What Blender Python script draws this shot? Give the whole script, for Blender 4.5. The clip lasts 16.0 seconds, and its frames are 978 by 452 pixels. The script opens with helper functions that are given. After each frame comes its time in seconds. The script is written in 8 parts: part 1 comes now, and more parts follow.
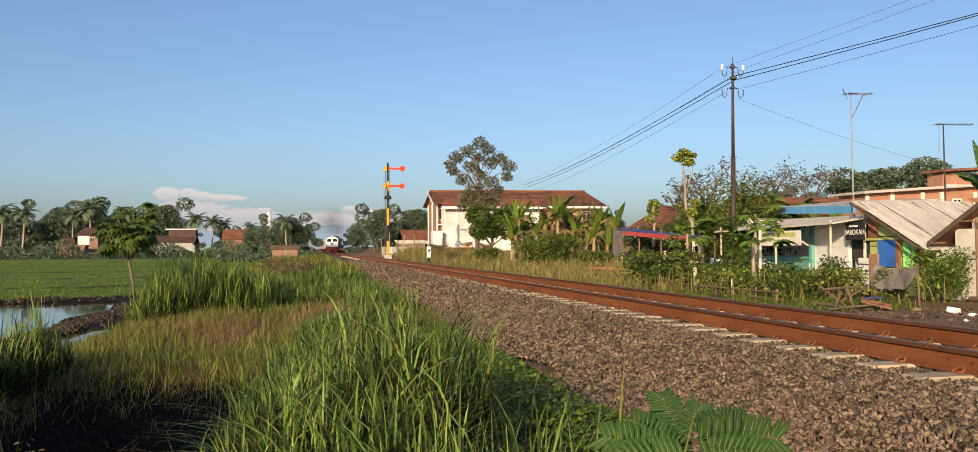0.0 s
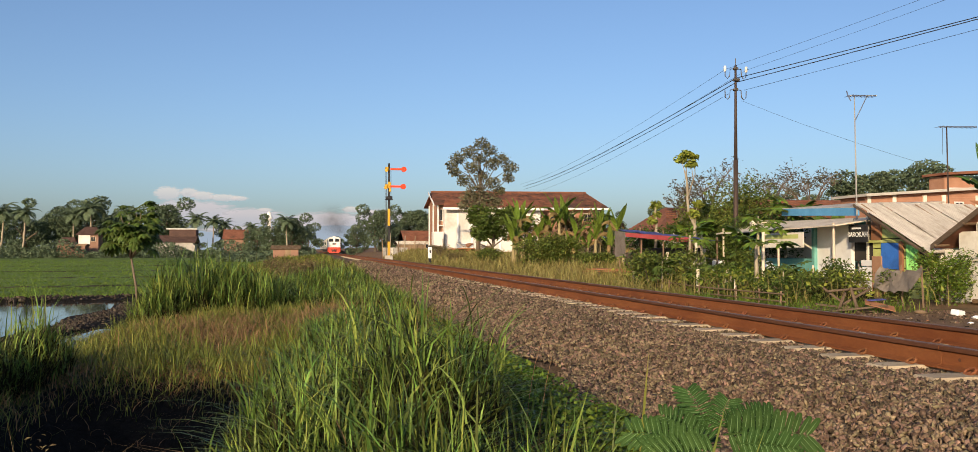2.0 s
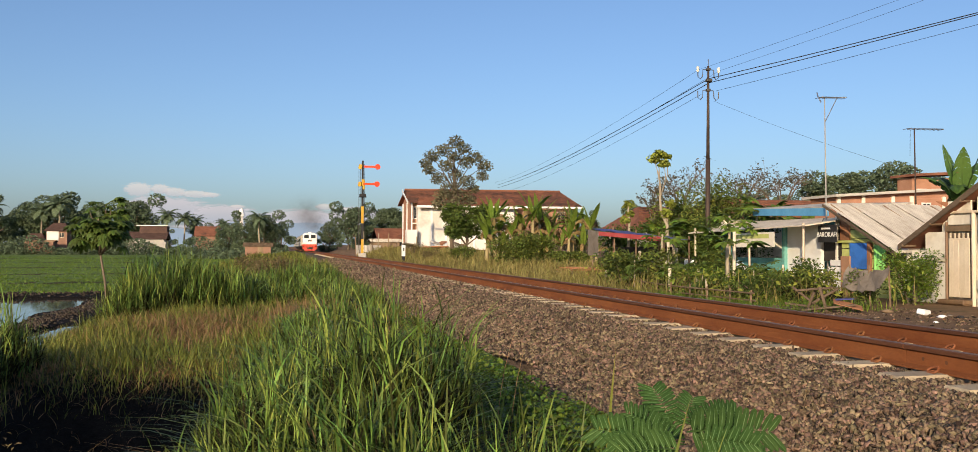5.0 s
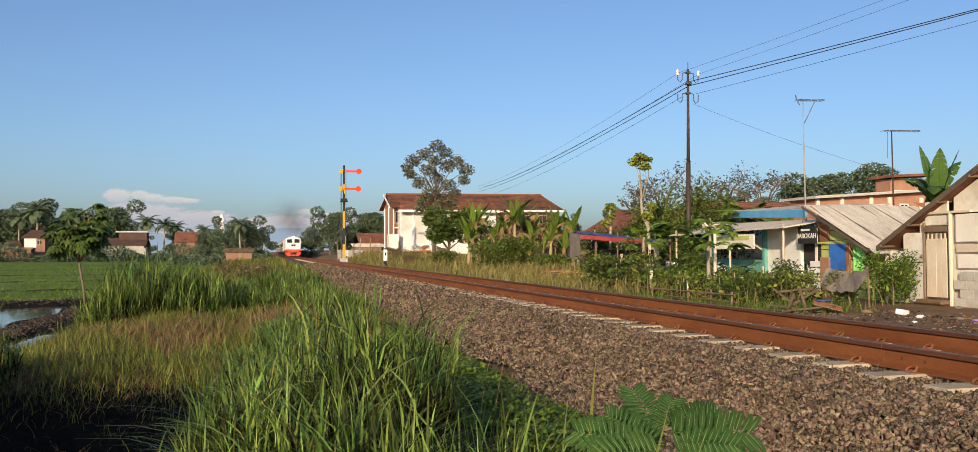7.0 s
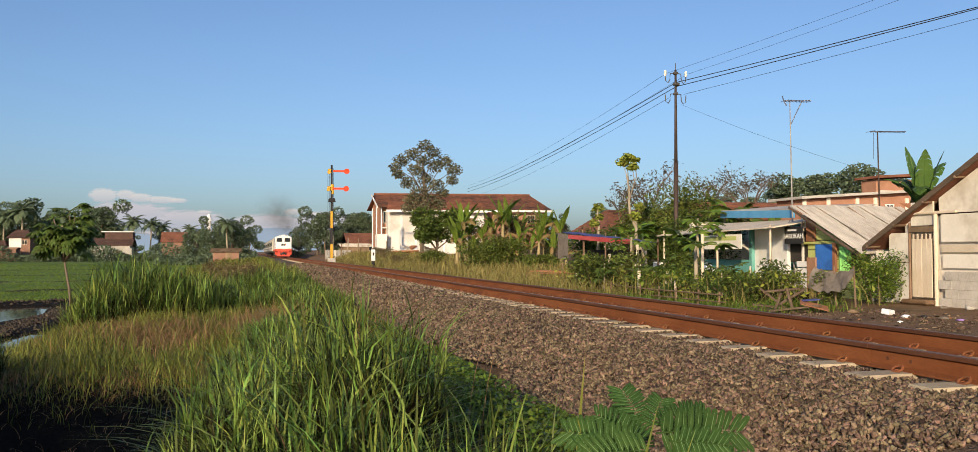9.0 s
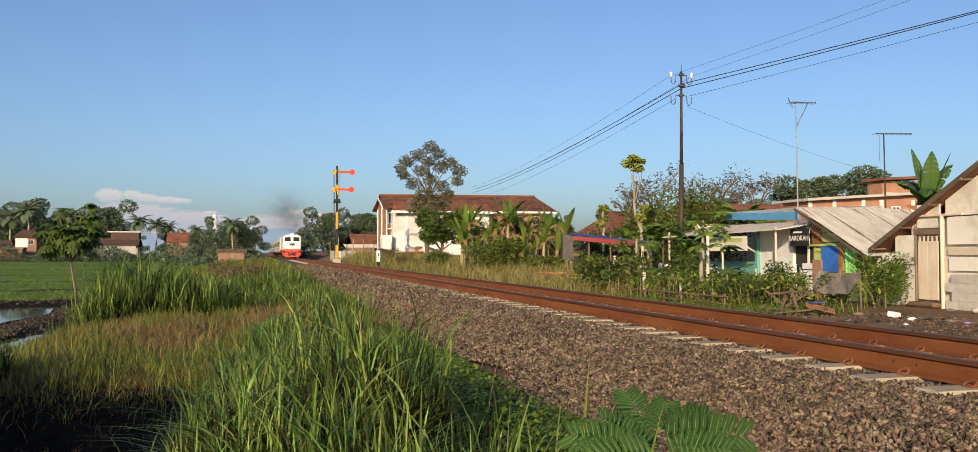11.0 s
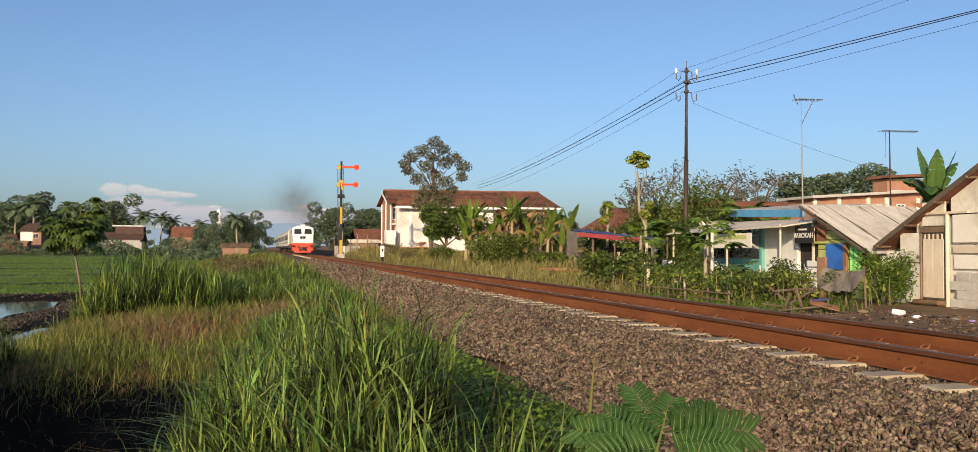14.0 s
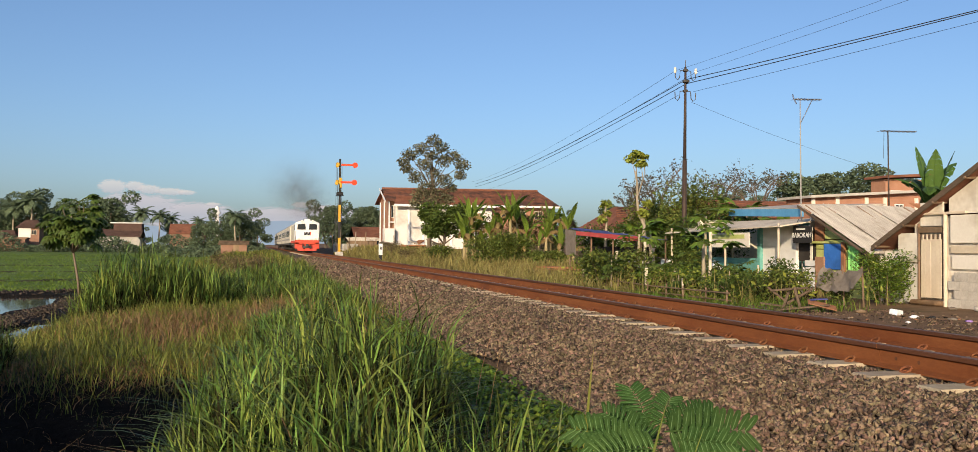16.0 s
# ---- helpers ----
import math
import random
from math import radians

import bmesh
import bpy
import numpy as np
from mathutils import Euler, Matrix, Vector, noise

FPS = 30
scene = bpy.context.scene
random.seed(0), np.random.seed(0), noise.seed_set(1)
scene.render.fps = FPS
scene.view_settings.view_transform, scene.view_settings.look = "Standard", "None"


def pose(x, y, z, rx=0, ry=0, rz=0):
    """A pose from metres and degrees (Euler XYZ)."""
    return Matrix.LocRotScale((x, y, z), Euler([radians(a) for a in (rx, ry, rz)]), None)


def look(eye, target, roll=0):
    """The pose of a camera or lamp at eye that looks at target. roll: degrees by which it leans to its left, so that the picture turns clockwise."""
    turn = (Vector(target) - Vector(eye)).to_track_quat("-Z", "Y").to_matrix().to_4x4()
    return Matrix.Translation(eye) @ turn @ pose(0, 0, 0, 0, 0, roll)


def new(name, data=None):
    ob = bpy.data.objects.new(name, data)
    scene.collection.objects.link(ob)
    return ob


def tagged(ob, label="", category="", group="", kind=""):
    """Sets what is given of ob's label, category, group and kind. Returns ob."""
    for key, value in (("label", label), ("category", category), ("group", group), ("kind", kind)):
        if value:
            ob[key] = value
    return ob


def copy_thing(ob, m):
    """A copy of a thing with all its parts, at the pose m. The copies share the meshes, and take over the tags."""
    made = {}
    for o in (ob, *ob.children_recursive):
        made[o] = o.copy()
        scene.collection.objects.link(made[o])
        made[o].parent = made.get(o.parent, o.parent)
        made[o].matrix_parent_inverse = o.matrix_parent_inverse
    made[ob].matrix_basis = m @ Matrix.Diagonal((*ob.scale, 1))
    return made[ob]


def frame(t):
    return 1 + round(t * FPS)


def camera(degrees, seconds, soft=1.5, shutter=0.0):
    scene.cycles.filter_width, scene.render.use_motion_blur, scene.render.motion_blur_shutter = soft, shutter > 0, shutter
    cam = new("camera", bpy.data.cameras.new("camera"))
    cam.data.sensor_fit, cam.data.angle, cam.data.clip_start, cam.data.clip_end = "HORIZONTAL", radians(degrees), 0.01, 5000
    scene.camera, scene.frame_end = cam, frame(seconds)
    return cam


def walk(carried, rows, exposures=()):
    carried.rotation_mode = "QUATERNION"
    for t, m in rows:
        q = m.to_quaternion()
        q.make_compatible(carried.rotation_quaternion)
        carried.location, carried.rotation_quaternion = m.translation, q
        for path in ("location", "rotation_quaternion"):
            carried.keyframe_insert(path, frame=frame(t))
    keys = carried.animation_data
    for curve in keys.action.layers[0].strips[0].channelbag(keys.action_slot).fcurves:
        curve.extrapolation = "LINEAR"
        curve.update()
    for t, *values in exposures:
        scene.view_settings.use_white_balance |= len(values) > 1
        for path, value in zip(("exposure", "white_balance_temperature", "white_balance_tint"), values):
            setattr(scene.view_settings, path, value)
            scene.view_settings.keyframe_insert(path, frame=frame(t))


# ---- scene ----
# ---------------------------------------------------------------- camera
cam = camera(56.6, 16.0, soft=0.75)
PATH = [
    (0, 0.042, -0.034, 0.872, 11.306, 1.396, -0.319),
    (0.5, 0.023, -0.003, 0.864, 11.416, 1.460, -0.109),
    (1, 0.014, 0.003, 0.858, 11.435, 1.518, -0.102),
    (1.5, -0.006, 0.004, 0.853, 11.231, 1.504, -0.137),
    (2, -0.011, 0.013, 0.849, 11.280, 1.480, -0.047),
    (2.5, -0.008, 0.012, 0.846, 11.473, 1.467, 0.047),
    (3, -0.006, 0.008, 0.849, 11.661, 1.396, 0.111),
    (3.5, -0.008, 0.003, 0.847, 11.874, 1.345, 0.243),
    (4, -0.006, -0.001, 0.849, 12.179, 1.302, 0.273),
    (6.5, 0.001, -0.018, 0.852, 13.857, 1.564, -0.061),
    (7, 0.003, -0.011, 0.851, 14.057, 1.614, -0.228),
    (7.5, 0.002, -0.014, 0.852, 14.375, 1.648, -0.414),
    (8, -0.000, -0.007, 0.852, 14.552, 1.608, -0.405),
    (8.5, -0.000, -0.004, 0.851, 14.757, 1.607, -0.279),
    (9, -0.000, -0.009, 0.851, 14.814, 1.614, -0.210),
    (11.5, 0.002, -0.006, 0.854, 14.392, 1.701, 0.013),
    (12, 0.000, -0.004, 0.851, 14.316, 1.696, 0.046),
    (12.5, 0.003, 0.004, 0.850, 14.274, 1.653, -0.011),
    (13, 0.000, 0.000, 0.850, 14.250, 1.580, 0.050),
    (13.5, -0.000, 0.004, 0.848, 14.252, 1.512, 0.155),
    (14, -0.000, 0.005, 0.849, 14.241, 1.425, 0.237),
    (14.5, -0.000, 0.010, 0.850, 14.255, 1.312, 0.286),
    (15, -0.001, 0.003, 0.850, 14.306, 1.307, 0.374),
    (15.5, -0.001, 0.002, 0.849, 14.302, 1.327, 0.445),
    (16, -0.003, -0.001, 0.852, 14.341, 1.322, 0.458),
]


def aim(x, y, z, yaw, pitch, roll):
    a, p = radians(yaw), radians(pitch)
    return look((x, y, z), (x + math.sin(a) * math.cos(p), y + math.cos(a) * math.cos(p), z + math.sin(p)), roll)


walk(cam, [(r[0], aim(*r[1:])) for r in PATH],
     [(0.0, 0.22, 7160, 14.5), (0.6, 0.16, 7120, 14.5), (1.2, 0.13, 7100, 14.5), (2.2, 0.16, 7070, 14), (4.0, 0.18, 7010, 14), (6.5, 0.11, 6780, 12.5), (9.0, 0.11, 6790, 13), (12.0, 0.11, 6790, 13), (16.0, 0.12, 6810, 13)])

# ---------------------------------------------------------------- light
SUN_EL, SUN_AZ = radians(16), radians(210)      # azimuth clockwise from +y: behind the camera, to its left
sun_from = Vector((math.sin(SUN_AZ) * math.cos(SUN_EL), math.cos(SUN_AZ) * math.cos(SUN_EL), math.sin(SUN_EL)))
world = bpy.data.worlds.new("world")
scene.world = world
world.use_nodes = True
wn, wl = world.node_tree.nodes, world.node_tree.links
sky = wn.new("ShaderNodeTexSky")
sky.sky_type = "NISHITA"
sky.sun_disc = False
sky.sun_elevation, sky.sun_rotation = SUN_EL, SUN_AZ
sky.altitude, sky.air_density, sky.dust_density, sky.ozone_density = 0, 0.86, 1.9, 4.2
wl.new(sky.outputs[0], wn["Background"].inputs[0])
wn["Background"].inputs[1].default_value = 0.15
sun = new("sun", bpy.data.lights.new("sun", "SUN"))
sun.data.energy, sun.data.angle, sun.data.color = 4.7, radians(0.6), (1.0, 0.82, 0.57)
sun.matrix_world = look(tuple(sun_from * 50), (0, 0, 0))
scene.view_settings.exposure = 0.05


# ---------------------------------------------------------------- mesh building
class MB:
    """Collects vertices and faces of one mesh."""

    def __init__(self):
        self.v, self.f, self.mi = [], [], []

    def add(self, vs, fs, m=0):
        n = len(self.v)
        self.v += [tuple(p) for p in vs]
        self.f += [tuple(i + n for i in f) for f in fs]
        self.mi += [m] * len(fs)
        return self

    def box(self, c, s, b=0.0, rot=None, m=0):
        """A box of size s round c; b chamfers its edges."""
        h = [a / 2 for a in s]
        b = min(b, min(h) * 0.8)
        vs, fs = [], []
        if b <= 0:
            vs = [(x * h[0], y * h[1], z * h[2]) for x in (-1, 1) for y in (-1, 1) for z in (-1, 1)]
            fs = [(0, 1, 3, 2), (4, 6, 7, 5), (0, 4, 5, 1), (2, 3, 7, 6), (0, 2, 6, 4), (1, 5, 7, 3)]
        else:
            idx = {}
            for x in (-1, 1):
                for y in (-1, 1):
                    for z in (-1, 1):
                        for k in range(3):
                            p = [x * (h[0] - b), y * (h[1] - b), z * (h[2] - b)]
                            p[k] = (x, y, z)[k] * h[k]
                            idx[x, y, z, k] = len(vs)
                            vs.append(p)
            for k in range(3):
                a, c2 = [(1, 2), (2, 0), (0, 1)][k]
                for s1 in (-1, 1):
                    q = []
                    for u, w in ((-1, -1), (1, -1), (1, 1), (-1, 1)):
                        e = [0, 0, 0]
                        e[k], e[a], e[c2] = s1, u, w
                        q.append(idx[(*e, k)])
                    fs.append(tuple(q if s1 > 0 else q[::-1]))
                for u in (-1, 1):
                    for w in (-1, 1):
                        e0, e1 = [0, 0, 0], [0, 0, 0]
                        e0[k], e1[k] = -1, 1
                        e0[a] = e1[a] = u
                        e0[c2] = e1[c2] = w
                        q = [idx[(*e0, a)], idx[(*e1, a)], idx[(*e1, c2)], idx[(*e0, c2)]]
                        fs.append(tuple(q if u * w < 0 else q[::-1]))
            for x in (-1, 1):
                for y in (-1, 1):
                    for z in (-1, 1):
                        q = [idx[x, y, z, 0], idx[x, y, z, 1], idx[x, y, z, 2]]
                        fs.append(tuple(q if x * y * z > 0 else q[::-1]))
        c = Vector(c)
        vs = [c + (rot @ Vector(p) if rot else Vector(p)) for p in vs]
        return self.add(vs, fs, m)

    def tube(self, pts, rad, n=8, cap=True, m=0):
        """A round bar along the points; rad is one radius or one for each point."""
        pts = [Vector(p) for p in pts]
        if not hasattr(rad, "__len__"):
            rad = [rad] * len(pts)
        vs, fs = [], []
        up = Vector((0.13, 0.07, 1)).normalized()
        for i, p in enumerate(pts):
            d = (pts[min(i + 1, len(pts) - 1)] - pts[max(i - 1, 0)]).normalized()
            if abs(d.dot(up)) > 0.97:
                up = Vector((1, 0.1, 0.05)).normalized()
            a = d.cross(up).normalized()
            b = d.cross(a)
            for k in range(n):
                t = 2 * math.pi * k / n
                vs.append(p + rad[i] * (math.cos(t) * a + math.sin(t) * b))
        for i in range(len(pts) - 1):
            for k in range(n):
                j = (k + 1) % n
                fs.append((i * n + k, i * n + j, (i + 1) * n + j, (i + 1) * n + k))
        if cap:
            fs.append(tuple(range(n))[::-1])
            fs.append(tuple(range((len(pts) - 1) * n, len(pts) * n)))
        return self.add(vs, fs, m)

    def prism(self, prof, a, b, m=0):
        """The closed outline prof of (u, w), as (x, z), carried along y from a to b."""
        n = len(prof)
        vs = [(u, a, w) for u, w in prof] + [(u, b, w) for u, w in prof]
        fs = [tuple(range(n)), tuple(range(2 * n - 1, n - 1, -1))]
        fs += [(i, n + i, n + (i + 1) % n, (i + 1) % n) for i in range(n)]
        return self.add(vs, fs, m)

    def slab(self, quad, t, m=0):
        """A plate of thickness t on four corners, thickened against its normal."""
        q = [Vector(p) for p in quad]
        nrm = (q[1] - q[0]).cross(q[3] - q[0]).normalized() * t
        vs = q + [p - nrm for p in q]
        return self.add(vs, [(0, 1, 2, 3), (7, 6, 5, 4), (0, 4, 5, 1), (1, 5, 6, 2), (2, 6, 7, 3), (3, 7, 4, 0)], m)

    def mesh(self, name, *mats):
        me = bpy.data.meshes.new(name)
        me.from_pydata(self.v, [], self.f)
        for mt in mats:
            me.materials.append(mt)
        if len(mats) > 1:
            me.polygons.foreach_set("material_index", self.mi)
        me.update()
        bm = bmesh.new()
        bm.from_mesh(me)
        bmesh.ops.recalc_face_normals(bm, faces=bm.faces)
        bm.to_mesh(me)
        bm.free()
        return me


def smooth(me):
    me.polygons.foreach_set("use_smooth", [True] * len(me.polygons))
    return me


def part(name, mb, material, parent=None, label="", round_=False):
    """Links one mesh as a part under its thing, or as a thing where it has no parent."""
    me = mb.mesh(name, *(material if isinstance(material, (list, tuple)) else [material])) if isinstance(mb, MB) else mb
    if round_:
        smooth(me)
    ob = new(name, me)
    if parent:
        ob.parent = parent
    return tagged(ob, label)


def thing(name, label, category, m=None, group="", kind=""):
    ob = new(name)
    ob.empty_display_size = 0.1
    if m is not None:
        ob.matrix_basis = m
    return tagged(ob, label, category, group, kind)


def tri_mesh(name, v, tris, material, round_=False):
    """A mesh from arrays of vertices and triangles."""
    me = bpy.data.meshes.new(name)
    v = np.asarray(v, np.float32).reshape(-1, 3)
    tris = np.asarray(tris, np.int32).reshape(-1, 3)
    me.vertices.add(len(v))
    me.vertices.foreach_set("co", v.ravel())
    me.loops.add(tris.size)
    me.loops.foreach_set("vertex_index", tris.ravel())
    me.polygons.add(len(tris))
    me.polygons.foreach_set("loop_start", np.arange(0, tris.size, 3, dtype=np.int32))
    if round_:
        me.polygons.foreach_set("use_smooth", [True] * len(tris))
    me.update(calc_edges=True)
    me.validate()
    for mt in material if isinstance(material, (list, tuple)) else [material]:
        me.materials.append(mt)
    return me


# ---------------------------------------------------------------- materials
def mat(name, c1, c2, scale=4.0, rough=0.8, bump=0.3, fine=40.0, metal=0.0, c3=None, vary=0.0, island=0.0,
        stretch=(1, 1, 1), sheen=0.18, trans=0.0, bump_d=0.01):
    """Two colours mixed by coarse and fine noise, a third as stains; vary: by object, island: by loose piece."""
    m = bpy.data.materials.new(name)
    m.use_nodes = True
    n, l = m.node_tree.nodes, m.node_tree.links
    bs = n["Principled BSDF"]
    tc = n.new("ShaderNodeTexCoord")
    mp = n.new("ShaderNodeMapping")
    mp.inputs["Scale"].default_value = stretch
    l.new(tc.outputs["Object"], mp.inputs[0])

    def tex(s, d=4, r=0.6):
        t = n.new("ShaderNodeTexNoise")
        t.inputs["Scale"].default_value, t.inputs["Detail"].default_value, t.inputs["Roughness"].default_value = s, d, r
        l.new(mp.outputs[0], t.inputs["Vector"])
        return t.outputs["Fac"]

    def math_(op, a, b):
        q = n.new("ShaderNodeMath")
        q.operation = op
        for i, x in enumerate((a, b)):
            if isinstance(x, (int, float)):
                q.inputs[i].default_value = x
            else:
                l.new(x, q.inputs[i])
        return q.outputs[0]

    def ramp(src, a, b):
        q = n.new("ShaderNodeMapRange")
        q.inputs[1].default_value, q.inputs[2].default_value = a, b
        l.new(src, q.inputs[0])
        return q.outputs[0]

    def mix(fac, a, b):
        q = n.new("ShaderNodeMix")
        q.data_type = "RGBA"
        l.new(fac, q.inputs[0])
        for i, x in ((6, a), (7, b)):
            if isinstance(x, tuple):
                q.inputs[i].default_value = (*x, 1)
            else:
                l.new(x, q.inputs[i])
        return q.outputs[2]

    coarse, small = tex(scale), tex(fine, 3)
    fac = ramp(math_("ADD", math_("MULTIPLY", coarse, 0.65), math_("MULTIPLY", small, 0.35)), 0.35, 0.65)
    col = mix(fac, c1, c2)
    if c3:
        col = mix(ramp(tex(scale * 0.37, 5, 0.7), 0.55, 0.72), col, c3)
    if vary or island:
        hs = n.new("ShaderNodeHueSaturation")
        if island:
            r = n.new("ShaderNodeNewGeometry").outputs["Random Per Island"]
        else:
            r = n.new("ShaderNodeObjectInfo").outputs["Random"]
        amp = vary or island
        q = n.new("ShaderNodeMapRange")
        q.inputs[3].default_value, q.inputs[4].default_value = 1 - amp, 1 + amp
        l.new(r, q.inputs[0])
        l.new(q.outputs[0], hs.inputs["Value"])
        q2 = n.new("ShaderNodeMapRange")
        q2.inputs[3].default_value, q2.inputs[4].default_value = 0.5 - amp * 0.05, 0.5 + amp * 0.05
        l.new(math_("FRACT", math_("MULTIPLY", r, 7.3), 0.0), q2.inputs[0])
        l.new(q2.outputs[0], hs.inputs["Hue"])
        l.new(col, hs.inputs["Color"])
        col = hs.outputs[0]
    l.new(col, bs.inputs["Base Color"])
    rr = n.new("ShaderNodeMapRange")
    rr.inputs[3].default_value, rr.inputs[4].default_value = max(rough - 0.12, 0.02), min(rough + 0.12, 1)
    l.new(small, rr.inputs[0])
    l.new(rr.outputs[0], bs.inputs["Roughness"])
    bs.inputs["Metallic"].default_value = metal
    bs.inputs["Specular IOR Level"].default_value = sheen
    if bump:
        bp = n.new("ShaderNodeBump")
        bp.inputs["Strength"].default_value, bp.inputs["Distance"].default_value = bump, bump_d
        l.new(math_("ADD", small, math_("MULTIPLY", coarse, 0.6)), bp.inputs["Height"])
        l.new(bp.outputs[0], bs.inputs["Normal"])
    if trans:
        tr = n.new("ShaderNodeBsdfTranslucent")
        l.new(col, tr.inputs[0])
        mx = n.new("ShaderNodeMixShader")
        mx.inputs[0].default_value = trans
        l.new(bs.outputs[0], mx.inputs[1])
        l.new(tr.outputs[0], mx.inputs[2])
        l.new(mx.outputs[0], n["Material Output"].inputs[0])
    return m


M = dict(
    soil=mat("soil", (0.13, 0.080, 0.047), (0.24, 0.155, 0.092), 0.9, 0.95, 0.8, 14, c3=(0.06, 0.07, 0.025), bump_d=0.05, sheen=0.1),
    verge=mat("verge", (0.035, 0.040, 0.013), (0.08, 0.065, 0.030), 0.8, 0.95, 0.8, 16, c3=(0.11, 0.075, 0.04), bump_d=0.05, sheen=0.1),
    rice=mat("rice_field", (0.095, 0.150, 0.026), (0.120, 0.180, 0.032), 0.12, 0.9, 0.2, 5, c3=(0.07, 0.105, 0.03), stretch=(0.25, 1, 1), bump_d=0.03),
    # mud of the banks, made near-black to carry the verge hollow's deep shade
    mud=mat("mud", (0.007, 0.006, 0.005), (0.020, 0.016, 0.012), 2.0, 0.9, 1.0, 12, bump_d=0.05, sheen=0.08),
    ballast=mat("ballast_bed", (0.075, 0.054, 0.040), (0.165, 0.120, 0.088), 12, 0.95, 1.0, 45, bump_d=0.03, sheen=0.1),
    stone=mat("ballast_stone", (0.066, 0.048, 0.034), (0.255, 0.180, 0.115), 9, 0.92, 0.4, 90, island=0.68, c3=(0.125, 0.085, 0.055), sheen=0.2),
    rail=mat("rusty_rail", (0.16, 0.050, 0.018), (0.25, 0.092, 0.033), 3.0, 0.78, 0.4, 60, metal=0.1, c3=(0.13, 0.045, 0.02), stretch=(1, 0.35, 1)),
    railtop=mat("rail_top", (0.16, 0.095, 0.065), (0.25, 0.17, 0.13), 3.0, 0.6, 0.15, 60, metal=0.3, stretch=(1, 0.1, 1)),
    railhead=mat("rail_head", (0.085, 0.036, 0.020), (0.15, 0.062, 0.033), 3.0, 0.65, 0.3, 60, metal=0.2, stretch=(1, 0.3, 1)),
    clip=mat("rail_clip", (0.18, 0.065, 0.026), (0.28, 0.115, 0.05), 12, 0.75, 0.4, 80, metal=0.1, vary=0.15),
    concrete=mat("concrete_sleeper", (0.33, 0.26, 0.175), (0.46, 0.375, 0.27), 5, 0.9, 0.5, 50, c3=(0.22, 0.14, 0.085), vary=0.15, sheen=0.1),
    blade=mat("grass_blade", (0.034, 0.068, 0.014), (0.168, 0.230, 0.048), 2.6, 0.5, 0.0, 20, island=0.8, trans=0.03, sheen=0.15),
    short=mat("short_grass", (0.092, 0.125, 0.022), (0.190, 0.192, 0.042), 0.7, 0.6, 0.0, 8, island=0.6, trans=0.15, sheen=0.2, c3=(0.20, 0.115, 0.055)),
    dryg=mat("dry_grass", (0.25, 0.145, 0.070), (0.34, 0.215, 0.108), 1.0, 0.8, 0.0, 8, island=0.35, trans=0.25),
    weed=mat("weed_leaf", (0.085, 0.150, 0.020), (0.155, 0.210, 0.035), 2.0, 0.5, 0.0, 20, island=0.6, trans=0.3),
    leaf=mat("tree_leaf", (0.090, 0.130, 0.025), (0.160, 0.185, 0.042), 0.6, 0.5, 0.0, 10, island=0.6, trans=0.25),
    leafd=mat("dark_leaf", (0.060, 0.100, 0.020), (0.100, 0.138, 0.030), 0.6, 0.5, 0.0, 10, island=0.4, trans=0.25),
    leafg=mat("greyish_leaf", (0.105, 0.108, 0.060), (0.195, 0.182, 0.105), 0.8, 0.6, 0.0, 10, island=0.35, trans=0.2),
    leafy=mat("yellow_leaf", (0.19, 0.24, 0.035), (0.29, 0.31, 0.06), 1.0, 0.5, 0.0, 10, island=0.3, trans=0.35),
    # paler, bluer leaf: the haze of distance is put into this colour
    far=mat("hazed_far_leaf", (0.090, 0.128, 0.075), (0.135, 0.178, 0.100), 0.25, 0.7, 0.0, 3, island=0.35, trans=0.2),
    banana=mat("banana_leaf", (0.115, 0.19, 0.026), (0.18, 0.25, 0.042), 1.5, 0.4, 0.1, 18, vary=0.2, trans=0.4),
    bananad=mat("dry_banana_leaf", (0.17, 0.115, 0.045), (0.28, 0.20, 0.085), 2.0, 0.8, 0.1, 18, vary=0.2, trans=0.25),
    bark=mat("bark", (0.11, 0.082, 0.058), (0.19, 0.15, 0.11), 3.0, 0.92, 0.8, 24, stretch=(1, 1, 0.3)),
    barkp=mat("pale_bark", (0.26, 0.22, 0.155), (0.38, 0.32, 0.23), 3.0, 0.85, 0.5, 24, stretch=(1, 1, 0.4)),
    stem=mat("banana_stem", (0.26, 0.21, 0.10), (0.36, 0.29, 0.16), 3.0, 0.7, 0.4, 16, stretch=(1, 1, 0.2), c3=(0.15, 0.09, 0.05)),
)
TRACK = 4.97                                   # the track's middle
RAILTOP = 0.17


# ---------------------------------------------------------------- ground
def step(a, b, t):
    t = np.clip((t - a) / (b - a), 0, 1)
    return t * t * (3 - 2 * t)


def hash2(x, y):
    return 0.5 + 0.25 * np.sin(x * 1.7 + 0.6 * y) + 0.25 * np.sin(y * 1.3 - 0.9 * x + 1.0)


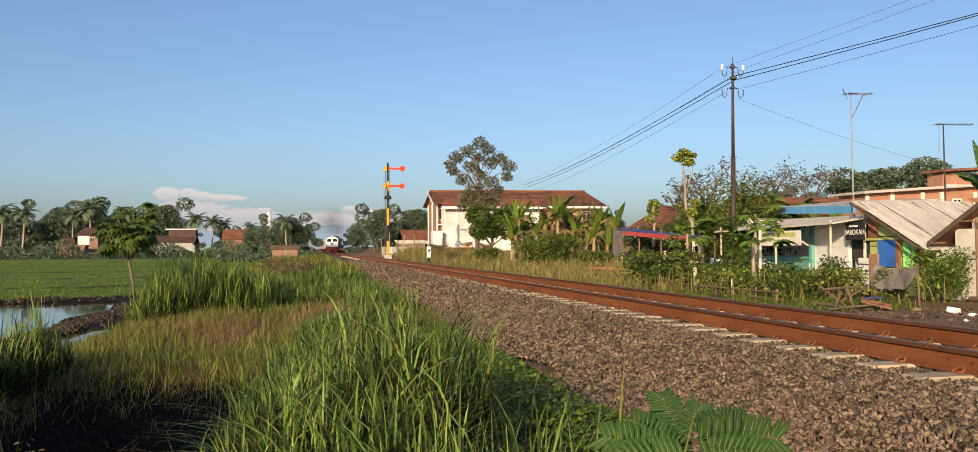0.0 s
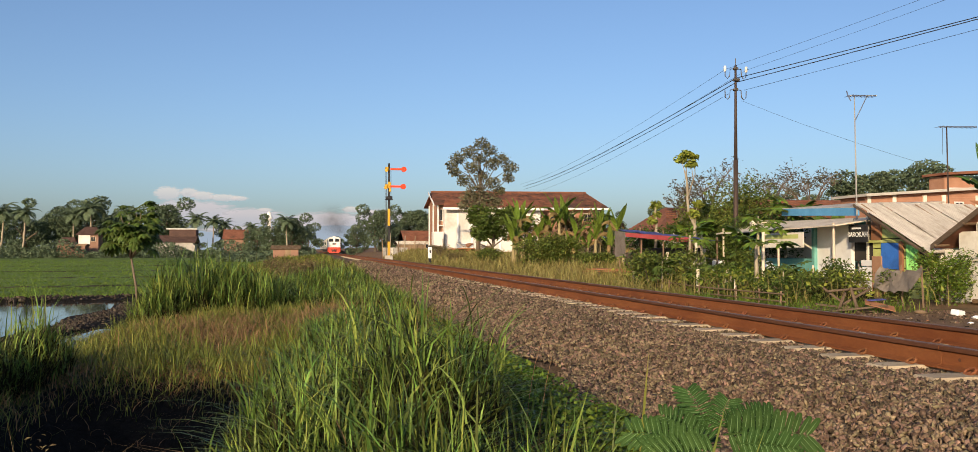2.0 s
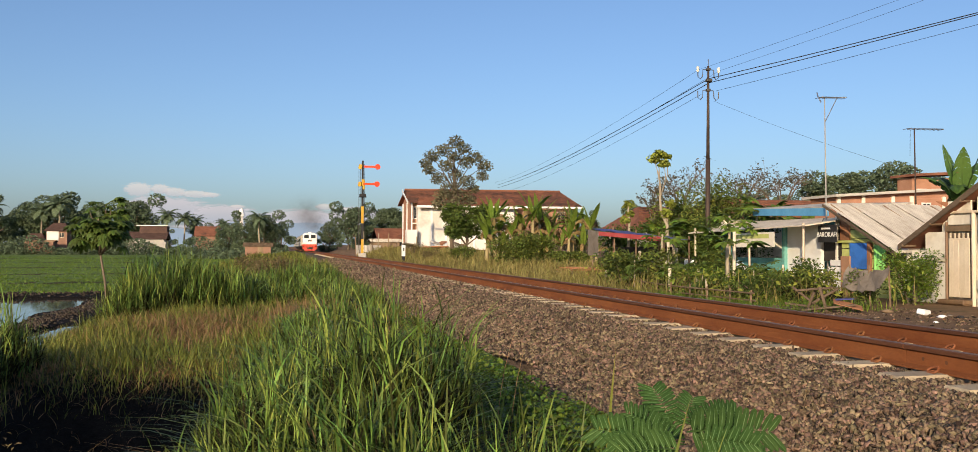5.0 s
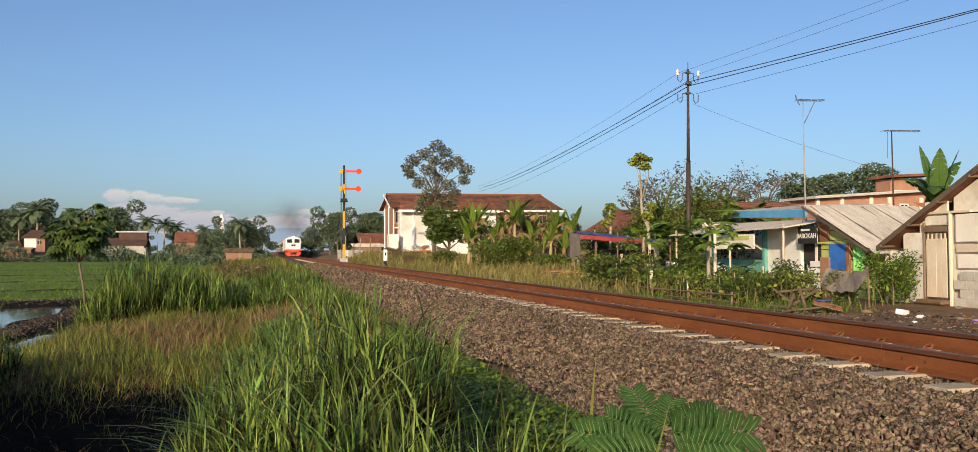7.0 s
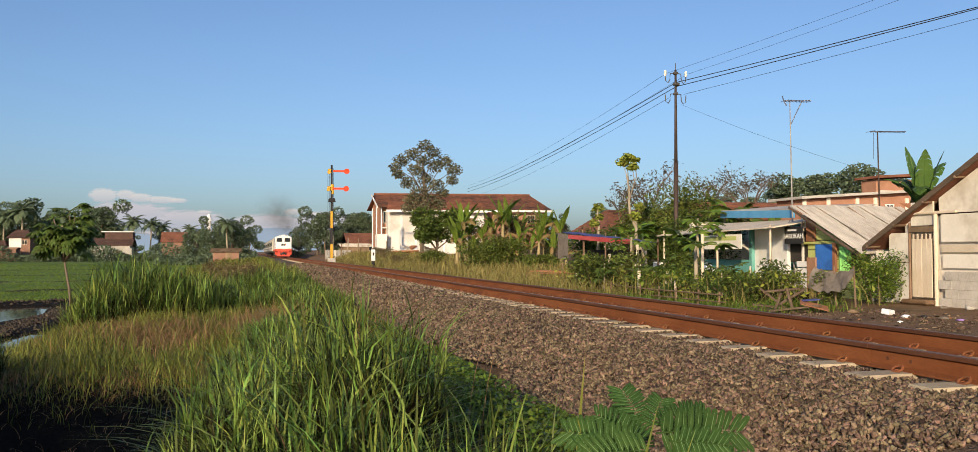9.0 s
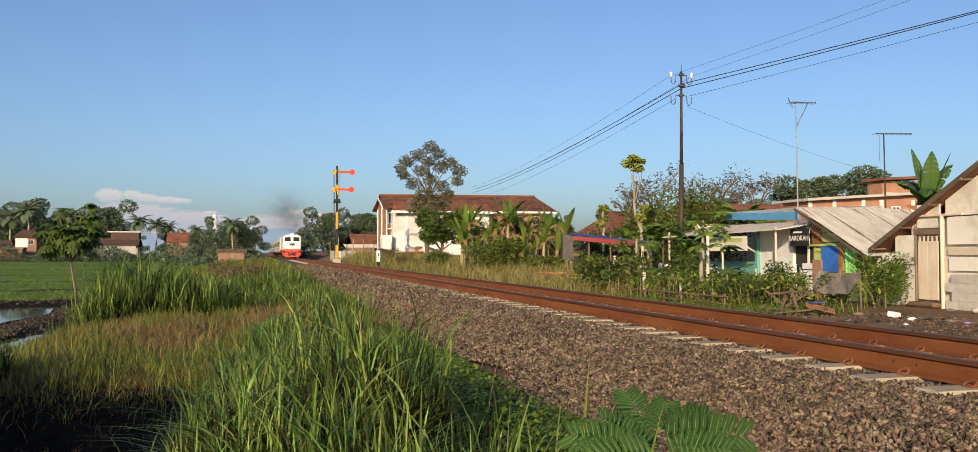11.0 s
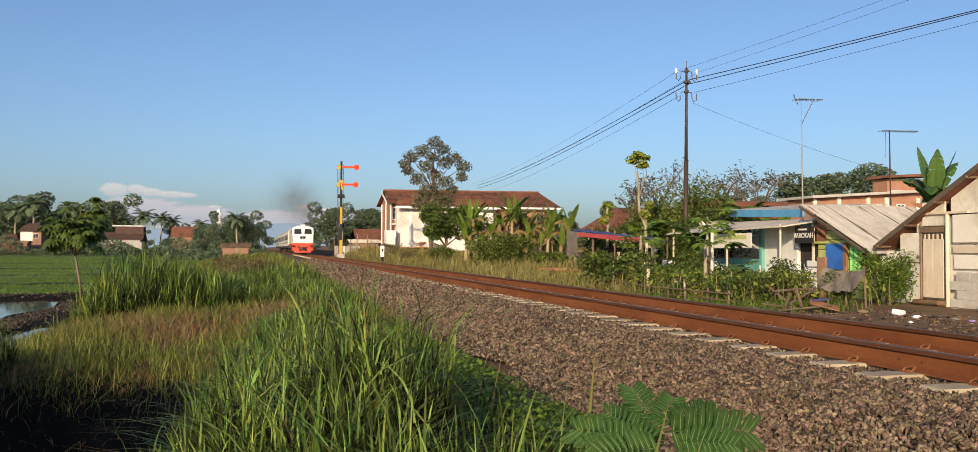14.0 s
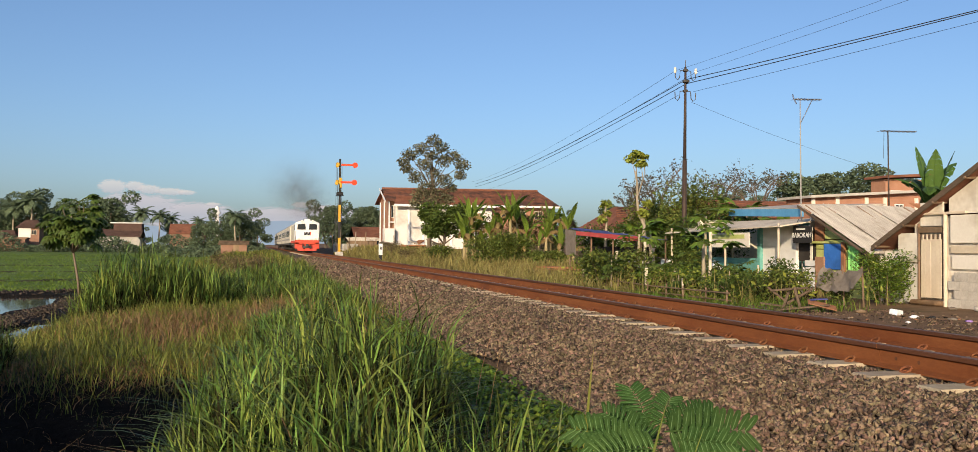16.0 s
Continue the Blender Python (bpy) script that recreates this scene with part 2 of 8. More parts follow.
def height(x, y):
    """The ground's height at x, y."""
    x, y = np.asarray(x, float), np.asarray(y, float)
    z = np.full(np.broadcast(x, y).shape, -0.10)
    left = -0.20 * step(3.3, 2.2, x) - 0.20 * step(2.2, -1.0, x) - 0.30 * step(-2.2, -4.2, x)
    right = -0.35 * step(6.7, 8.6, x) + 0.9 * step(25, 95, y) * step(7.0, 11.0, x) + 1.6 * step(18, 40, x) * step(10, 40, y)
    z = z + left + right - 0.14 * step(1.9, 2.5, x) * step(8.3, 7.6, x)
    z = z - 1.15 * np.exp(-(((x + 1.45) / 1.0) ** 4 + ((y - 6.9) / 2.35) ** 4))       # a hollow in the verge
    z = z + 0.05 * (hash2(x * 1.1, y * 0.9) - 0.5) * step(2.6, 1.0, x)
    # ponds sink below the water, with a muddy bank between them
    for (cx, cy, sx, sy) in ((-18.6, 23.9, 13.0, 7.7), (-4.25, 17.0, 0.45, 4.2)):
        wx = x + 0.18 * np.sin(y * 1.1) - cx
        d = np.maximum(np.abs(wx) / sx, np.abs(y - cy) / sy)
        z = z - 0.28 * step(1.0, 0.975 if sx > 5 else 0.6, d)
    d = np.abs(x + 5.05 + 0.12 * np.sin(y * 1.1)) / 0.5
    z = z + 0.02 * step(1, 0.2, d) * step(12, 15, y) * step(32, 30, y)
    d = np.abs(y - 32.6 - 0.30 * (x + 8.5)) / 0.8
    z = z + 0.08 * step(1, 0.2, d) * step(-3.0, -4.4, x)
    return z


BUNDS = (44.0, 58.0, 76.0, 100.0, 134.0)       # earth banks across the rice field


def span(a, b, n, power=1.0):
    return a + (b - a) * np.linspace(0, 1, n) ** power


xs = np.concatenate([-span(40, 4000, 16, 3.0)[::-1], span(-40, -8, 24)[1:-1], span(-8, 3.6, 105), span(3.6, 6.6, 4)[1:-1], span(6.6, 18, 36), span(18, 60, 30)[1:], span(60, 4000, 16, 3.0)[1:]])
ys = np.concatenate([-span(6, 600, 14, 3.0)[::-1], span(-6, 12, 100)[1:], span(12, 40, 70)[1:], span(40, 260, 80)[1:], span(260, 4500, 14, 3.0)[1:]])
gx, gy = np.meshgrid(xs, ys)
gz = height(gx, gy)
gv = np.stack([gx, gy, gz], -1).reshape(-1, 3)
nx, ny = len(xs), len(ys)
ii, jj = np.meshgrid(np.arange(nx - 1), np.arange(ny - 1))
a0 = (jj * nx + ii).ravel()
gt = np.concatenate([np.stack([a0, a0 + 1, a0 + nx + 1], -1), np.stack([a0, a0 + nx + 1, a0 + nx], -1)])
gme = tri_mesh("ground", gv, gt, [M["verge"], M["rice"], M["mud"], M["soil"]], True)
cen = gv[gt].mean(1)
cx_, cy_ = cen[:, 0], cen[:, 1]
zone = np.zeros(len(gt), np.int32)
zone[(cx_ < -3.2) & (cy_ > 33.2 + 0.3 * (cx_ + 8.5))] = 1
zone[(cx_ < -3.7) & (cy_ <= 33.2 + 0.3 * (cx_ + 8.5)) & (cy_ > 13)] = 2
for yk in BUNDS:
    zone[(cx_ < -3.2) & (np.abs(cy_ - yk - 0.12 * (cx_ + 8.5)) < 0.45 + yk * 0.008)] = 0
zone[cx_ > 6.5] = 3
# the hollow takes near-black mud: its shade is put into the colour
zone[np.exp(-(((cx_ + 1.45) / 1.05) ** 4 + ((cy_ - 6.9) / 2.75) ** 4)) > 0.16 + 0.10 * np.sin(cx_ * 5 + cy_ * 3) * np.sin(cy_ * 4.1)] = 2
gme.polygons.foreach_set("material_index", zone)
ground = tagged(new("ground", gme), "grassy verge, green rice field and bare earth", "ground", kind="structure")

water = MB()
water.add([(-34, 10, -0.85), (-3.6, 10, -0.85), (-3.6, 32, -0.85), (-34, 32, -0.85)], [(0, 1, 2, 3)])
wm = bpy.data.materials.new("pond_water")
wm.use_nodes = True
wb = wm.node_tree.nodes["Principled BSDF"]
wb.inputs["Base Color"].default_value = (0.07, 0.06, 0.045, 1)
wb.inputs["Roughness"].default_value = 0.04
wb.inputs["Specular IOR Level"].default_value = 0.9
wt_ = wm.node_tree.nodes.new("ShaderNodeTexNoise")
wt_.inputs["Scale"].default_value = 3.0
wbp = wm.node_tree.nodes.new("ShaderNodeBump")
wbp.inputs["Strength"].default_value, wbp.inputs["Distance"].default_value = 0.12, 0.01
wm.node_tree.links.new(wt_.outputs[0], wbp.inputs["Height"])
wm.node_tree.links.new(wbp.outputs[0], wb.inputs["Normal"])
tagged(part("water", water, wm), "still pond water reflecting the sky", "water", kind="structure")


# ---------------------------------------------------------------- ballast bed
def bed_z(x):
    """The top of the ballast across the track."""
    x = np.asarray(x, float)
    return 0.0 - 0.03 * step(3.9, 3.3, x) - 0.22 * step(3.45, 2.35, x) - 0.25 * step(6.5, 7.7, x) - 0.06 * np.exp(-((x - TRACK) / 0.3) ** 2)


prof = [2.05, 2.35, 2.7, 3.0, 3.3, 3.6, 4.0, 4.4, 4.9, 5.5, 6.0, 6.4, 6.8, 7.2, 7.8, 8.1]
by = np.concatenate([span(-30, 40, 120), span(40, 420, 60)[1:]])
bx, byy = np.meshgrid(prof, by)
wob = 0.22 * np.sin(byy * 0.9) + 0.15 * np.sin(byy * 2.3 + 1)
edge = (bx < 2.5) | (bx > 7.7)
bv = np.stack([bx + wob * edge, byy, bed_z(bx) - 0.035 - 0.12 * ((bx < 2.2) | (bx > 8.0))], -1).reshape(-1, 3)
n0 = len(prof)
ii, jj = np.meshgrid(np.arange(n0 - 1), np.arange(len(by) - 1))
a0 = (jj * n0 + ii).ravel()
bt = np.concatenate([np.stack([a0, a0 + 1, a0 + n0 + 1], -1), np.stack([a0, a0 + n0 + 1, a0 + n0], -1)])
tagged(new("ballast_bed", tri_mesh("ballast_bed", bv, bt, M["ballast"], True)), "bed of grey-brown crushed track ballast", "ballast", kind="structure")

# crushed stones: a few shapes, turned and scaled
rng = np.random.default_rng(7)
t_ = (1 + 5 ** 0.5) / 2
ICO = np.array([(-1, t_, 0), (1, t_, 0), (-1, -t_, 0), (1, -t_, 0), (0, -1, t_), (0, 1, t_), (0, -1, -t_), (0, 1, -t_), (t_, 0, -1), (t_, 0, 1), (-t_, 0, -1), (-t_, 0, 1)], float) / 1.9
ICOF = np.array([(0, 11, 5), (0, 5, 1), (0, 1, 7), (0, 7, 10), (0, 10, 11), (1, 5, 9), (5, 11, 4), (11, 10, 2), (10, 7, 6), (7, 1, 8), (3, 9, 4), (3, 4, 2), (3, 2, 6), (3, 6, 8), (3, 8, 9), (4, 9, 5), (2, 4, 11), (6, 2, 10), (8, 6, 7), (9, 8, 1)])
SHAPES = [ICO * rng.uniform(0.38, 1.32, ICO.shape) for _ in range(14)]


def turns(n):
    q = rng.normal(size=(n, 4))
    q /= np.linalg.norm(q, axis=1)[:, None]
    w, x, y, z = q.T
    return np.stack([1 - 2 * (y * y + z * z), 2 * (x * y - z * w), 2 * (x * z + y * w), 2 * (x * y + z * w), 1 - 2 * (x * x + z * z), 2 * (y * z - x * w), 2 * (x * z - y * w), 2 * (y * z + x * w), 1 - 2 * (x * x + y * y)], -1).reshape(-1, 3, 3)


CUBE = np.array([(x, y, z) for x in (-1, 1) for y in (-1, 1) for z in (-1, 1)], float) * 0.62
CUBEF = np.array([(0, 1, 3), (0, 3, 2), (4, 6, 7), (4, 7, 5), (0, 4, 5), (0, 5, 1), (2, 3, 7), (2, 7, 6), (0, 2, 6), (0, 6, 4), (1, 5, 7), (1, 7, 3)])
CHIPS = [CUBE * rng.uniform(0.55, 1.25, CUBE.shape) + rng.normal(0, 0.10, CUBE.shape) for _ in range(14)]


def stones(pos, size, fine=True):
    """Angular stones at pos; the finer ones have more facets."""
    n = len(pos)
    shapes, faces = (SHAPES, ICOF) if fine else (CHIPS, CUBEF)
    shp = np.stack(shapes)[rng.integers(0, len(shapes), n)]
    v = np.einsum("nij,nkj->nki", turns(n), shp * size[:, None, None] * np.array([1.35, 0.85, 0.42]))
    v += pos[:, None]
    f = faces[None] + shp.shape[1] * np.arange(n)[:, None, None]
    return v.reshape(-1, 3), f.reshape(-1, 3)


def strew(x0, x1, y0, y1, per_m2, s0, s1):
    n = int((x1 - x0) * (y1 - y0) * per_m2)
    x, y = rng.uniform(x0, x1, n), rng.uniform(y0, y1, n)
    keep = ~((np.abs(np.mod(y + 0.08 + 0.3, 0.6) - 0.3) < rng.uniform(0.05, 0.10, n)) & (x > 4.00 + rng.uniform(0, 0.24, n)) & (x < 5.97))
    keep &= (np.abs(x - TRACK + 0.567) > 0.09) & (np.abs(x - TRACK - 0.567) > 0.09)
    keep &= x - 0.22 * np.sin(y * 0.9) - 0.15 * np.sin(y * 2.3 + 1) > 2.06 + rng.normal(0, 0.05, n)
    x, y = x[keep], y[keep]
    s = rng.uniform(s0, s1, len(x))
    z = bed_z(x) - 0.012 + rng.uniform(-0.016, 0.008, len(x))
    return np.stack([x, y, z], -1), s


sets = [strew(1.70, 4.35, 3.6, 6.2, 2700, 0.009, 0.027), strew(1.70, 4.35, 6.2, 9.0, 1900, 0.012, 0.029), strew(1.70, 4.35, 9.0, 17, 850, 0.018, 0.034), strew(1.70, 4.35, 17, 34, 160, 0.034, 0.054),
        strew(1.70, 4.3, 34, 70, 45, 0.06, 0.09), strew(4.4, 5.7, 3.6, 9, 600, 0.02, 0.034), strew(4.4, 7.7, 9, 20, 130, 0.032, 0.05), strew(5.6, 7.7, 4, 9, 200, 0.03, 0.045)]
sp, ss = np.concatenate([a for a, _ in sets]), np.concatenate([b for _, b in sets])
near = (sp[:, 0] < 3.6) & (sp[:, 1] < 5.0) & (sp[:, 0] > 2.5)
near_i = np.flatnonzero(near)[:280]
rest = np.ones(len(sp), bool)
rest[near_i] = False
close = rest & (sp[:, 1] < 5.4)
(sv, sf), (cv, cf) = stones(sp[close], ss[close]), stones(sp[rest & ~close], ss[rest & ~close] * 1.08, False)
sv, sf = np.concatenate([sv, cv]), np.concatenate([sf, cf + len(sv)])
ballast_rest = tagged(new("ballast_stones", tri_mesh("ballast_stones", sv, sf, M["stone"])), "loose grey and brown crushed stones", "ballast", kind="stuff")


# clods of mud on the banks of the pond
M["clod"] = mat("mud_clod", (0.035, 0.027, 0.020), (0.085, 0.066, 0.048), 3.0, 0.85, 0.8, 14, island=0.4, sheen=0.2)
n = 1900
x, y = -5.05 + rng.normal(0, 0.24, n), rng.uniform(13.5, 30.5, n)
z = height(x, y)
cv, cf = stones(np.stack([x, y, z], -1)[z > -0.9], rng.uniform(0.02, 0.060, (z > -0.9).sum()))
tagged(new("mud_clods", tri_mesh("mud_clods", cv, cf, M["clod"])), "dark clods of mud on the pond's bank", "mud", kind="stuff")
n = 900
x = rng.uniform(-24, -3.8, n)
y = 32.4 + 0.3 * (x + 8.5) + rng.normal(0, 0.35, n)
cv, cf = stones(np.stack([x, y, height(x, y)], -1), rng.uniform(0.03, 0.085, n))
tagged(new("bank_clods", tri_mesh("bank_clods", cv, cf, M["clod"])), "dark clods along the field's earth bank", "mud", kind="stuff")


# ---------------------------------------------------------------- track
track = thing("railway_track", "single railway track of rusty rails on concrete sleepers", "railway track", pose(TRACK, 0, 0))
RP = [(-0.064, 0.0), (-0.064, 0.012), (-0.012, 0.03), (-0.009, 0.115), (-0.034, 0.128), (-0.036, 0.152), (-0.028, 0.159), (0.028, 0.159), (0.036, 0.152), (0.034, 0.128), (0.009, 0.115), (0.012, 0.03), (0.064, 0.012), (0.064, 0.0)]
for side in (-1, 1):
    for k, (y0, y1) in enumerate([(-34, -6.295)] + [(-6.287 + i * 12.0, -6.295 + (i + 1) * 12.0) for i in range(8)] + [(89.713, 420)]):
        b = MB()
        b.prism([(side * 0.567 + u, 0.011 + w) for u, w in RP], y0, y1)
        ob = part("rail", b, [M["rail"], M["railtop"], M["railhead"]], track)
        for p in ob.data.polygons:
            if p.normal.z > 0.8 and p.center.z > 0.15:
                p.material_index = 1
            elif p.center.z > 0.12 and abs(p.normal.y) < 0.5:
                p.material_index = 2
    # bolt holes beside the nearest joint
    for q in (5.53, 5.30):
        part("bolt_hole", MB().tube([(side * 0.567 - 0.0125, q, 0.085), (side * 0.567 + 0.0125, q, 0.085)], 0.014, 10), M["railhead"], track, "dark bolt hole in the rail's web")

slm = MB()
sec = [(-0.13, -0.14), (-0.10, 0.0), (0.10, 0.0), (0.13, -0.14)]
vs, fs = [], []
cuts = [(-1.0, 0.0), (-0.985, 0.010), (-0.42, 0.010), (-0.2, -0.035), (0.2, -0.035), (0.42, 0.010), (0.985, 0.010), (1.0, 0.0)]
for i, (cx, dz) in enumerate(cuts):
    for u, w in sec:
        vs.append((cx, u, w + (dz if w > -0.1 else 0)))
for i in range(len(cuts) - 1):
    for k in range(4):
        j = (k + 1) % 4
        fs.append((i * 4 + k, i * 4 + j, i * 4 + 4 + j, i * 4 + 4 + k))
fs += [(3, 2, 1, 0), tuple(range(28, 32))]
slm.add(vs, fs)
sleeper_me = slm.mesh("sleeper", M["concrete"])


def clip_mesh():
    """A bent spring clip that holds the rail's foot."""
    b = MB()
    pts = []
    for k in range(17):
        a = -0.75 + k * 0.385
        pts.append((0.020 * math.cos(a) - 0.03, 0.062 * math.sin(a) - 0.012, 0.040 + 0.026 * math.cos(a) - 0.010 * math.sin(a)))
    b.tube(pts, 0.0105, 6)
    b.tube([(-0.015, 0.03, 0.02), (0.0, 0.06, 0.016), (0.035, 0.065, 0.020)], 0.0105, 6)
    b.box((-0.03, 0.01, 0.014), (0.05, 0.07, 0.024), 0.008)
    return b.mesh("rail_clip", M["clip"])


clip_me = clip_mesh()
SLEEPERS = [-0.08 + 0.6 * i for i in range(-16, 190)]
for y in SLEEPERS:
    s = part("sleeper", sleeper_me, None, track)
    s.location = (random.uniform(-0.03, 0.03), y + random.uniform(-0.012, 0.012), 0.007)
    s.rotation_euler = (0, 0, random.uniform(-0.015, 0.015))
    if 2 < y < 38:
        for side in (-1, 1):
            for o in (-1, 1):
                if o == 1 and y > 22:
                    continue
                c = part("rail_clip", clip_me, None, track)
                c.location = (side * 0.567 + o * 0.082, y, 0.006)
                c.rotation_euler = (0, 0, 0 if o < 0 else math.pi)
                c.scale = (0.85, 0.82, 0.82)


# ---------------------------------------------------------------- more materials
M.update(
    white=mat("white_paint", (0.70, 0.69, 0.66), (0.80, 0.79, 0.76), 1.5, 0.4, 0.05, 30, c3=(0.58, 0.55, 0.50), sheen=0.5),
    red=mat("red_paint", (0.52, 0.045, 0.02), (0.62, 0.07, 0.03), 2.0, 0.45, 0.1, 30, sheen=0.5),
    orange=mat("signal_red", (0.72, 0.055, 0.02), (0.80, 0.08, 0.035), 2.0, 0.5, 0.05, 30),
    yellow=mat("yellow_paint", (0.48, 0.27, 0.03), (0.58, 0.34, 0.05), 2.0, 0.5, 0.1, 30, c3=(0.45, 0.25, 0.05)),
    black=mat("black_paint", (0.018, 0.018, 0.02), (0.035, 0.034, 0.034), 2.0, 0.5, 0.1, 30),
    steel=mat("dark_steel", (0.06, 0.055, 0.05), (0.11, 0.10, 0.09), 3.0, 0.6, 0.2, 30, metal=0.3),
    polebrown=mat("pole_paint", (0.048, 0.034, 0.029), (0.080, 0.055, 0.043), 3.0, 0.6, 0.2, 30, metal=0.2),
    glassd=mat("cab_glass", (0.012, 0.016, 0.02), (0.02, 0.024, 0.03), 1.0, 0.08, 0.0, 5, sheen=0.5),
    cream=mat("cream_coach", (0.52, 0.47, 0.38), (0.60, 0.55, 0.45), 1.0, 0.5, 0.05, 20, c3=(0.42, 0.37, 0.30)),
    greyc=mat("grey_roof", (0.25, 0.24, 0.23), (0.33, 0.32, 0.30), 1.0, 0.6, 0.1, 20),
    plaster=mat("white_plaster", (0.62, 0.59, 0.54), (0.74, 0.71, 0.66), 0.6, 0.9, 0.2, 20, c3=(0.46, 0.42, 0.36)),
    brick=mat("red_brick", (0.33, 0.165, 0.10), (0.42, 0.23, 0.15), 1.5, 0.9, 0.3, 25, vary=0.12),
    tile=mat("clay_roof_tile", (0.15, 0.062, 0.040), (0.27, 0.115, 0.068), 1.3, 0.85, 0.3, 12, c3=(0.075, 0.042, 0.032), island=0.0),
    zinc=mat("weathered_zinc", (0.36, 0.32, 0.27), (0.60, 0.56, 0.49), 2.2, 0.8, 0.3, 22, sheen=0.25, c3=(0.20, 0.15, 0.11), stretch=(2.4, 0.45, 0.45)),
    bluep=mat("blue_paint", (0.06, 0.22, 0.40), (0.10, 0.30, 0.50), 2.0, 0.6, 0.1, 20),
    blued=mat("blue_board", (0.03, 0.14, 0.48), (0.05, 0.19, 0.58), 2.0, 0.6, 0.1, 20, c3=(0.03, 0.10, 0.30)),
    teal=mat("teal_paint", (0.10, 0.30, 0.27), (0.16, 0.40, 0.36), 2.0, 0.7, 0.1, 20),
    limep=mat("lime_boards", (0.40, 0.44, 0.13), (0.52, 0.54, 0.20), 1.5, 0.7, 0.2, 20, c3=(0.30, 0.30, 0.10)),
    greenc=mat("green_cloth", (0.20, 0.55, 0.14), (0.28, 0.65, 0.2), 3.0, 0.8, 0.2, 20),
    creamw=mat("cream_board", (0.68, 0.62, 0.52), (0.78, 0.73, 0.63), 1.0, 0.85, 0.2, 18, c3=(0.44, 0.37, 0.27)),
    wood=mat("weathered_wood", (0.16, 0.105, 0.065), (0.27, 0.185, 0.12), 2.0, 0.85, 0.4, 25, stretch=(1, 1, 0.2), vary=0.2),
    woodl=mat("pale_wood", (0.55, 0.45, 0.33), (0.66, 0.56, 0.43), 2.0, 0.8, 0.3, 25, vary=0.15),
    dark=mat("dark_inside", (0.03, 0.026, 0.022), (0.05, 0.043, 0.037), 1.0, 0.9, 0.0, 10),
    tarpb=mat("blue_tarp", (0.05, 0.055, 0.17), (0.08, 0.08, 0.24), 1.5, 0.5, 0.3, 8),
    tarpr=mat("red_tarp", (0.42, 0.06, 0.06), (0.52, 0.10, 0.09), 1.5, 0.6, 0.2, 8),
    tarpg=mat("grey_tarp", (0.15, 0.125, 0.10), (0.23, 0.195, 0.16), 2.0, 0.8, 0.6, 8, bump_d=0.04),
    concr=mat("concrete_wall", (0.36, 0.34, 0.30), (0.48, 0.45, 0.40), 1.2, 0.9, 0.3, 18, c3=(0.28, 0.25, 0.21)),
    alu=mat("aluminium", (0.45, 0.45, 0.45), (0.6, 0.6, 0.6), 3.0, 0.35, 0.0, 20, metal=0.9),
    ceramic=mat("insulator", (0.62, 0.58, 0.50), (0.75, 0.71, 0.62), 3.0, 0.25, 0.0, 20),
    cable=mat("cable", (0.02, 0.02, 0.022), (0.03, 0.03, 0.032), 3.0, 0.6, 0.0, 20),
    plastic=mat("white_plastic", (0.75, 0.75, 0.75), (0.85, 0.85, 0.85), 5.0, 0.5, 0.3, 20),
    purple=mat("purple_plastic", (0.30, 0.18, 0.45), (0.38, 0.24, 0.55), 5.0, 0.5, 0.3, 20),
    rust=mat("rusty_sheet", (0.28, 0.12, 0.06), (0.38, 0.18, 0.09), 2.0, 0.85, 0.3, 20, c3=(0.2, 0.1, 0.06)),
)


def lettering(name, text, size, m, material, parent=None, depth=0.004):
    """Raised letters from the built-in font, as a mesh."""
    cu = bpy.data.curves.new(name, "FONT")
    cu.body, cu.size, cu.extrude, cu.align_x, cu.align_y = text, size, depth, "CENTER", "CENTER"
    tmp = bpy.data.objects.new(name, cu)
    scene.collection.objects.link(tmp)
    dg = bpy.context.evaluated_depsgraph_get()
    me = bpy.data.meshes.new_from_object(tmp.evaluated_get(dg))
    bpy.data.objects.remove(tmp)
    me.materials.clear()
    me.materials.append(material)
    ob = new(name, me)
    if parent:
        ob.parent = parent
    ob.matrix_basis = m
    return ob


# ---------------------------------------------------------------- train
RUN = [(0, 188.0), (2, 177.8), (4, 166.8), (6.5, 153.0), (9, 138.5), (11.5, 123.2), (13, 113.3), (14.5, 103.6), (16, 94.0)]


def wheelset(parent, y, x=0.0):
    w = MB()
    for s in (-1, 1):
        w.tube([(s * 0.50, y, 0.46), (s * 0.62, y, 0.46)], 0.46, 20)
    w.tube([(-0.6, y, 0.46), (0.6, y, 0.46)], 0.08, 8)
    part("wheelset", w, M["steel"], parent, round_=False)


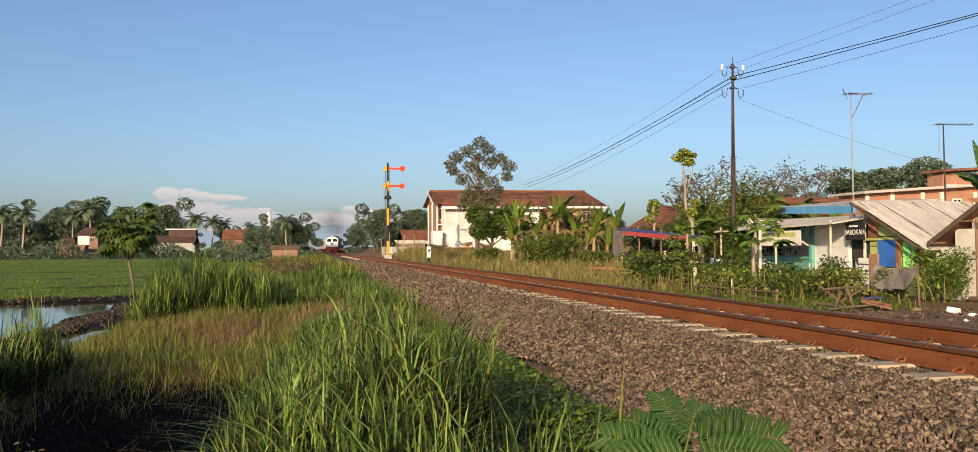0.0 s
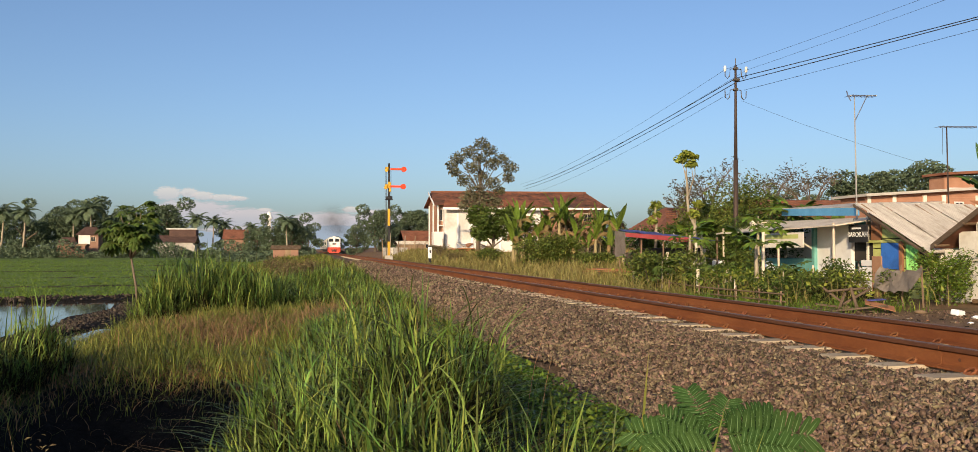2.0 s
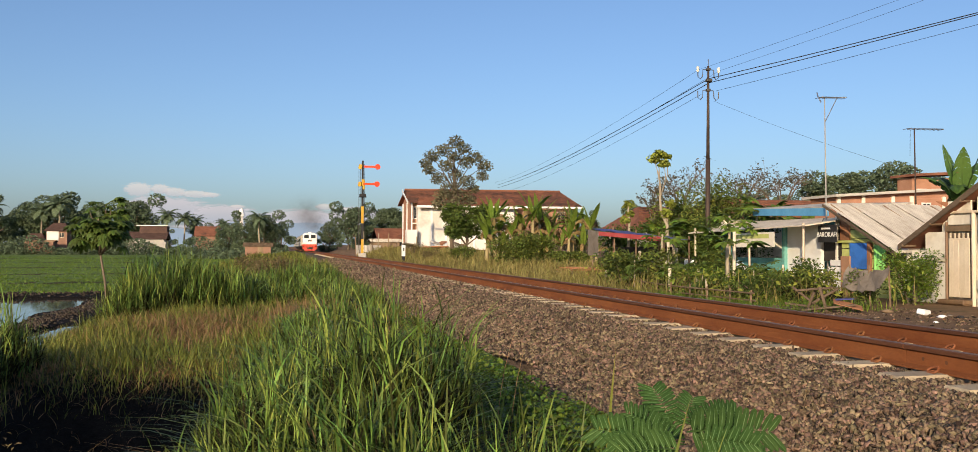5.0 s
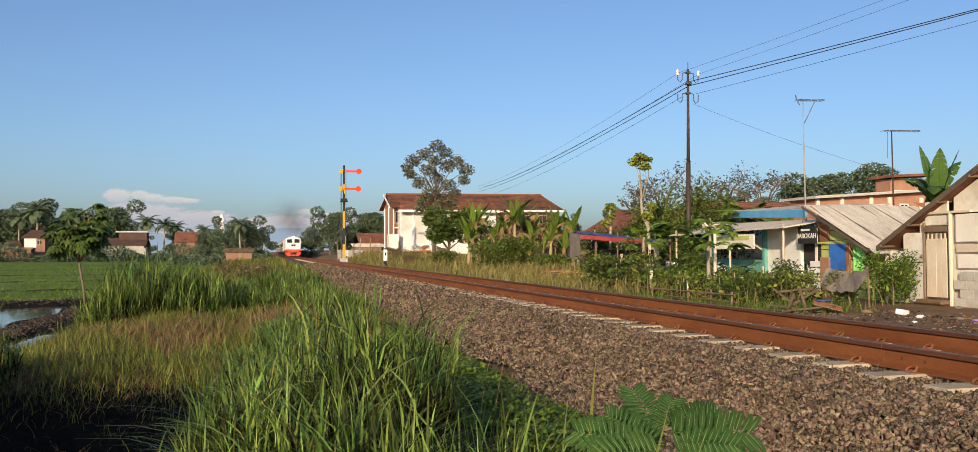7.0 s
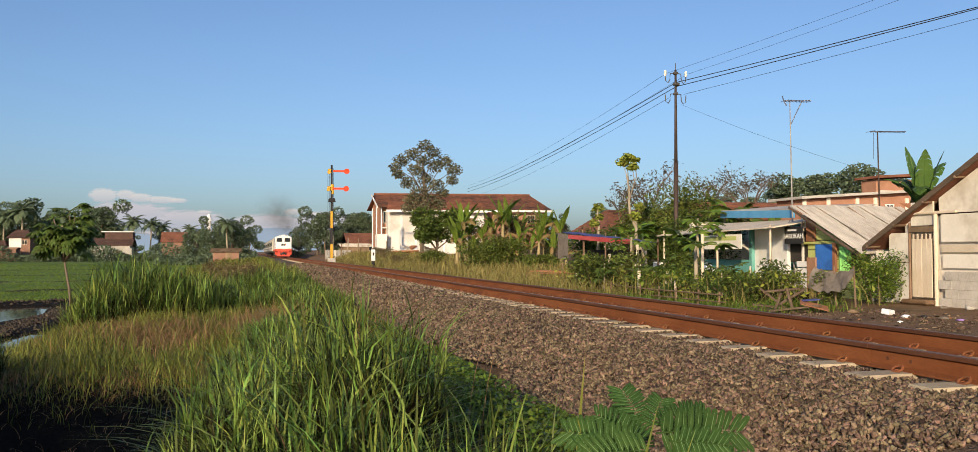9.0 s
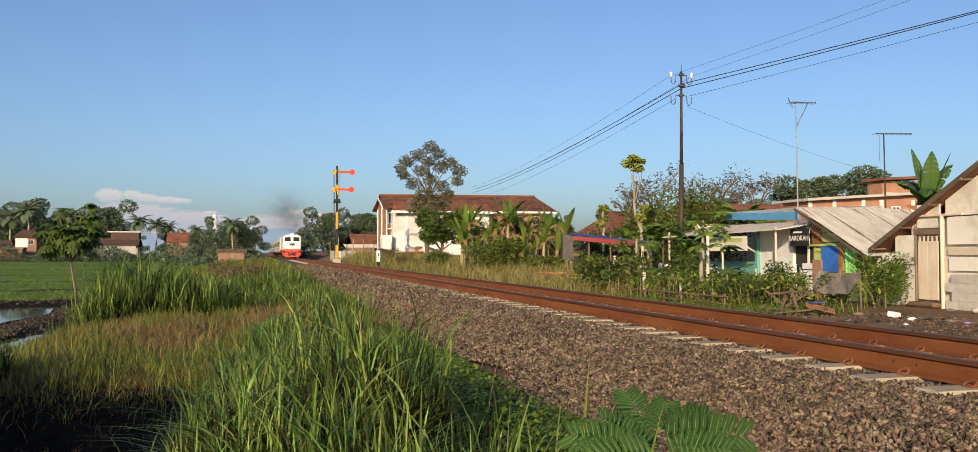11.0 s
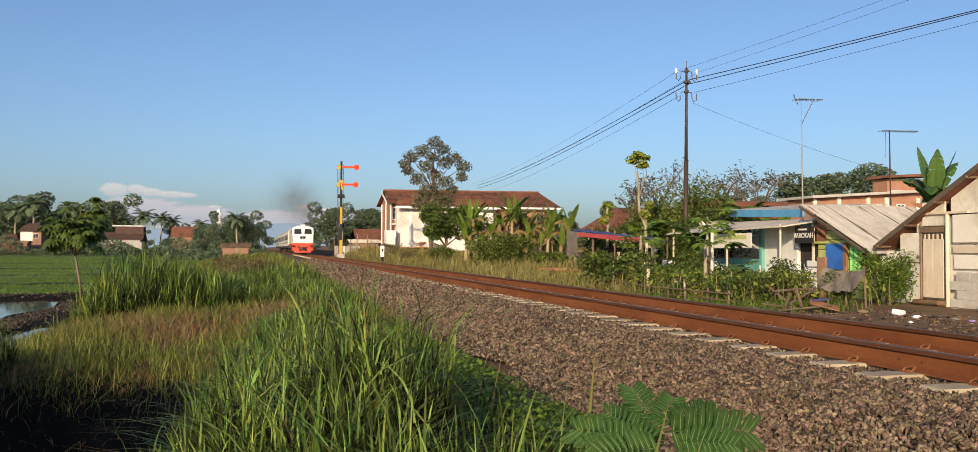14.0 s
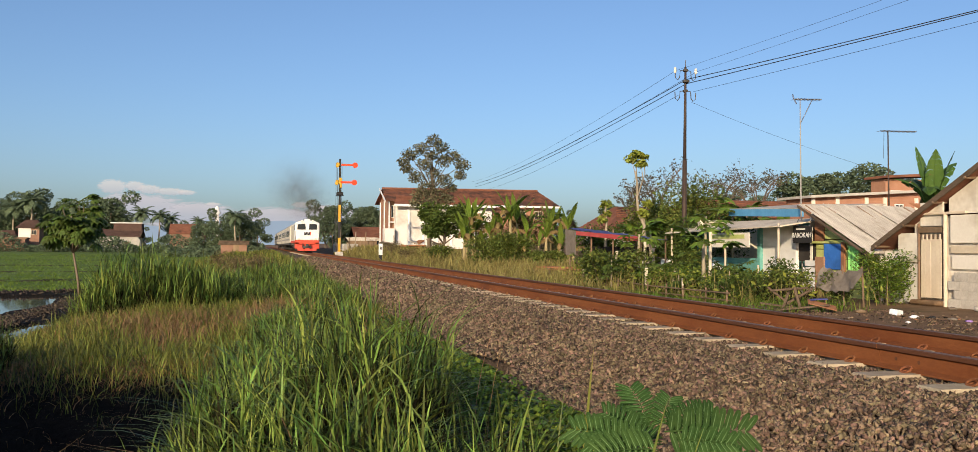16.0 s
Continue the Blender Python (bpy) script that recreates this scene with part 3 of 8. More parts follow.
def hull(prof, y0, y1, chamfer=0.12):
    """A body of the outline prof (x, z), with a rounded front and back edge."""
    b = MB()
    n = len(prof)
    cz = sum(p[1] for p in prof) / n
    rings = [(y0, 1 - chamfer / 2.0), (y0 + chamfer * 0.35, 1 - chamfer / 6.0), (y0 + chamfer, 1.0), (y1 - chamfer, 1.0), (y1, 1 - chamfer / 2.0)]
    vs, fs = [], []
    for y, k in rings:
        vs += [(u * k, y, cz + (w - cz) * k) for u, w in prof]
    for i in range(len(rings) - 1):
        fs += [(i * n + k, i * n + (k + 1) % n, (i + 1) * n + (k + 1) % n, (i + 1) * n + k) for k in range(n)]
    fs += [tuple(range(n)), tuple(range((len(rings) - 1) * n, len(rings) * n))]
    return b.add(vs, fs)


def arch(w, z0, z1, rise, n=8, tuck=0.0):
    pts = [(-w / 2, z0), (w / 2, z0), (w / 2, z1)]
    for k in range(1, n):
        a = math.pi * k / n
        pts.append(((w / 2 - tuck) * math.cos(a), z1 + rise * math.sin(a)))
    return pts + [(-w / 2, z1)]


def locomotive_build():
    lo = thing("locomotive", "white diesel locomotive with a red front skirt", "locomotive")
    part("cab", hull(arch(2.80, 1.32, 3.30, 0.36, tuck=0.06), 0.0, 2.6, 0.18), M["white"], lo, "white cab with a flat front")
    part("hood", hull(arch(2.62, 1.40, 3.22, 0.34, tuck=0.06), 2.62, 13.6, 0.15), M["cream"], lo, "cream engine hood")
    part("underframe", MB().box((0, 6.9, 1.18), (2.78, 13.6, 0.30), 0.05), M["red"], lo, "red underframe")
    for s in (-1, 1):
        w = MB()
        w.add([(s * 0.20, -0.012, 2.62), (s * 1.10, -0.012, 2.62), (s * 1.06, -0.012, 3.18), (s * 0.26, -0.012, 3.26), (s * 0.20, 0.05, 2.62), (s * 1.10, 0.05, 2.62), (s * 1.06, 0.05, 3.18), (s * 0.26, 0.05, 3.26)],
              [(0, 1, 2, 3), (7, 6, 5, 4), (0, 4, 5, 1), (1, 5, 6, 2), (2, 6, 7, 3), (3, 7, 4, 0)])
        win = part("windscreen", w, M["glassd"], lo, "dark cab window")
        fr = MB()
        c = [(s * 0.20, 2.62), (s * 1.10, 2.62), (s * 1.06, 3.18), (s * 0.26, 3.26)]
        for i in range(4):
            a, b = c[i], c[(i + 1) % 4]
            fr.tube([(a[0], -0.02, a[1]), (b[0], -0.02, b[1])], 0.03, 6)
        part("window_rubber", fr, M["black"], win)
        lamp = part("marker_lamp", MB().tube([(s * 0.62, -0.06, 3.52), (s * 0.62, 0.25, 3.52)], 0.16, 12), M["white"], lo, "round roof lamp housing")
        part("lens", MB().tube([(s * 0.62, -0.075, 3.52), (s * 0.62, -0.058, 3.52)], 0.11, 12), M["ceramic"], lamp)
        part("head_lamp", MB().tube([(s * 0.95, -0.05, 1.50), (s * 0.95, 0.1, 1.50)], 0.13, 12), M["ceramic"], lo, "round head lamp")
        part("corner_step", MB().box((s * 1.14, 0.28, 0.78), (0.50, 0.62, 0.75), 0.05), M["red"], lo, "red corner steps")
        part("handrail", MB().tube([(s * 1.30, -0.05, 1.4), (s * 1.34, -0.09, 1.9), (s * 1.34, -0.09, 2.4)], 0.02, 6), M["steel"], lo)
        part("side_window", MB().box((s * 1.402, 1.25, 2.85), (0.02, 0.9, 0.6), 0.005), M["glassd"], lo, "dark side window")
    part("horn_box", MB().box((0, 0.5, 3.72), (0.62, 0.8, 0.20), 0.06), M["white"], lo)
    part("front_plate", MB().box((0, 0.05, 1.12), (2.76, 0.16, 0.52), 0.05), M["red"], lo, "red buffer beam")
    plow = MB()
    plow.slab([(-1.05, -0.12, 0.16), (1.05, -0.12, 0.16), (1.20, 0.05, 0.86), (-1.20, 0.05, 0.86)], 0.04)
    part("pilot", plow, M["red"], lo, "red cowcatcher plate")
    part("coupler", MB().box((0, -0.25, 0.78), (0.30, 0.6, 0.32), 0.05).box((0, -0.18, 0.60), (0.9, 0.1, 0.22), 0.03), M["steel"], lo, "dark coupler")
    for x in (-0.55, -0.4, 0.4, 0.55):
        part("brake_hose", MB().tube([(x, -0.04, 0.98), (x, -0.2, 0.8), (x * 0.9, -0.2, 0.5), (x * 0.7, -0.14, 0.36)], 0.03, 6), M["black"], lo)
    # company mark as plain shapes
    for x, w, k in ((-0.30, 0.09, "black"), (-0.14, 0.16, "black"), (0.06, 0.10, "black"), (0.22, 0.16, "black"), (0.38, 0.08, "orange")):
        b = MB().box((x, -0.012, 2.12), (w * 1.15, 0.02, 0.36), 0.004, Matrix.Rotation(0.35 if w > 0.12 else 0.0, 3, "Y"))
        part("company_mark", b, M[k], lo)
    for y in (2.2, 4.1, 6.0, 8.8, 10.7, 12.6):
        wheelset(lo, y)
    for y in (4.1, 10.7):
        part("bogie_frame", MB().box((0, y, 0.62), (2.2, 4.6, 0.42), 0.08), M["steel"], lo, "dark bogie frame")
    return lo


def carriage_build():
    ca = thing("carriage", "cream passenger carriage behind the locomotive", "train carriage", group="carriages of the train")
    part("body", hull(arch(2.90, 1.05, 3.15, 0.42, tuck=0.05), 0.0, 20.0, 0.10), M["cream"], ca)
    part("roof", hull(arch(2.60, 3.30, 3.36, 0.28), 0.15, 19.8, 0.08), M["greyc"], ca, "grey ribbed roof")
    for i in range(8):
        for s in (-1, 1):
            part("window", MB().box((s * 1.452, 2.4 + i * 2.15, 2.35), (0.02, 1.25, 0.8), 0.006), M["glassd"], ca, "dark carriage window")
    for s in (-1, 1):
        part("stripe", MB().box((s * 1.452, 10, 1.55), (0.012, 19.6, 0.22), 0.004), M["greyc"], ca)
        for y in (0.9, 19.1):
            part("door", MB().box((s * 1.452, y, 2.05), (0.03, 0.8, 1.9), 0.01), M["concr"], ca)
    for y in (2.2, 4.4, 15.6, 17.8):
        wheelset(ca, y)
    part("underframe", MB().box((0, 10, 0.92), (2.6, 19.6, 0.3), 0.05), M["steel"], ca)
    part("gangway", MB().box((0, -0.3, 2.1), (1.1, 0.62, 2.1), 0.05), M["black"], ca)
    return ca


locomotive = locomotive_build()
first = carriage_build()
locomotive.scale = first.scale = (0.885, 0.885, 0.885)
carriages = [(first, 12.85)] + [(copy_thing(first, pose(TRACK, 220, RAILTOP)), 12.85 + 18.46 * k) for k in range(1, 5)]


# exhaust smoke: thin shells whose cover fades to the rim
def smoke_mat():
    m = bpy.data.materials.new("exhaust_smoke")
    m.use_nodes = True
    n, l = m.node_tree.nodes, m.node_tree.links
    n.remove(n["Principled BSDF"])
    tc, gr, nz = n.new("ShaderNodeTexCoord"), n.new("ShaderNodeTexGradient"), n.new("ShaderNodeTexNoise")
    gr.gradient_type = "QUADRATIC_SPHERE"
    nz.inputs["Scale"].default_value, nz.inputs["Detail"].default_value = 2.2, 4
    l.new(tc.outputs["Object"], gr.inputs[0])
    l.new(tc.outputs["Object"], nz.inputs["Vector"])
    mu, mu2 = n.new("ShaderNodeMath"), n.new("ShaderNodeMath")
    mu.operation = mu2.operation = "MULTIPLY"
    l.new(gr.outputs["Fac"], mu.inputs[0])
    l.new(nz.outputs["Fac"], mu.inputs[1])
    l.new(mu.outputs[0], mu2.inputs[0])
    mu2.inputs[1].default_value = 0.85
    mu2.use_clamp = True
    df, tr, mx = n.new("ShaderNodeBsdfDiffuse"), n.new("ShaderNodeBsdfTransparent"), n.new("ShaderNodeMixShader")
    df.inputs[0].default_value = (0.075, 0.07, 0.07, 1)
    l.new(mu2.outputs[0], mx.inputs[0])
    l.new(tr.outputs[0], mx.inputs[1])
    l.new(df.outputs[0], mx.inputs[2])
    l.new(mx.outputs[0], n["Material Output"].inputs[0])
    return m


M["smoke"] = smoke_mat()
puffs = []
for dx, dz, s in ((-0.8, 5.8, 4.2), (0.0, 4.6, 2.8), (-1.6, 7.0, 4.8)):
    vs, fs = [(0, 0, 0)], []
    for r in range(1, 7):
        for k in range(20):
            a = 2 * math.pi * k / 20
            q = r / 6
            vs.append((q * math.cos(a), 0.25 * q * q, q * math.sin(a)))
    for k in range(20):
        fs.append((0, 1 + k, 1 + (k + 1) % 20))
        for r in range(5):
            i = 1 + r * 20
            fs.append((i + k, i + 20 + k, i + 20 + (k + 1) % 20, i + (k + 1) % 20))
    ob = part("smoke", MB().add(vs, fs), M["smoke"], None, round_=True)
    tagged(ob, "thin dark exhaust smoke above the locomotive", "smoke", "smoke puffs")
    ob.scale = (s, s, s * 0.9)
    puffs.append((ob, dx, dz))


# ---------------------------------------------------------------- semaphore signal
def semaphore(x, y, z0, top):
    sg = thing("semaphore_signal", "black and yellow banded semaphore mast with two red arms at danger", "railway signal", pose(x, y, z0))
    h = top - z0
    for a, b, m in ((0, 0.16, "yellow"), (0.16, 0.33, "black"), (0.33, 0.51, "yellow"), (0.51, 0.73, "black"), (0.73, 0.80, "yellow"), (0.80, 1.0, "black")):
        r = 0.115 - 0.035 * a
        part("mast_section", MB().box((0, 0, h * (a + b) / 2), (2 * r, 2 * r, h * (b - a)), 0.01), M[m], sg)
    part("base", MB().box((0, 0, -0.15), (0.7, 0.7, 0.5), 0.04), M["concr"], sg, "concrete foot")
    for k, (az, off) in enumerate(((h - 0.55, 0.0), (h - 2.15, -0.06))):
        arm = MB().box((0.10 + off + 0.55, -0.16, az), (1.10, 0.04, 0.19), 0.01)
        a = part("signal_arm", arm, M["orange"], sg, "red semaphore arm set level")
        part("arm_disc", MB().tube([(1.36 + off, -0.19, az), (1.36 + off, -0.13, az)], 0.25, 20), M["orange"], a)
        part("spectacle", MB().box((-0.20 + off, -0.16, az + 0.02), (0.28, 0.06, 0.36), 0.1).tube([(-0.25 + off, -0.22, az - 0.1), (-0.25 + off, -0.1, az - 0.1)], 0.16, 12), M["yellow"], a, "yellow spectacle plate")
        part("lamp", MB().box((-0.1 + off, 0.12, az), (0.24, 0.24, 0.34), 0.03), M["black"], a)
    part("bracket", MB().box((0.10, -0.05, h - 2.2), (0.20, 0.22, 0.9), 0.05), M["yellow"], sg, "yellow bracket")
    part("platform", MB().box((0, -0.1, h - 3.35), (0.7, 0.45, 0.07), 0.02).box((0, -0.1, h - 3.2), (0.6, 0.35, 0.3), 0.05), M["black"], sg, "small service platform")
    part("pull_rod", MB().tube([(-0.35, -0.1, 0.4), (-0.35, -0.1, h - 0.4)], 0.018, 5), M["steel"], sg)
    part("ladder", MB().tube([(-0.2, 0.25, 0), (-0.2, 0.2, h - 0.3)], 0.02, 5).tube([(0.2, 0.25, 0), (0.2, 0.2, h - 0.3)], 0.02, 5), M["steel"], sg)
    return sg


semaphore(7.32, 84, 0.2, 8.82)


# ---------------------------------------------------------------- plants
rng = np.random.default_rng(21)


def ground_z(x, y):
    return float(height(x, y))


def blade_arrays(P, H, Wd, bend, segs=4, lean=None, twist=math.pi / 2):
    """Curved tapering blades on the feet P."""
    n = len(P)
    az = rng.uniform(0, 2 * np.pi, n) if lean is None else lean
    face = az + rng.normal(0, 0.45, n) * (twist > 1) + twist
    d, w = np.stack([np.cos(az), np.sin(az)], -1), np.stack([np.cos(face), np.sin(face)], -1)
    rows = []
    for k in range(segs + 1):
        s = k / segs
        out = bend * H * s ** 1.9
        up = H * (s - 0.42 * np.minimum(bend, 1.2) * s ** 2.2)
        c = np.concatenate([P[:, :2] + d * out[:, None], (P[:, 2] + up)[:, None]], 1)
        half = Wd * 0.5 * (1 - s) ** 0.55 * (0.75 + 0.5 * s)
        if k == segs:
            rows.append(c[:, None])
        else:
            side = np.concatenate([w * half[:, None], np.zeros((n, 1))], 1)
            rows.append(np.stack([c - side, c + side], 1))
    v = np.concatenate(rows, 1)
    m = 2 * segs + 1
    t = []
    for k in range(segs - 1):
        a = 2 * k
        t += [(a, a + 1, a + 3), (a, a + 3, a + 2)]
    t.append((2 * segs - 2, 2 * segs - 1, 2 * segs))
    f = np.array(t)[None] + m * np.arange(n)[:, None, None]
    return v.reshape(-1, 3), f.reshape(-1, 3)


def grass_thing(name, P, H, Wd, bend, material, label, segs=4, category="grass", lean=None, twist=math.pi / 2):
    v, f = blade_arrays(P, H, Wd, bend, segs, lean, twist)
    return tagged(new(name, tri_mesh(name, v, f, material, True)), label, category, kind="stuff")


def feet(x, y, sink=0.02):
    return np.stack([x, y, height(x, y) - sink], -1)


def clump(cx, cy, r, h, n, w=0.011, bend=0.45, squash=1.0):
    q = np.sqrt(rng.uniform(0, 1, n)) * r
    a = rng.uniform(0, 2 * np.pi, n)
    x, y = cx + q * np.cos(a), cy + q * np.sin(a) * squash
    H = h * rng.uniform(0.42, 1.12, n) * (1 - 0.30 * (q / r) ** 2)
    lean = np.where(rng.uniform(0, 1, n) < 0.6, a, rng.uniform(0, 2 * np.pi, n))
    return feet(x, y), H, w * rng.uniform(0.7, 1.6, n), bend * rng.uniform(0.3, 3.0, n), lean


def clumps(name, rows, material, label, segs=5):
    got = [clump(*r) for r in rows]
    P, H, Wd, B, L = [np.concatenate([g[i] for g in got]) for i in range(5)]
    return grass_thing(name, P, H, Wd, B, material, label, segs, "tall grass", L)


def sward(name, mounds, per_m2, material, label, L=(0.20, 0.42), w=0.011, leaves=6, segs=4, levels=(0.10, 0.80)):
    """Leafy stalks over mounds of grass; a mound is middle x, y, radii, height and how flat its top is."""
    xy, hs = [], []
    for cx, cy, rx, ry, h, flat in mounds:
        n = int(math.pi * rx * ry * per_m2)
        q, a = np.sqrt(rng.uniform(0, 1, n)), rng.uniform(0, 2 * np.pi, n)
        x, y = cx + rx * q * np.cos(a), cy + ry * q * np.sin(a)
        gap = np.sin(x * 13 + 2.0 * np.sin(y * 7)) * np.sin(y * 9 + 1.5 * np.sin(x * 11)) + rng.normal(0, 0.35, n)
        keep = gap < 0.30
        x, y, q, a = x[keep], y[keep], q[keep], a[keep]
        xy.append(np.stack([x, y, q, a], -1))
        hs.append(h * (1 - flat * q ** 2.2) * rng.uniform(0.60, 1.06, len(x)) * (0.92 + 0.12 * np.sin(x * 9 + y * 5)))
    xy, T = np.concatenate(xy), np.concatenate(hs)
    k = leaves
    n = len(T) * k
    lv = np.clip(np.tile(np.linspace(levels[0], levels[1], k), len(T)) + rng.normal(0, 0.07, n), 0.02, 0.9)
    X, Y, Q, A, TT = [np.repeat(c, k) for c in (*xy.T, T)]
    out = 0.14 * TT * lv * Q
    P = np.stack([X + out * np.cos(A) + rng.normal(0, 0.012, n), Y + out * np.sin(A) + rng.normal(0, 0.012, n), height(X, Y) + TT * lv], -1)
    lean = np.where(rng.uniform(0, 1, n) < 0.35, A + rng.normal(0, 0.8, n), rng.uniform(0, 2 * np.pi, n))
    H = rng.uniform(L[0], L[1], n) * (0.7 + 0.5 * rng.uniform(0, 1, n)) * np.clip(TT / 0.6, 0.55, 1.15)
    return grass_thing(name, P, H, w * rng.uniform(0.55, 1.35, n), rng.uniform(0.1, 1.42, n) ** 1.1, material, label, segs, "tall grass", lean)


# tall grass before the camera: green leaves over near-black ones that paint the gaps' shade
M["gapshade"] = mat("dead_thatch", (0.010, 0.010, 0.005), (0.034, 0.030, 0.014), 3.0, 0.9, 0.0, 20, island=0.5, sheen=0.08)
TALL = [
    (0.56, 4.7, 0.34, 0.50, 0.99, 0.14), (0.05, 4.5, 0.42, 0.7, 0.74, 0.4), (0.10, 3.7, 0.50, 0.6, 0.68, 0.4), (0.42, 3.3, 0.40, 0.5, 0.68, 0.4), (0.30, 2.6, 0.52, 0.42, 0.52, 0.3),
    (-0.22, 3.2, 0.30, 0.5, 0.48, 0.5), (0.80, 2.9, 0.24, 0.45, 0.52, 0.4), (-0.42, 4.8, 0.30, 0.7, 0.52, 0.5)]
sward("tall_grass", TALL, 820, M["blade"], "dense tall green grass with bending blades", w=0.0112, leaves=5, levels=(0.30, 0.86))
sward("dead_thatch", [(x, y, rx, ry, h * 0.90, f) for x, y, rx, ry, h, f in TALL], 1150, M["gapshade"], "near-black blades that stand for the shade inside the grass", w=0.013, leaves=5, segs=3, levels=(0.02, 0.62))
BANK = [(0.15, 6.3, 0.60, 1.0, 0.72, 0.45), (-0.10, 8.1, 0.70, 1.2, 0.44, 0.5), (0.45, 9.6, 0.8, 1.1, 0.50, 0.5), (-3.05, 10.2, 0.55, 1.3, 0.85, 0.5)]
# near-black layer: shade between the verge blades is put into its colour
sward("bank_thatch", [(x, y, rx, ry, h * 0.75, f) for x, y, rx, ry, h, f in BANK], 520, M["gapshade"], "near-black blades that stand for the shade inside the verge grass", w=0.016, leaves=4, segs=3, levels=(0.02, 0.6))
sward("grass_bank", BANK,
      360, M["blade"], "thick green grass along the verge", (0.2, 0.42), 0.013, 5, 3)
MOUND = [(-2.30, 20.2, 1.0, 1.4, 1.30, 0.5), (-1.35, 20.4, 0.9, 1.4, 0.90, 0.5), (-2.9, 19.2, 0.6, 1.0, 0.8, 0.4), (-0.2, 21.5, 1.0, 1.8, 0.45, 0.5), (0.9, 22.5, 0.9, 2.2, 0.42, 0.5), (-1.6, 25, 1.6, 2.2, 0.62, 0.5), (0.4, 29, 1.5, 3.0, 0.62, 0.5), (1.3, 17.5, 0.6, 1.5, 0.42, 0.5), (0.7, 12.6, 0.8, 1.5, 0.42, 0.5)]
# the mound's inner shade, again as near-black blades
sward("mound_thatch", [(x, y, rx, ry, h * 0.72, f) for x, y, rx, ry, h, f in MOUND], 90, M["gapshade"], "near-black blades that stand for the shade inside the grass mound", (0.3, 0.5), 0.026, 4, 3, (0.02, 0.6))
sward("grass_mound", MOUND,
      170, M["blade"], "lush rounded mound of long green grass", (0.32, 0.62), 0.022, 5, 3)
clumps("long_blades", [(0.45, 4.5, 0.30, 0.95, 34, 0.012, 0.40, 1.2), (0.15, 4.2, 0.4, 0.85, 50, 0.012, 0.5, 1.2), (0.75, 2.9, 0.34, 0.86, 110, 0.013, 0.22, 1.2), (1.0, 4.2, 0.26, 0.82, 30, 0.012, 0.22, 1.0), (0.98, 3.3, 0.26, 0.80, 85, 0.012, 0.2, 1.0), (1.25, 4.4, 0.2, 0.72, 12, 0.012, 0.25, 1.0), (0.45, 2.5, 0.45, 0.74, 120, 0.013, 0.25, 0.9), (0.05, 2.7, 0.4, 0.62, 80, 0.012, 0.5, 1.0), (-0.2, 3.2, 0.35, 0.60, 60, 0.010, 0.9, 1.0)], M["blade"], "long single grass blades above the clump")
clumps("withered_blades", [(0.35, 3.6, 0.7, 0.85, 70, 0.010, 0.8, 1.4), (0.4, 2.5, 0.5, 0.6, 40, 0.010, 0.8, 1.0)], M["dryg"], "withered straw-coloured blades in the green clump")
n = 66000
x, y = rng.uniform(-3.6, 2.35, n), 5.2 + 29 * rng.uniform(0, 1, n) ** 1.35
bare = np.exp(-(((x + 1.45) / 1.10) ** 4 + ((y - 6.9) / 2.75) ** 4)) > rng.uniform(0.20, 0.6, n)
patch = np.sin(x * 2.1 + 1.0) * np.sin(y * 0.8) + rng.normal(0, 0.35, n) > 0.55
toe = x > 2.0 + 0.25 * np.sin(y * 1.3) + rng.normal(0, 0.12, n)
toe |= (x > 1.05 + 0.2 * np.sin(y * 2.1)) & (y < 11.5)
keep = ~bare & ~patch & ~toe
tuft = 0.55 + 0.45 * np.sin(x * 5 + 2 * np.sin(y * 2.1)) * np.sin(y * 3.1 + x)
grass_thing("short_grass", feet(x[keep], y[keep]), (rng.uniform(0.12, 0.42, n) * (0.55 + 0.75 * tuft))[keep], 0.0045 + 0.0007 * y[keep], rng.uniform(0.15, 1.2, keep.sum()), M["short"], "short yellowish verge grass", 3)
keep = ~bare & patch & ~toe & (rng.uniform(0, 1, n) < 0.7)
grass_thing("dry_grass", feet(x[keep], y[keep]), rng.uniform(0.08, 0.28, keep.sum()), 0.006 + 0.0007 * y[keep], rng.uniform(0.3, 1.4, keep.sum()), M["dryg"], "dry brown grass patches on the verge", 3)
n = 1900
x, y = 0.45 + rng.normal(0, 0.32, n), 15.0 + rng.normal(0, 1.2, n)
grass_thing("dead_grass", feet(x, y), rng.uniform(0.2, 0.62, n), np.full(n, 0.011), rng.uniform(0.4, 1.5, n), M["dryg"], "dead brown grass tuft", 4)
n = 3800
x, y = -1.2 + rng.normal(0, 0.75, n), 15.6 + rng.normal(0, 1.3, n)
grass_thing("withered_turf", feet(x, y), rng.uniform(0.18, 0.42, n), np.full(n, 0.013), rng.uniform(0.4, 1.5, n), M["dryg"], "withered reddish-brown turf on the verge", 3)
n = 1200
x, y = -1.2 + rng.normal(0, 0.8, n), 10.2 + rng.normal(0, 0.6, n)
grass_thing("trampled_grass", feet(x, y), rng.uniform(0.08, 0.26, n), np.full(n, 0.010), rng.uniform(0.6, 1.8, n), M["dryg"], "flattened brown grass by the hollow", 3)
n = 22000
x, y = rng.uniform(-3.4, 1.9, n), 30 + 90 * rng.uniform(0, 1, n) ** 1.5
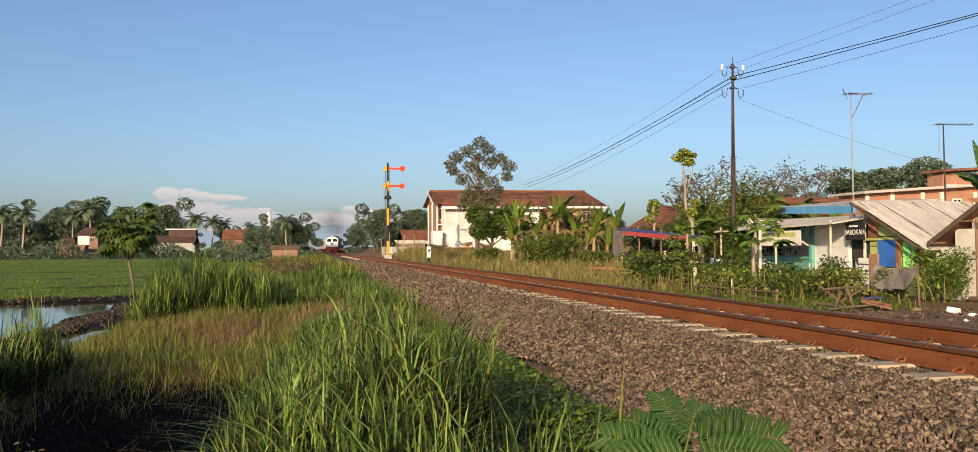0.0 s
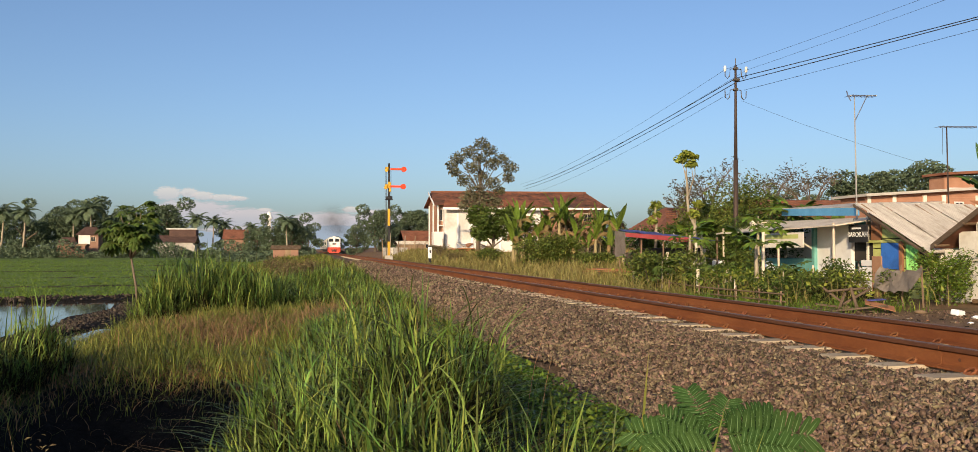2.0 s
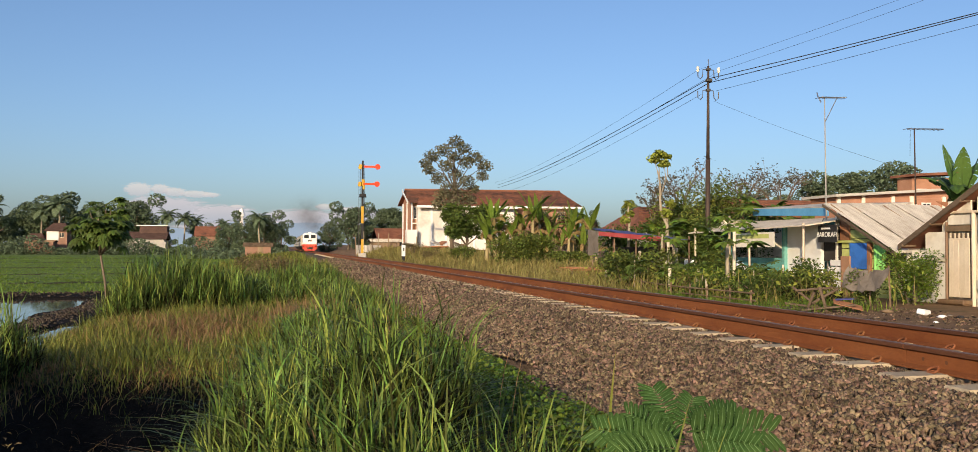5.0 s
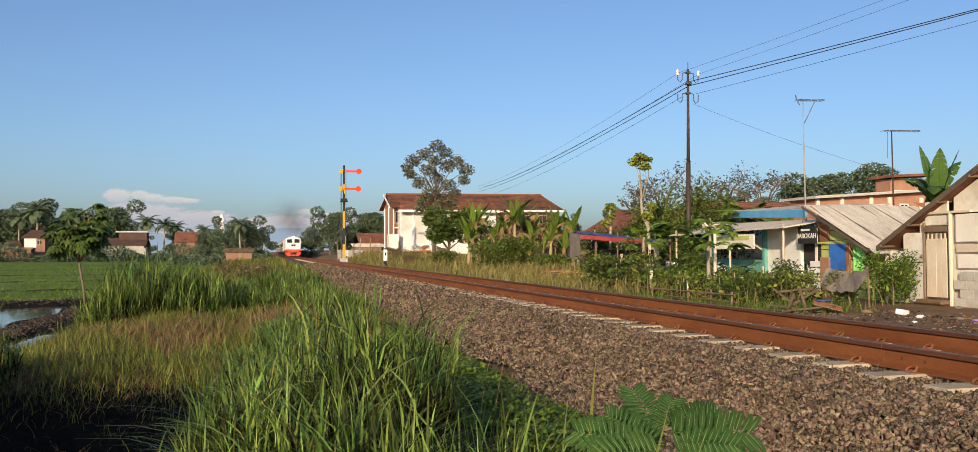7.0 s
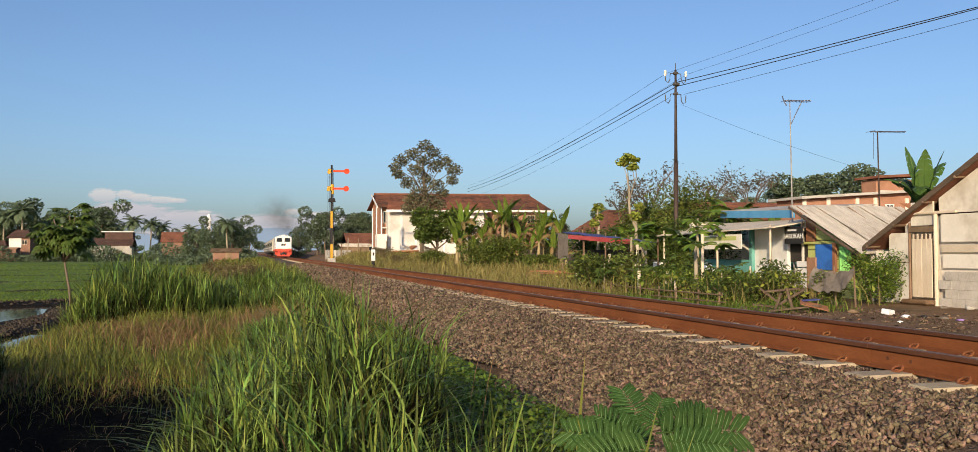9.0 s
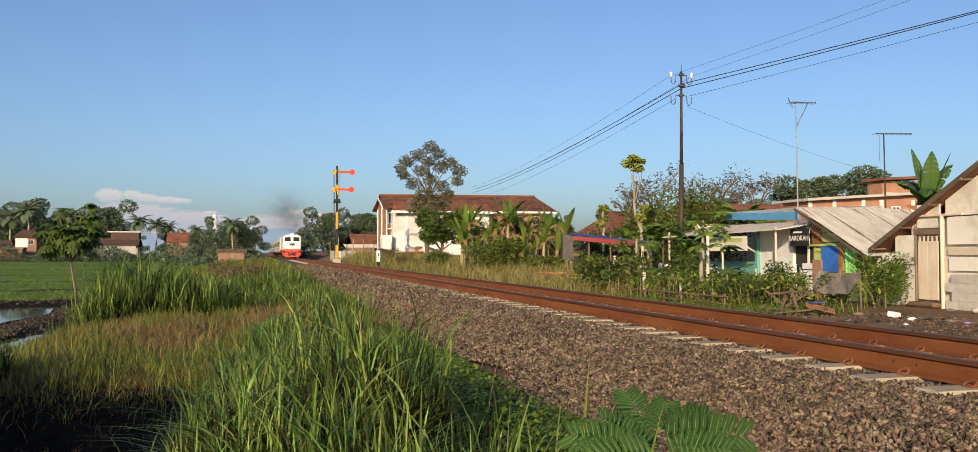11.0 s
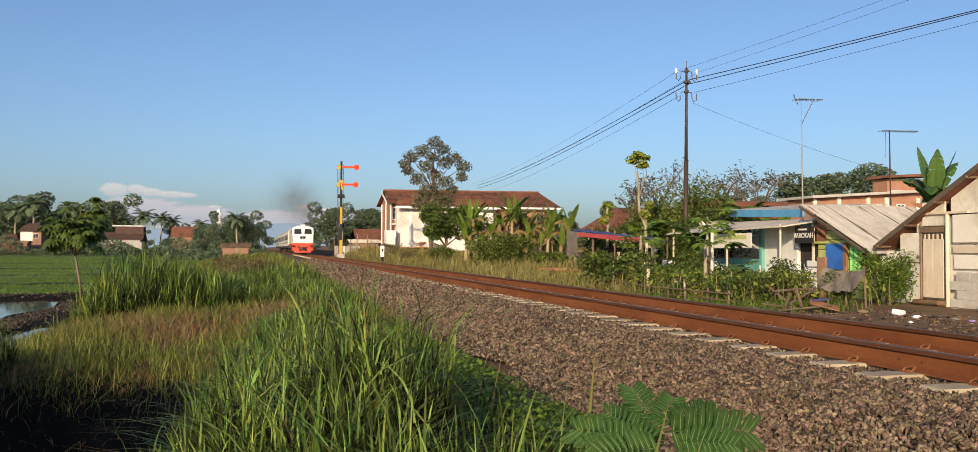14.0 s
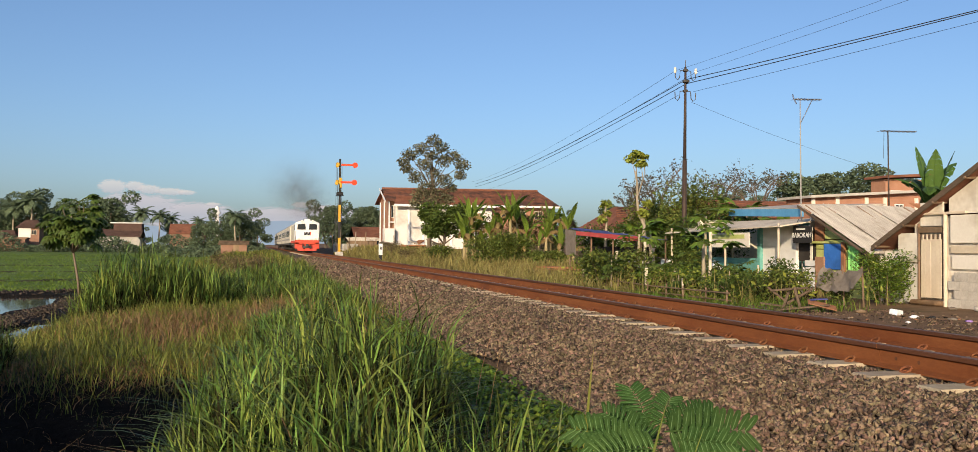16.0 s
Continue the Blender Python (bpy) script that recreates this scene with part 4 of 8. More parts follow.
grass_thing("far_verge_grass", feet(x, y), rng.uniform(0.3, 0.95, n) * (0.75 + 0.35 * np.sin(y * 0.33 + x)), 0.016 + 0.0010 * y, rng.uniform(0.2, 0.9, n), M["short"], "tall weeds on the verge towards the curve", 3)
# dead weeds at the edge of the hollow
clumps("dead_weeds", [(-1.35, 4.5, 0.30, 0.80, 150, 0.008, 0.9, 1.0), (-1.05, 3.85, 0.26, 0.82, 150, 0.0045, 0.6, 1.0), (-1.75, 6.2, 0.4, 0.5, 90, 0.008, 0.9, 1.0)], M["dryg"], "dead brown weeds at the edge of the hollow")
clumps("sparse_blades", [(-1.3, 6.6, 0.8, 0.85, 26, 0.009, 0.9, 2.0), (-0.5, 4.4, 0.3, 0.6, 110, 0.011, 0.9, 1.2), (-0.35, 3.9, 0.3, 0.7, 70, 0.012, 0.8, 1.2)], M["blade"], "sparse grass blades in the shaded hollow")
# seed stalks that stand above the grass
n = 46
x, y = rng.uniform(0.35, 1.35, n), rng.uniform(4.4, 9.5, n)
grass_thing("grass_stalks", feet(x, y), rng.uniform(0.7, 1.15, n), np.full(n, 0.006), rng.uniform(0.05, 0.5, n), M["dryg"], "thin dry grass stalks", 5)
xy = np.array([(0.865, 2.40), (0.80, 1.96), (0.83, 1.90), (0.80, 3.0), (0.62, 2.8), (0.93, 1.85)])
n = len(xy)
grass_thing("broad_blades", feet(xy[:, 0], xy[:, 1]), np.array([0.99, 0.95, 0.90, 0.85, 0.8, 0.84]), np.full(n, 0.017), np.array([0.05, 0.13, 0.17, 0.15, 0.2, 0.30]), M["short"], "single broad yellow-green grass blades", 7, lean=np.array([-0.2, -0.25, -0.2, -0.3, 2.6, -0.3]), twist=0.15)
# rice plants in rows, left out on the earth banks
def bund_gap(x, y):
    ok = np.ones(len(x), bool)
    for yk in BUNDS:
        ok &= np.abs(y - yk - 0.12 * (x + 8.5)) > 0.5 + yk * 0.006
    return ok


n = 66000
y = 33 + 120 * rng.uniform(0, 1, n) ** 2.1
y = np.round(y / 0.32) * 0.32 + rng.normal(0, 0.07, n)
x = -3.2 - (0.62 * y + 6) * rng.uniform(0, 1, n)
keep = (y > 33.6 + 0.3 * (x + 8.5)) & bund_gap(x, y)
x, y = x[keep], y[keep]
v, f = blade_arrays(feet(x, y), rng.uniform(0.07, 0.15, len(x)), 0.012 + 0.0011 * y, rng.uniform(0.3, 1.0, len(x)), 2)
M["rblade"] = mat("rice_blade", (0.095, 0.160, 0.024), (0.140, 0.205, 0.035), 0.25, 0.6, 0.0, 3, island=0.22, trans=0.3)
tagged(new("rice_plants", tri_mesh("rice_plants", v, f, M["rblade"])), "young green rice plants in rows", "rice crop", kind="stuff")
# dry grass beyond the track
n = 15000
x, y = 7.9 + 9 * rng.uniform(0, 1, n) ** 1.3, 22 + 75 * rng.uniform(0, 1, n) ** 1.1
M["strawg"] = mat("straw_grass", (0.20, 0.18, 0.055), (0.30, 0.25, 0.09), 0.5, 0.75, 0.0, 6, island=0.35, trans=0.3, c3=(0.12, 0.16, 0.035))
grass_thing("far_bank_grass", feet(x, y), rng.uniform(0.25, 0.85, n), 0.015 + 0.0009 * y, rng.uniform(0.2, 0.9, n), M["strawg"], "straw-coloured grass on the bank beyond the track", 3)
n = 7000
x, y = 8.0 + 4.5 * rng.uniform(0, 1, n), 16.5 + 14 * rng.uniform(0, 1, n)
grass_thing("low_weeds", feet(x, y), rng.uniform(0.10, 0.42, n), np.full(n, 0.022), rng.uniform(0.3, 1.1, n), M["weed"], "low green weeds beside the track", 3)


def leaf_arrays(P, size, up=0.3, aspect=0.45, fold=0.15):
    """Pointed folded leaves round the points P."""
    n = len(P)
    a = rng.normal(size=(n, 3))
    a[:, 2] *= 0.6
    a /= np.linalg.norm(a, axis=1)[:, None]
    nn = rng.normal(size=(n, 3)) + np.array([0, 0, up * 3])
    b = np.cross(nn, a)
    b /= np.linalg.norm(b, axis=1)[:, None] + 1e-9
    c = np.cross(a, b)
    s = size[:, None] if hasattr(size, "__len__") else size
    v = np.stack([P - a * s * 0.5, P + b * s * aspect * 0.5 + c * s * fold, P + a * s * 0.5, P - b * s * aspect * 0.5 + c * s * fold], 1)
    f = np.array([(0, 1, 2), (0, 2, 3)])[None] + 4 * np.arange(n)[:, None, None]
    return v.reshape(-1, 3), f.reshape(-1, 3)


def ball(c, r, n, hollow=0.35):
    d = rng.normal(size=(n, 3))
    d /= np.linalg.norm(d, axis=1)[:, None]
    q = (hollow + (1 - hollow) * rng.uniform(0, 1, n)) ** 0.6
    return np.asarray(c) + d * q[:, None] * np.asarray(r)


# creeping broad-leaved weeds at the ballast's foot
P = []
for cx, cy, rx, ry, n in ((1.62, 8.8, 0.62, 2.1, 9500), (1.45, 6.2, 0.45, 1.3, 3600), (1.75, 4.6, 0.40, 0.75, 2200), (1.35, 3.4, 0.35, 0.6, 1200), (1.98, 5.3, 0.36, 1.0, 2600), (1.85, 3.7, 0.40, 0.9, 2000), (2.2, 5.7, 0.12, 0.2, 120), (1.6, 12.5, 0.6, 2.2, 1500)):
    x, y = cx + rng.normal(0, rx * 0.5, n), cy + rng.normal(0, ry * 0.5, n)
    P.append(np.stack([x, y, height(x, y) + rng.uniform(0.0, 0.30, n) * np.clip(2.4 - x, 0.15, 1.2)], -1))
P = np.concatenate(P)
v, f = leaf_arrays(P, rng.uniform(0.022, 0.05, len(P)), 0.9, 0.75, 0.06)
tagged(new("creeping_weeds", tri_mesh("creeping_weeds", v, f, M["weed"])), "low clover-like weeds spreading over the ballast's edge", "weeds", kind="stuff")


def tree(name, label, category, h, r, blobs, leafmat, barkmat=None, per=260, size=0.35, lean=0.0, group="", hollow=0.35, aspect=0.45, forks=True, seed=1):
    """A tapered wobbling trunk, limbs to each clump of leaves, and the crown. blobs: x, y, z, radius."""
    rs = random.Random(seed)
    t = thing(name, label, category, group=group)
    top = Vector((lean * h, 0, h))
    pts, rad = [], []
    for k in range(9):
        s = k / 8
        pts.append((top.x * s + rs.uniform(-1, 1) * 0.02 * h * (0 < k < 8), rs.uniform(-1, 1) * 0.02 * h * (0 < k < 8), top.z * s - 0.15 * (k == 0)))
        rad.append(r * (1.25 if k == 0 else 1 - 0.7 * s))
    part("trunk", MB().tube(pts, rad, 8), barkmat or M["bark"], t, round_=True)
    if forks:
        for (bx_, by_, bz, br) in blobs:
            k = max(2, min(7, int(8 * max(0.25, min(0.95, (bz - br * 0.9) / h * 0.8)))))
            a, e = Vector(pts[k]), Vector((bx_, by_, bz))
            mid = a.lerp(e, 0.5) + Vector((rs.uniform(-0.1, 0.1), rs.uniform(-0.1, 0.1), 0.08)) * (e - a).length
            part("limb", MB().tube([a, mid, e], [rad[k] * 0.6, rad[k] * 0.4, rad[k] * 0.12], 6), barkmat or M["bark"], t, round_=True)
    P = np.concatenate([ball((bx_, by_, bz), (br, br, br * 0.75), int(per * (br ** 1.6 + 0.15)), hollow) for bx_, by_, bz, br in blobs])
    v, f = leaf_arrays(P, size * rng.uniform(0.6, 1.3, len(P)), 0.4, aspect)
    part("crown", tri_mesh("crown", v, f, leafmat), None, t)
    return t


def place(t, x, y, turn=0.0, s=1.0, z=None):
    t.matrix_basis = pose(x, y, ground_z(x, y) if z is None else z, 0, 0, turn)
    t.scale = (s, s, s)
    return t


def palmate_leaf(L, n=7, width=0.22, droop=0.35, mat_="weed"):
    """A long-stalked leaf with finger-like leaflets; the stalk starts at 0 and runs along +x."""
    b = MB()
    b.tube([(0, 0, 0), (L * 0.5, 0, L * 0.14), (L, 0, L * 0.12)], [0.012, 0.010, 0.007], 4)
    for k in range(n):
        a = (k - (n - 1) / 2) * (4.2 / n)
        q = L * (0.72 - 0.10 * abs(a))
        ca, sa = math.cos(a), math.sin(a)
        o = Vector((L, 0, L * 0.12))
        d, w = Vector((ca, sa, 0)), Vector((-sa, ca, 0))
        p = [o, o + d * q * 0.4 + w * q * width - Vector((0, 0, q * droop * 0.15)), o + d * q * 0.8 + w * q * width * 0.7 - Vector((0, 0, q * droop * 0.6)), o + d * q - Vector((0, 0, q * droop)),
             o + d * q * 0.8 - w * q * width * 0.7 - Vector((0, 0, q * droop * 0.6)), o + d * q * 0.4 - w * q * width - Vector((0, 0, q * droop * 0.15)), o + d * q * 0.45 + Vector((0, 0, q * 0.03)), o + d * q * 0.8 - Vector((0, 0, q * droop * 0.5))]
        b.add(p, [(0, 1, 6), (0, 6, 5), (1, 2, 7, 6), (6, 7, 4, 5), (2, 3, 7), (7, 3, 4)])
    return b.mesh("leaf", M[mat_])


def palmate_plant(name, label, category, h, r, leafme, count, z0, lean=0.0, barkmat=None, seed=1, group="", up=35, branches=()):
    rs = random.Random(seed)
    t = thing(name, label, category, group=group)
    part("stem", MB().tube([(0, 0, -0.1), (lean * h * 0.3, 0.02, h * 0.4), (lean * h, 0, h)], [r * 1.2, r, r * 0.6], 7), barkmat or M["barkp"], t, round_=True)
    ends = [Vector((lean * h, 0, h))]
    for bx_, by_, bz in branches:
        part("branch", MB().tube([(lean * h * z0, 0, h * z0), (bx_ * 0.6, by_ * 0.6, (h * z0 + bz) / 2), (bx_, by_, bz)], [r * 0.6, r * 0.5, r * 0.3], 6), barkmat or M["barkp"], t, round_=True)
        ends.append(Vector((bx_, by_, bz)))
    for k in range(count):
        lf = part("leaf", leafme, None, t)
        e = ends[k % len(ends)]
        s = rs.uniform(0, 1) if not branches else rs.uniform(0.55, 1.0)
        base = e.lerp(Vector((lean * h * z0, 0, h * z0)), (1 - s) * 0.9)
        lf.location = base
        lf.rotation_euler = (rs.uniform(-0.3, 0.3), -radians(rs.uniform(-34 if branches else -30, up)), rs.uniform(0, 2 * math.pi))
        k2 = rs.uniform(0.7, 1.15)
        lf.scale = (k2, k2, k2)
    return t


def banana_leaf(L, w, droop, dry=False, seed=0, m="banana"):
    """A long arching leaf with a midrib and torn edges, from 0 along +x and up."""
    rs = random.Random(seed)
    b = MB()
    n = 12
    mid = []
    for k in range(n + 1):
        s = k / n
        a = radians(78 - droop * s ** 1.5)
        mid.append((mid[-1] + Vector((math.cos(a), 0, math.sin(a))) * L / n) if mid else Vector((0, 0, 0)))
    b.tube(mid, [0.045 * (1 - 0.85 * k / n) for k in range(n + 1)], 5)
    for side in (-1, 1):
        for k in range(2, n):
            s0, s1 = k / n, (k + 1) / n
            f0, f1 = w * math.sin(math.pi * min(1, (s0 - 0.1) / 0.9)) ** 0.6, w * math.sin(math.pi * min(0.995, (s1 - 0.1) / 0.9)) ** 0.6
            tear = rs.uniform(0.0, 0.22) if rs.random() < 0.5 else 0.0
            sag = rs.uniform(0.0, 0.35) + (0.8 if dry else 0.0)
            m0, m1 = mid[k], mid[k + 1]
            d = (m1 - m0) * tear
            vs = [m0, m1, m1 + Vector((0, side * f1 * 0.55, f1 * 0.12)) - d * 0.4, m0 + Vector((0, side * f0 * 0.55, f0 * 0.12)) + d * 0.4,
                  m1 + Vector((0, side * f1, -f1 * sag)) - d, m0 + Vector((0, side * f0, -f0 * sag)) + d]
            b.add(vs, [(0, 1, 2, 3), (3, 2, 4, 5)])
    return b.mesh("leaf", M["bananad" if dry else m])


BL = [banana_leaf(2.0, 0.20, dr, seed=i) for i, dr in enumerate((14, 34, 62, 98))]
BD = [banana_leaf(1.7, 0.17, dr, True, seed=9 + i) for i, dr in enumerate((150, 175))]


M["bananab"] = mat("deep_banana_leaf", (0.045, 0.095, 0.020), (0.085, 0.145, 0.032), 1.5, 0.4, 0.1, 18, vary=0.3, trans=0.2)
BW = [banana_leaf(2.2, 0.30, dr, seed=20 + i, m="bananab") for i, dr in enumerate((12, 60, 85, 115))]


def banana(x, y, h, seed, s=1.0, leaves=8, dry=3, z=None, label="green banana plant with broad torn leaves", kind_=None):
    rs = random.Random(seed)
    t = thing("banana_plant", label, "banana plant", group="banana plants")
    part("stem", MB().tube([(0, 0, -0.1), (0.03, 0.02, h * 0.5), (0.0, 0.0, h)], [0.15, 0.12, 0.07], 8), M["stem"], t, round_=True)
    for k in range(leaves):
        lf = part("leaf", (kind_ or BL)[min(3, int(k * 4 / leaves))], None, t)
        lf.location = (0, 0, h - 0.1 - 0.03 * k)
        lf.rotation_euler = (0, rs.uniform(-0.1, 0.15), k * 2.4 + rs.uniform(-0.4, 0.4))
        q = rs.uniform(0.8, 1.1)
        lf.scale = (q, q, q)
    for k in range(dry):
        lf = part("dry_leaf", BD[k % 2], None, t, "brown hanging dead leaf")
        lf.location = (0, 0, h - 0.2)
        lf.rotation_euler = (0, 0, rs.uniform(0, 6.28))
    return place(t, x, y, rs.uniform(0, 360), s, z)


def palm_build():
    t = thing("coconut_palm", "tall coconut palm with drooping fronds", "palm tree", group="coconut palms")
    part("trunk", MB().tube([(0, 0, -0.2), (0.5, 0, 3), (0.7, 0.1, 6), (0.5, 0.1, 8.6)], [0.26, 0.18, 0.15, 0.13], 8), M["barkp"], t, round_=True)
    for k in range(17):
        b = MB()
        e = radians(60 - k * 6.0)
        L, mid = 3.3, [Vector((0, 0, 0))]
        for q in range(9):
            a = e - 1.5 * (q / 9) ** 1.4
            mid.append(mid[-1] + Vector((math.cos(a), 0, math.sin(a))) * L / 9)
        b.tube(mid, [0.035] * 5 + [0.02] * 5, 4)
        for q in range(1, 10):
            for sd in (-1, 1):
                w = 0.75 * math.sin(math.pi * min(1, q / 10 + 0.12))
                for o in (0.0, 0.5):
                    p = mid[q - 1].lerp(mid[q], o)
                    d = (mid[q] - mid[q - 1])
                    b.add([p, p + d * 0.45, p + d * 0.7 + Vector((0.1, sd * w, -w * 0.45)), p + d * 0.25 + Vector((0.05, sd * w * 0.8, -w * 0.3))], [(0, 1, 2, 3)])
        lf = part("frond", b, M["far"], t)
        lf.location, lf.rotation_euler = (0.5, 0.1, 8.6), (0, 0, k * 2.399)
    return t


# the young tree by the pond
LEAF_S = palmate_leaf(0.28, 7, 0.24, 0.6, "leafd")
sap = palmate_plant("young_tree", "young tree with large finger-like green leaves beside the pond", "tree", 1.95, 0.026, LEAF_S, 140, 0.70, lean=-0.14, seed=4, up=25,
                    branches=((-0.46, 0.1, 1.88), (0.10, 0.2, 2.12), (-0.34, -0.3, 2.24), (0.04, -0.4, 1.92), (-0.15, 0.3, 2.40), (0.12, -0.1, 1.80), (-0.25, -0.35, 1.76), (-0.02, 0.1, 2.30)), barkmat=M["bark"])
place(sap, -3.38, 19.7)


# ---------------------------------------------------------------- trees and plants, far to near
rs = random.Random(5)
far_kinds = []
for k in range(4):
    blobs = [(rs.uniform(-2.6, 2.6), rs.uniform(-2, 2), (0.9 + 7.4 * rs.random() ** 0.8), rs.uniform(1.0, 1.9)) for _ in range(14)]
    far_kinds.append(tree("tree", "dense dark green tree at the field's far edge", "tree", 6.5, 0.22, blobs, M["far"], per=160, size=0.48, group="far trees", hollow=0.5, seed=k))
used = set()


def far_tree(k, x, y, s, turn):
    if k in used:
        t = copy_thing(far_kinds[k], pose(0, 0, 0))
    else:
        t = far_kinds[k]
        used.add(k)
    return place(t, x, y, turn, s)


# the belt of trees beyond the rice field
for x in range(-112, 1, 4):
    y = 222 + rs.uniform(-8, 10)
    k = rs.randrange(4)
    tall = 1.25 if x < -40 else (0.75 if -32 < x < -15 else 0.95)
    far_tree(k, x + rs.uniform(-1.5, 1.5), y, tall * rs.uniform(0.8, 1.1), rs.uniform(0, 360))
for x, y, s in ((-61, 215, 1.45), (-53, 218, 1.35), (-47, 214, 1.5), (-31, 212, 1.45), (-33, 220, 1.2), (-6.5, 175, 0.95), (-3.0, 172, 0.90), (-9.5, 178, 0.85), (-1.0, 176, 0.7), (10.8, 150, 0.85), (13.5, 152, 0.75), (17.5, 160, 0.9), (20.5, 158, 0.8), (8.8, 170, 0.6), (24, 165, 0.8), (6.8, 206, 0.42), (9.5, 208, 0.5), (12.5, 206, 0.48), (15.5, 205, 0.55), (18.5, 207, 0.5), (21.5, 204, 0.55)):
    far_tree(rs.randrange(4), x, y, s, rs.uniform(0, 360))
# low scrub along the field's far edge
n = 24000
x, y = rng.uniform(-105, 0, n), rng.uniform(186, 194, n)
P = np.stack([x, y, height(x, y) + rng.uniform(0, 1, n) ** 1.5 * (2.5 + 1.4 * np.sin(x * 0.5) * np.sin(x * 0.13 + 1))], -1)
v, f = leaf_arrays(P, rng.uniform(0.3, 0.65, n), 0.4, 0.6)
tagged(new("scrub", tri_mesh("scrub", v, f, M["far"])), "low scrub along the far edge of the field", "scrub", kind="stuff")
n = 6000
x, y = rng.uniform(-12, 1.0, n), rng.uniform(126, 150, n)
P = np.stack([x, y, height(x, y) + rng.uniform(0, 1, n) ** 1.5 * (0.9 + 0.8 * np.sin(x * 0.9) * np.sin(y * 0.4 + 1))], -1)
v, f = leaf_arrays(P, rng.uniform(0.35, 0.7, n), 0.4, 0.6)
tagged(new("field_edge_bushes", tri_mesh("field_edge_bushes", v, f, M["far"])), "bushes at the field's corner by the track", "bushes", kind="stuff")
palm = palm_build()
spots = [(-57, 199, 1.1), (-44.8, 200, 1.2), (-37.5, 204, 1.1), (-69, 208, 1.0), (-23.4, 205, 0.98), (-20.6, 206, 0.92), (-63, 205, 1.15), (-12.2, 207, 0.78), (-3.3, 168, 0.78), (-47.8, 203, 1.05), (-18.6, 208, 0.85)]
place(palm, *spots[0][:2], 40, spots[0][2])
for i, (x, y, s) in enumerate(spots[1:]):
    place(copy_thing(palm, pose(0, 0, 0)), x, y, i * 77, s)

# the tall airy tree before the white house
rs = random.Random(11)
blobs = [(0.3, 0, 9.6, 0.75), (-0.7, 0.2, 8.9, 0.85), (0.9, -0.2, 9.0, 0.75), (-1.8, 0, 8.3, 0.8), (-2.3, 0.2, 7.7, 0.6), (2.0, 0.1, 8.3, 0.85), (2.8, 0, 7.6, 0.8), (1.2, 0.3, 7.9, 0.8), (-0.6, -0.3, 7.5, 0.75), (0.3, 0.3, 6.8, 0.8), (-1.2, 0, 6.4, 0.75), (2.7, 0.2, 6.7, 0.6), (1.2, -0.2, 6.2, 0.75), (-0.2, 0, 5.5, 1.0), (0.9, 0.2, 5.0, 0.95), (-0.8, 0.3, 4.9, 0.9), (0.2, 0, 4.3, 0.9), (1.6, 0, 4.6, 0.6), (-1.3, 0, 4.2, 0.6), (1.9, 0.2, 5.6, 0.55), (-2.0, 0.1, 7.1, 0.6), (0.1, 0.1, 8.3, 0.6)]
place(tree("tree", "tall airy tree with greyish-green leaves before the white house", "tree", 8.6, 0.17, blobs, M["leafg"], per=330, size=0.25, hollow=0.15, aspect=0.5, seed=3), 14.6, 78, 0, 1.02)
blobs = [(rs.uniform(-1.5, 1.5), rs.uniform(-1, 1), rs.uniform(1.6, 3.3), rs.uniform(0.65, 0.95)) for _ in range(19)]
place(tree("tree", "round dark green tree beside the white wall", "tree", 2.8, 0.12, blobs, M["leafd"], per=420, size=0.26, seed=8), 15.1, 74, 0, 1.12)

# banana grove
for i, (x, y, h, s, up, dead) in enumerate(((14.6, 52, 2.7, 1.0, 6, 2), (17.1, 52, 2.4, 0.95, 4, 4), (12.3, 53, 2.5, 0.95, 5, 4), (12.9, 53.5, 2.2, 0.9, 4, 5), (15.6, 54, 2.6, 0.95, 3, 6), (17.9, 54, 2.2, 0.9, 5, 3), (16.2, 56, 2.7, 0.95, 3, 6), (13.5, 57, 2.8, 0.95, 4, 5),
                                  (11.6, 51, 1.5, 0.9, 5, 3), (16.8, 55.5, 2.4, 0.9, 3, 5), (15.0, 50.6, 0.9, 0.8, 6, 1), (16.2, 51.5, 1.4, 0.8, 4, 4), (12.9, 52.5, 1.0, 0.85, 6, 2), (18.2, 51.0, 0.9, 0.8, 5, 2), (17.2, 50.4, 1.2, 0.8, 3, 4),
                                  (13.2, 51.4, 2.0, 0.85, 5, 5), (14.0, 51.8, 2.3, 0.9, 4, 5), (15.5, 51.4, 2.0, 0.85, 5, 5), (17.8, 50.8, 2.4, 0.9, 5, 5), (16.6, 51.2, 1.9, 0.85, 4, 5), (12.0, 52.4, 1.9, 0.85, 4, 6))):
    banana(x, y, h, 30 + i, s, leaves=up, dry=(dead + 1) // 2)
banana(24.0, 28.2, 1.6, 50, 1.05, leaves=9, dry=2, z=0.75, kind_=BW)
banana(21.0, 33.5, 1.5, 51, 0.9, leaves=5, dry=0)
banana(22.6, 30.6, 1.4, 52, 0.8, leaves=6, dry=1)


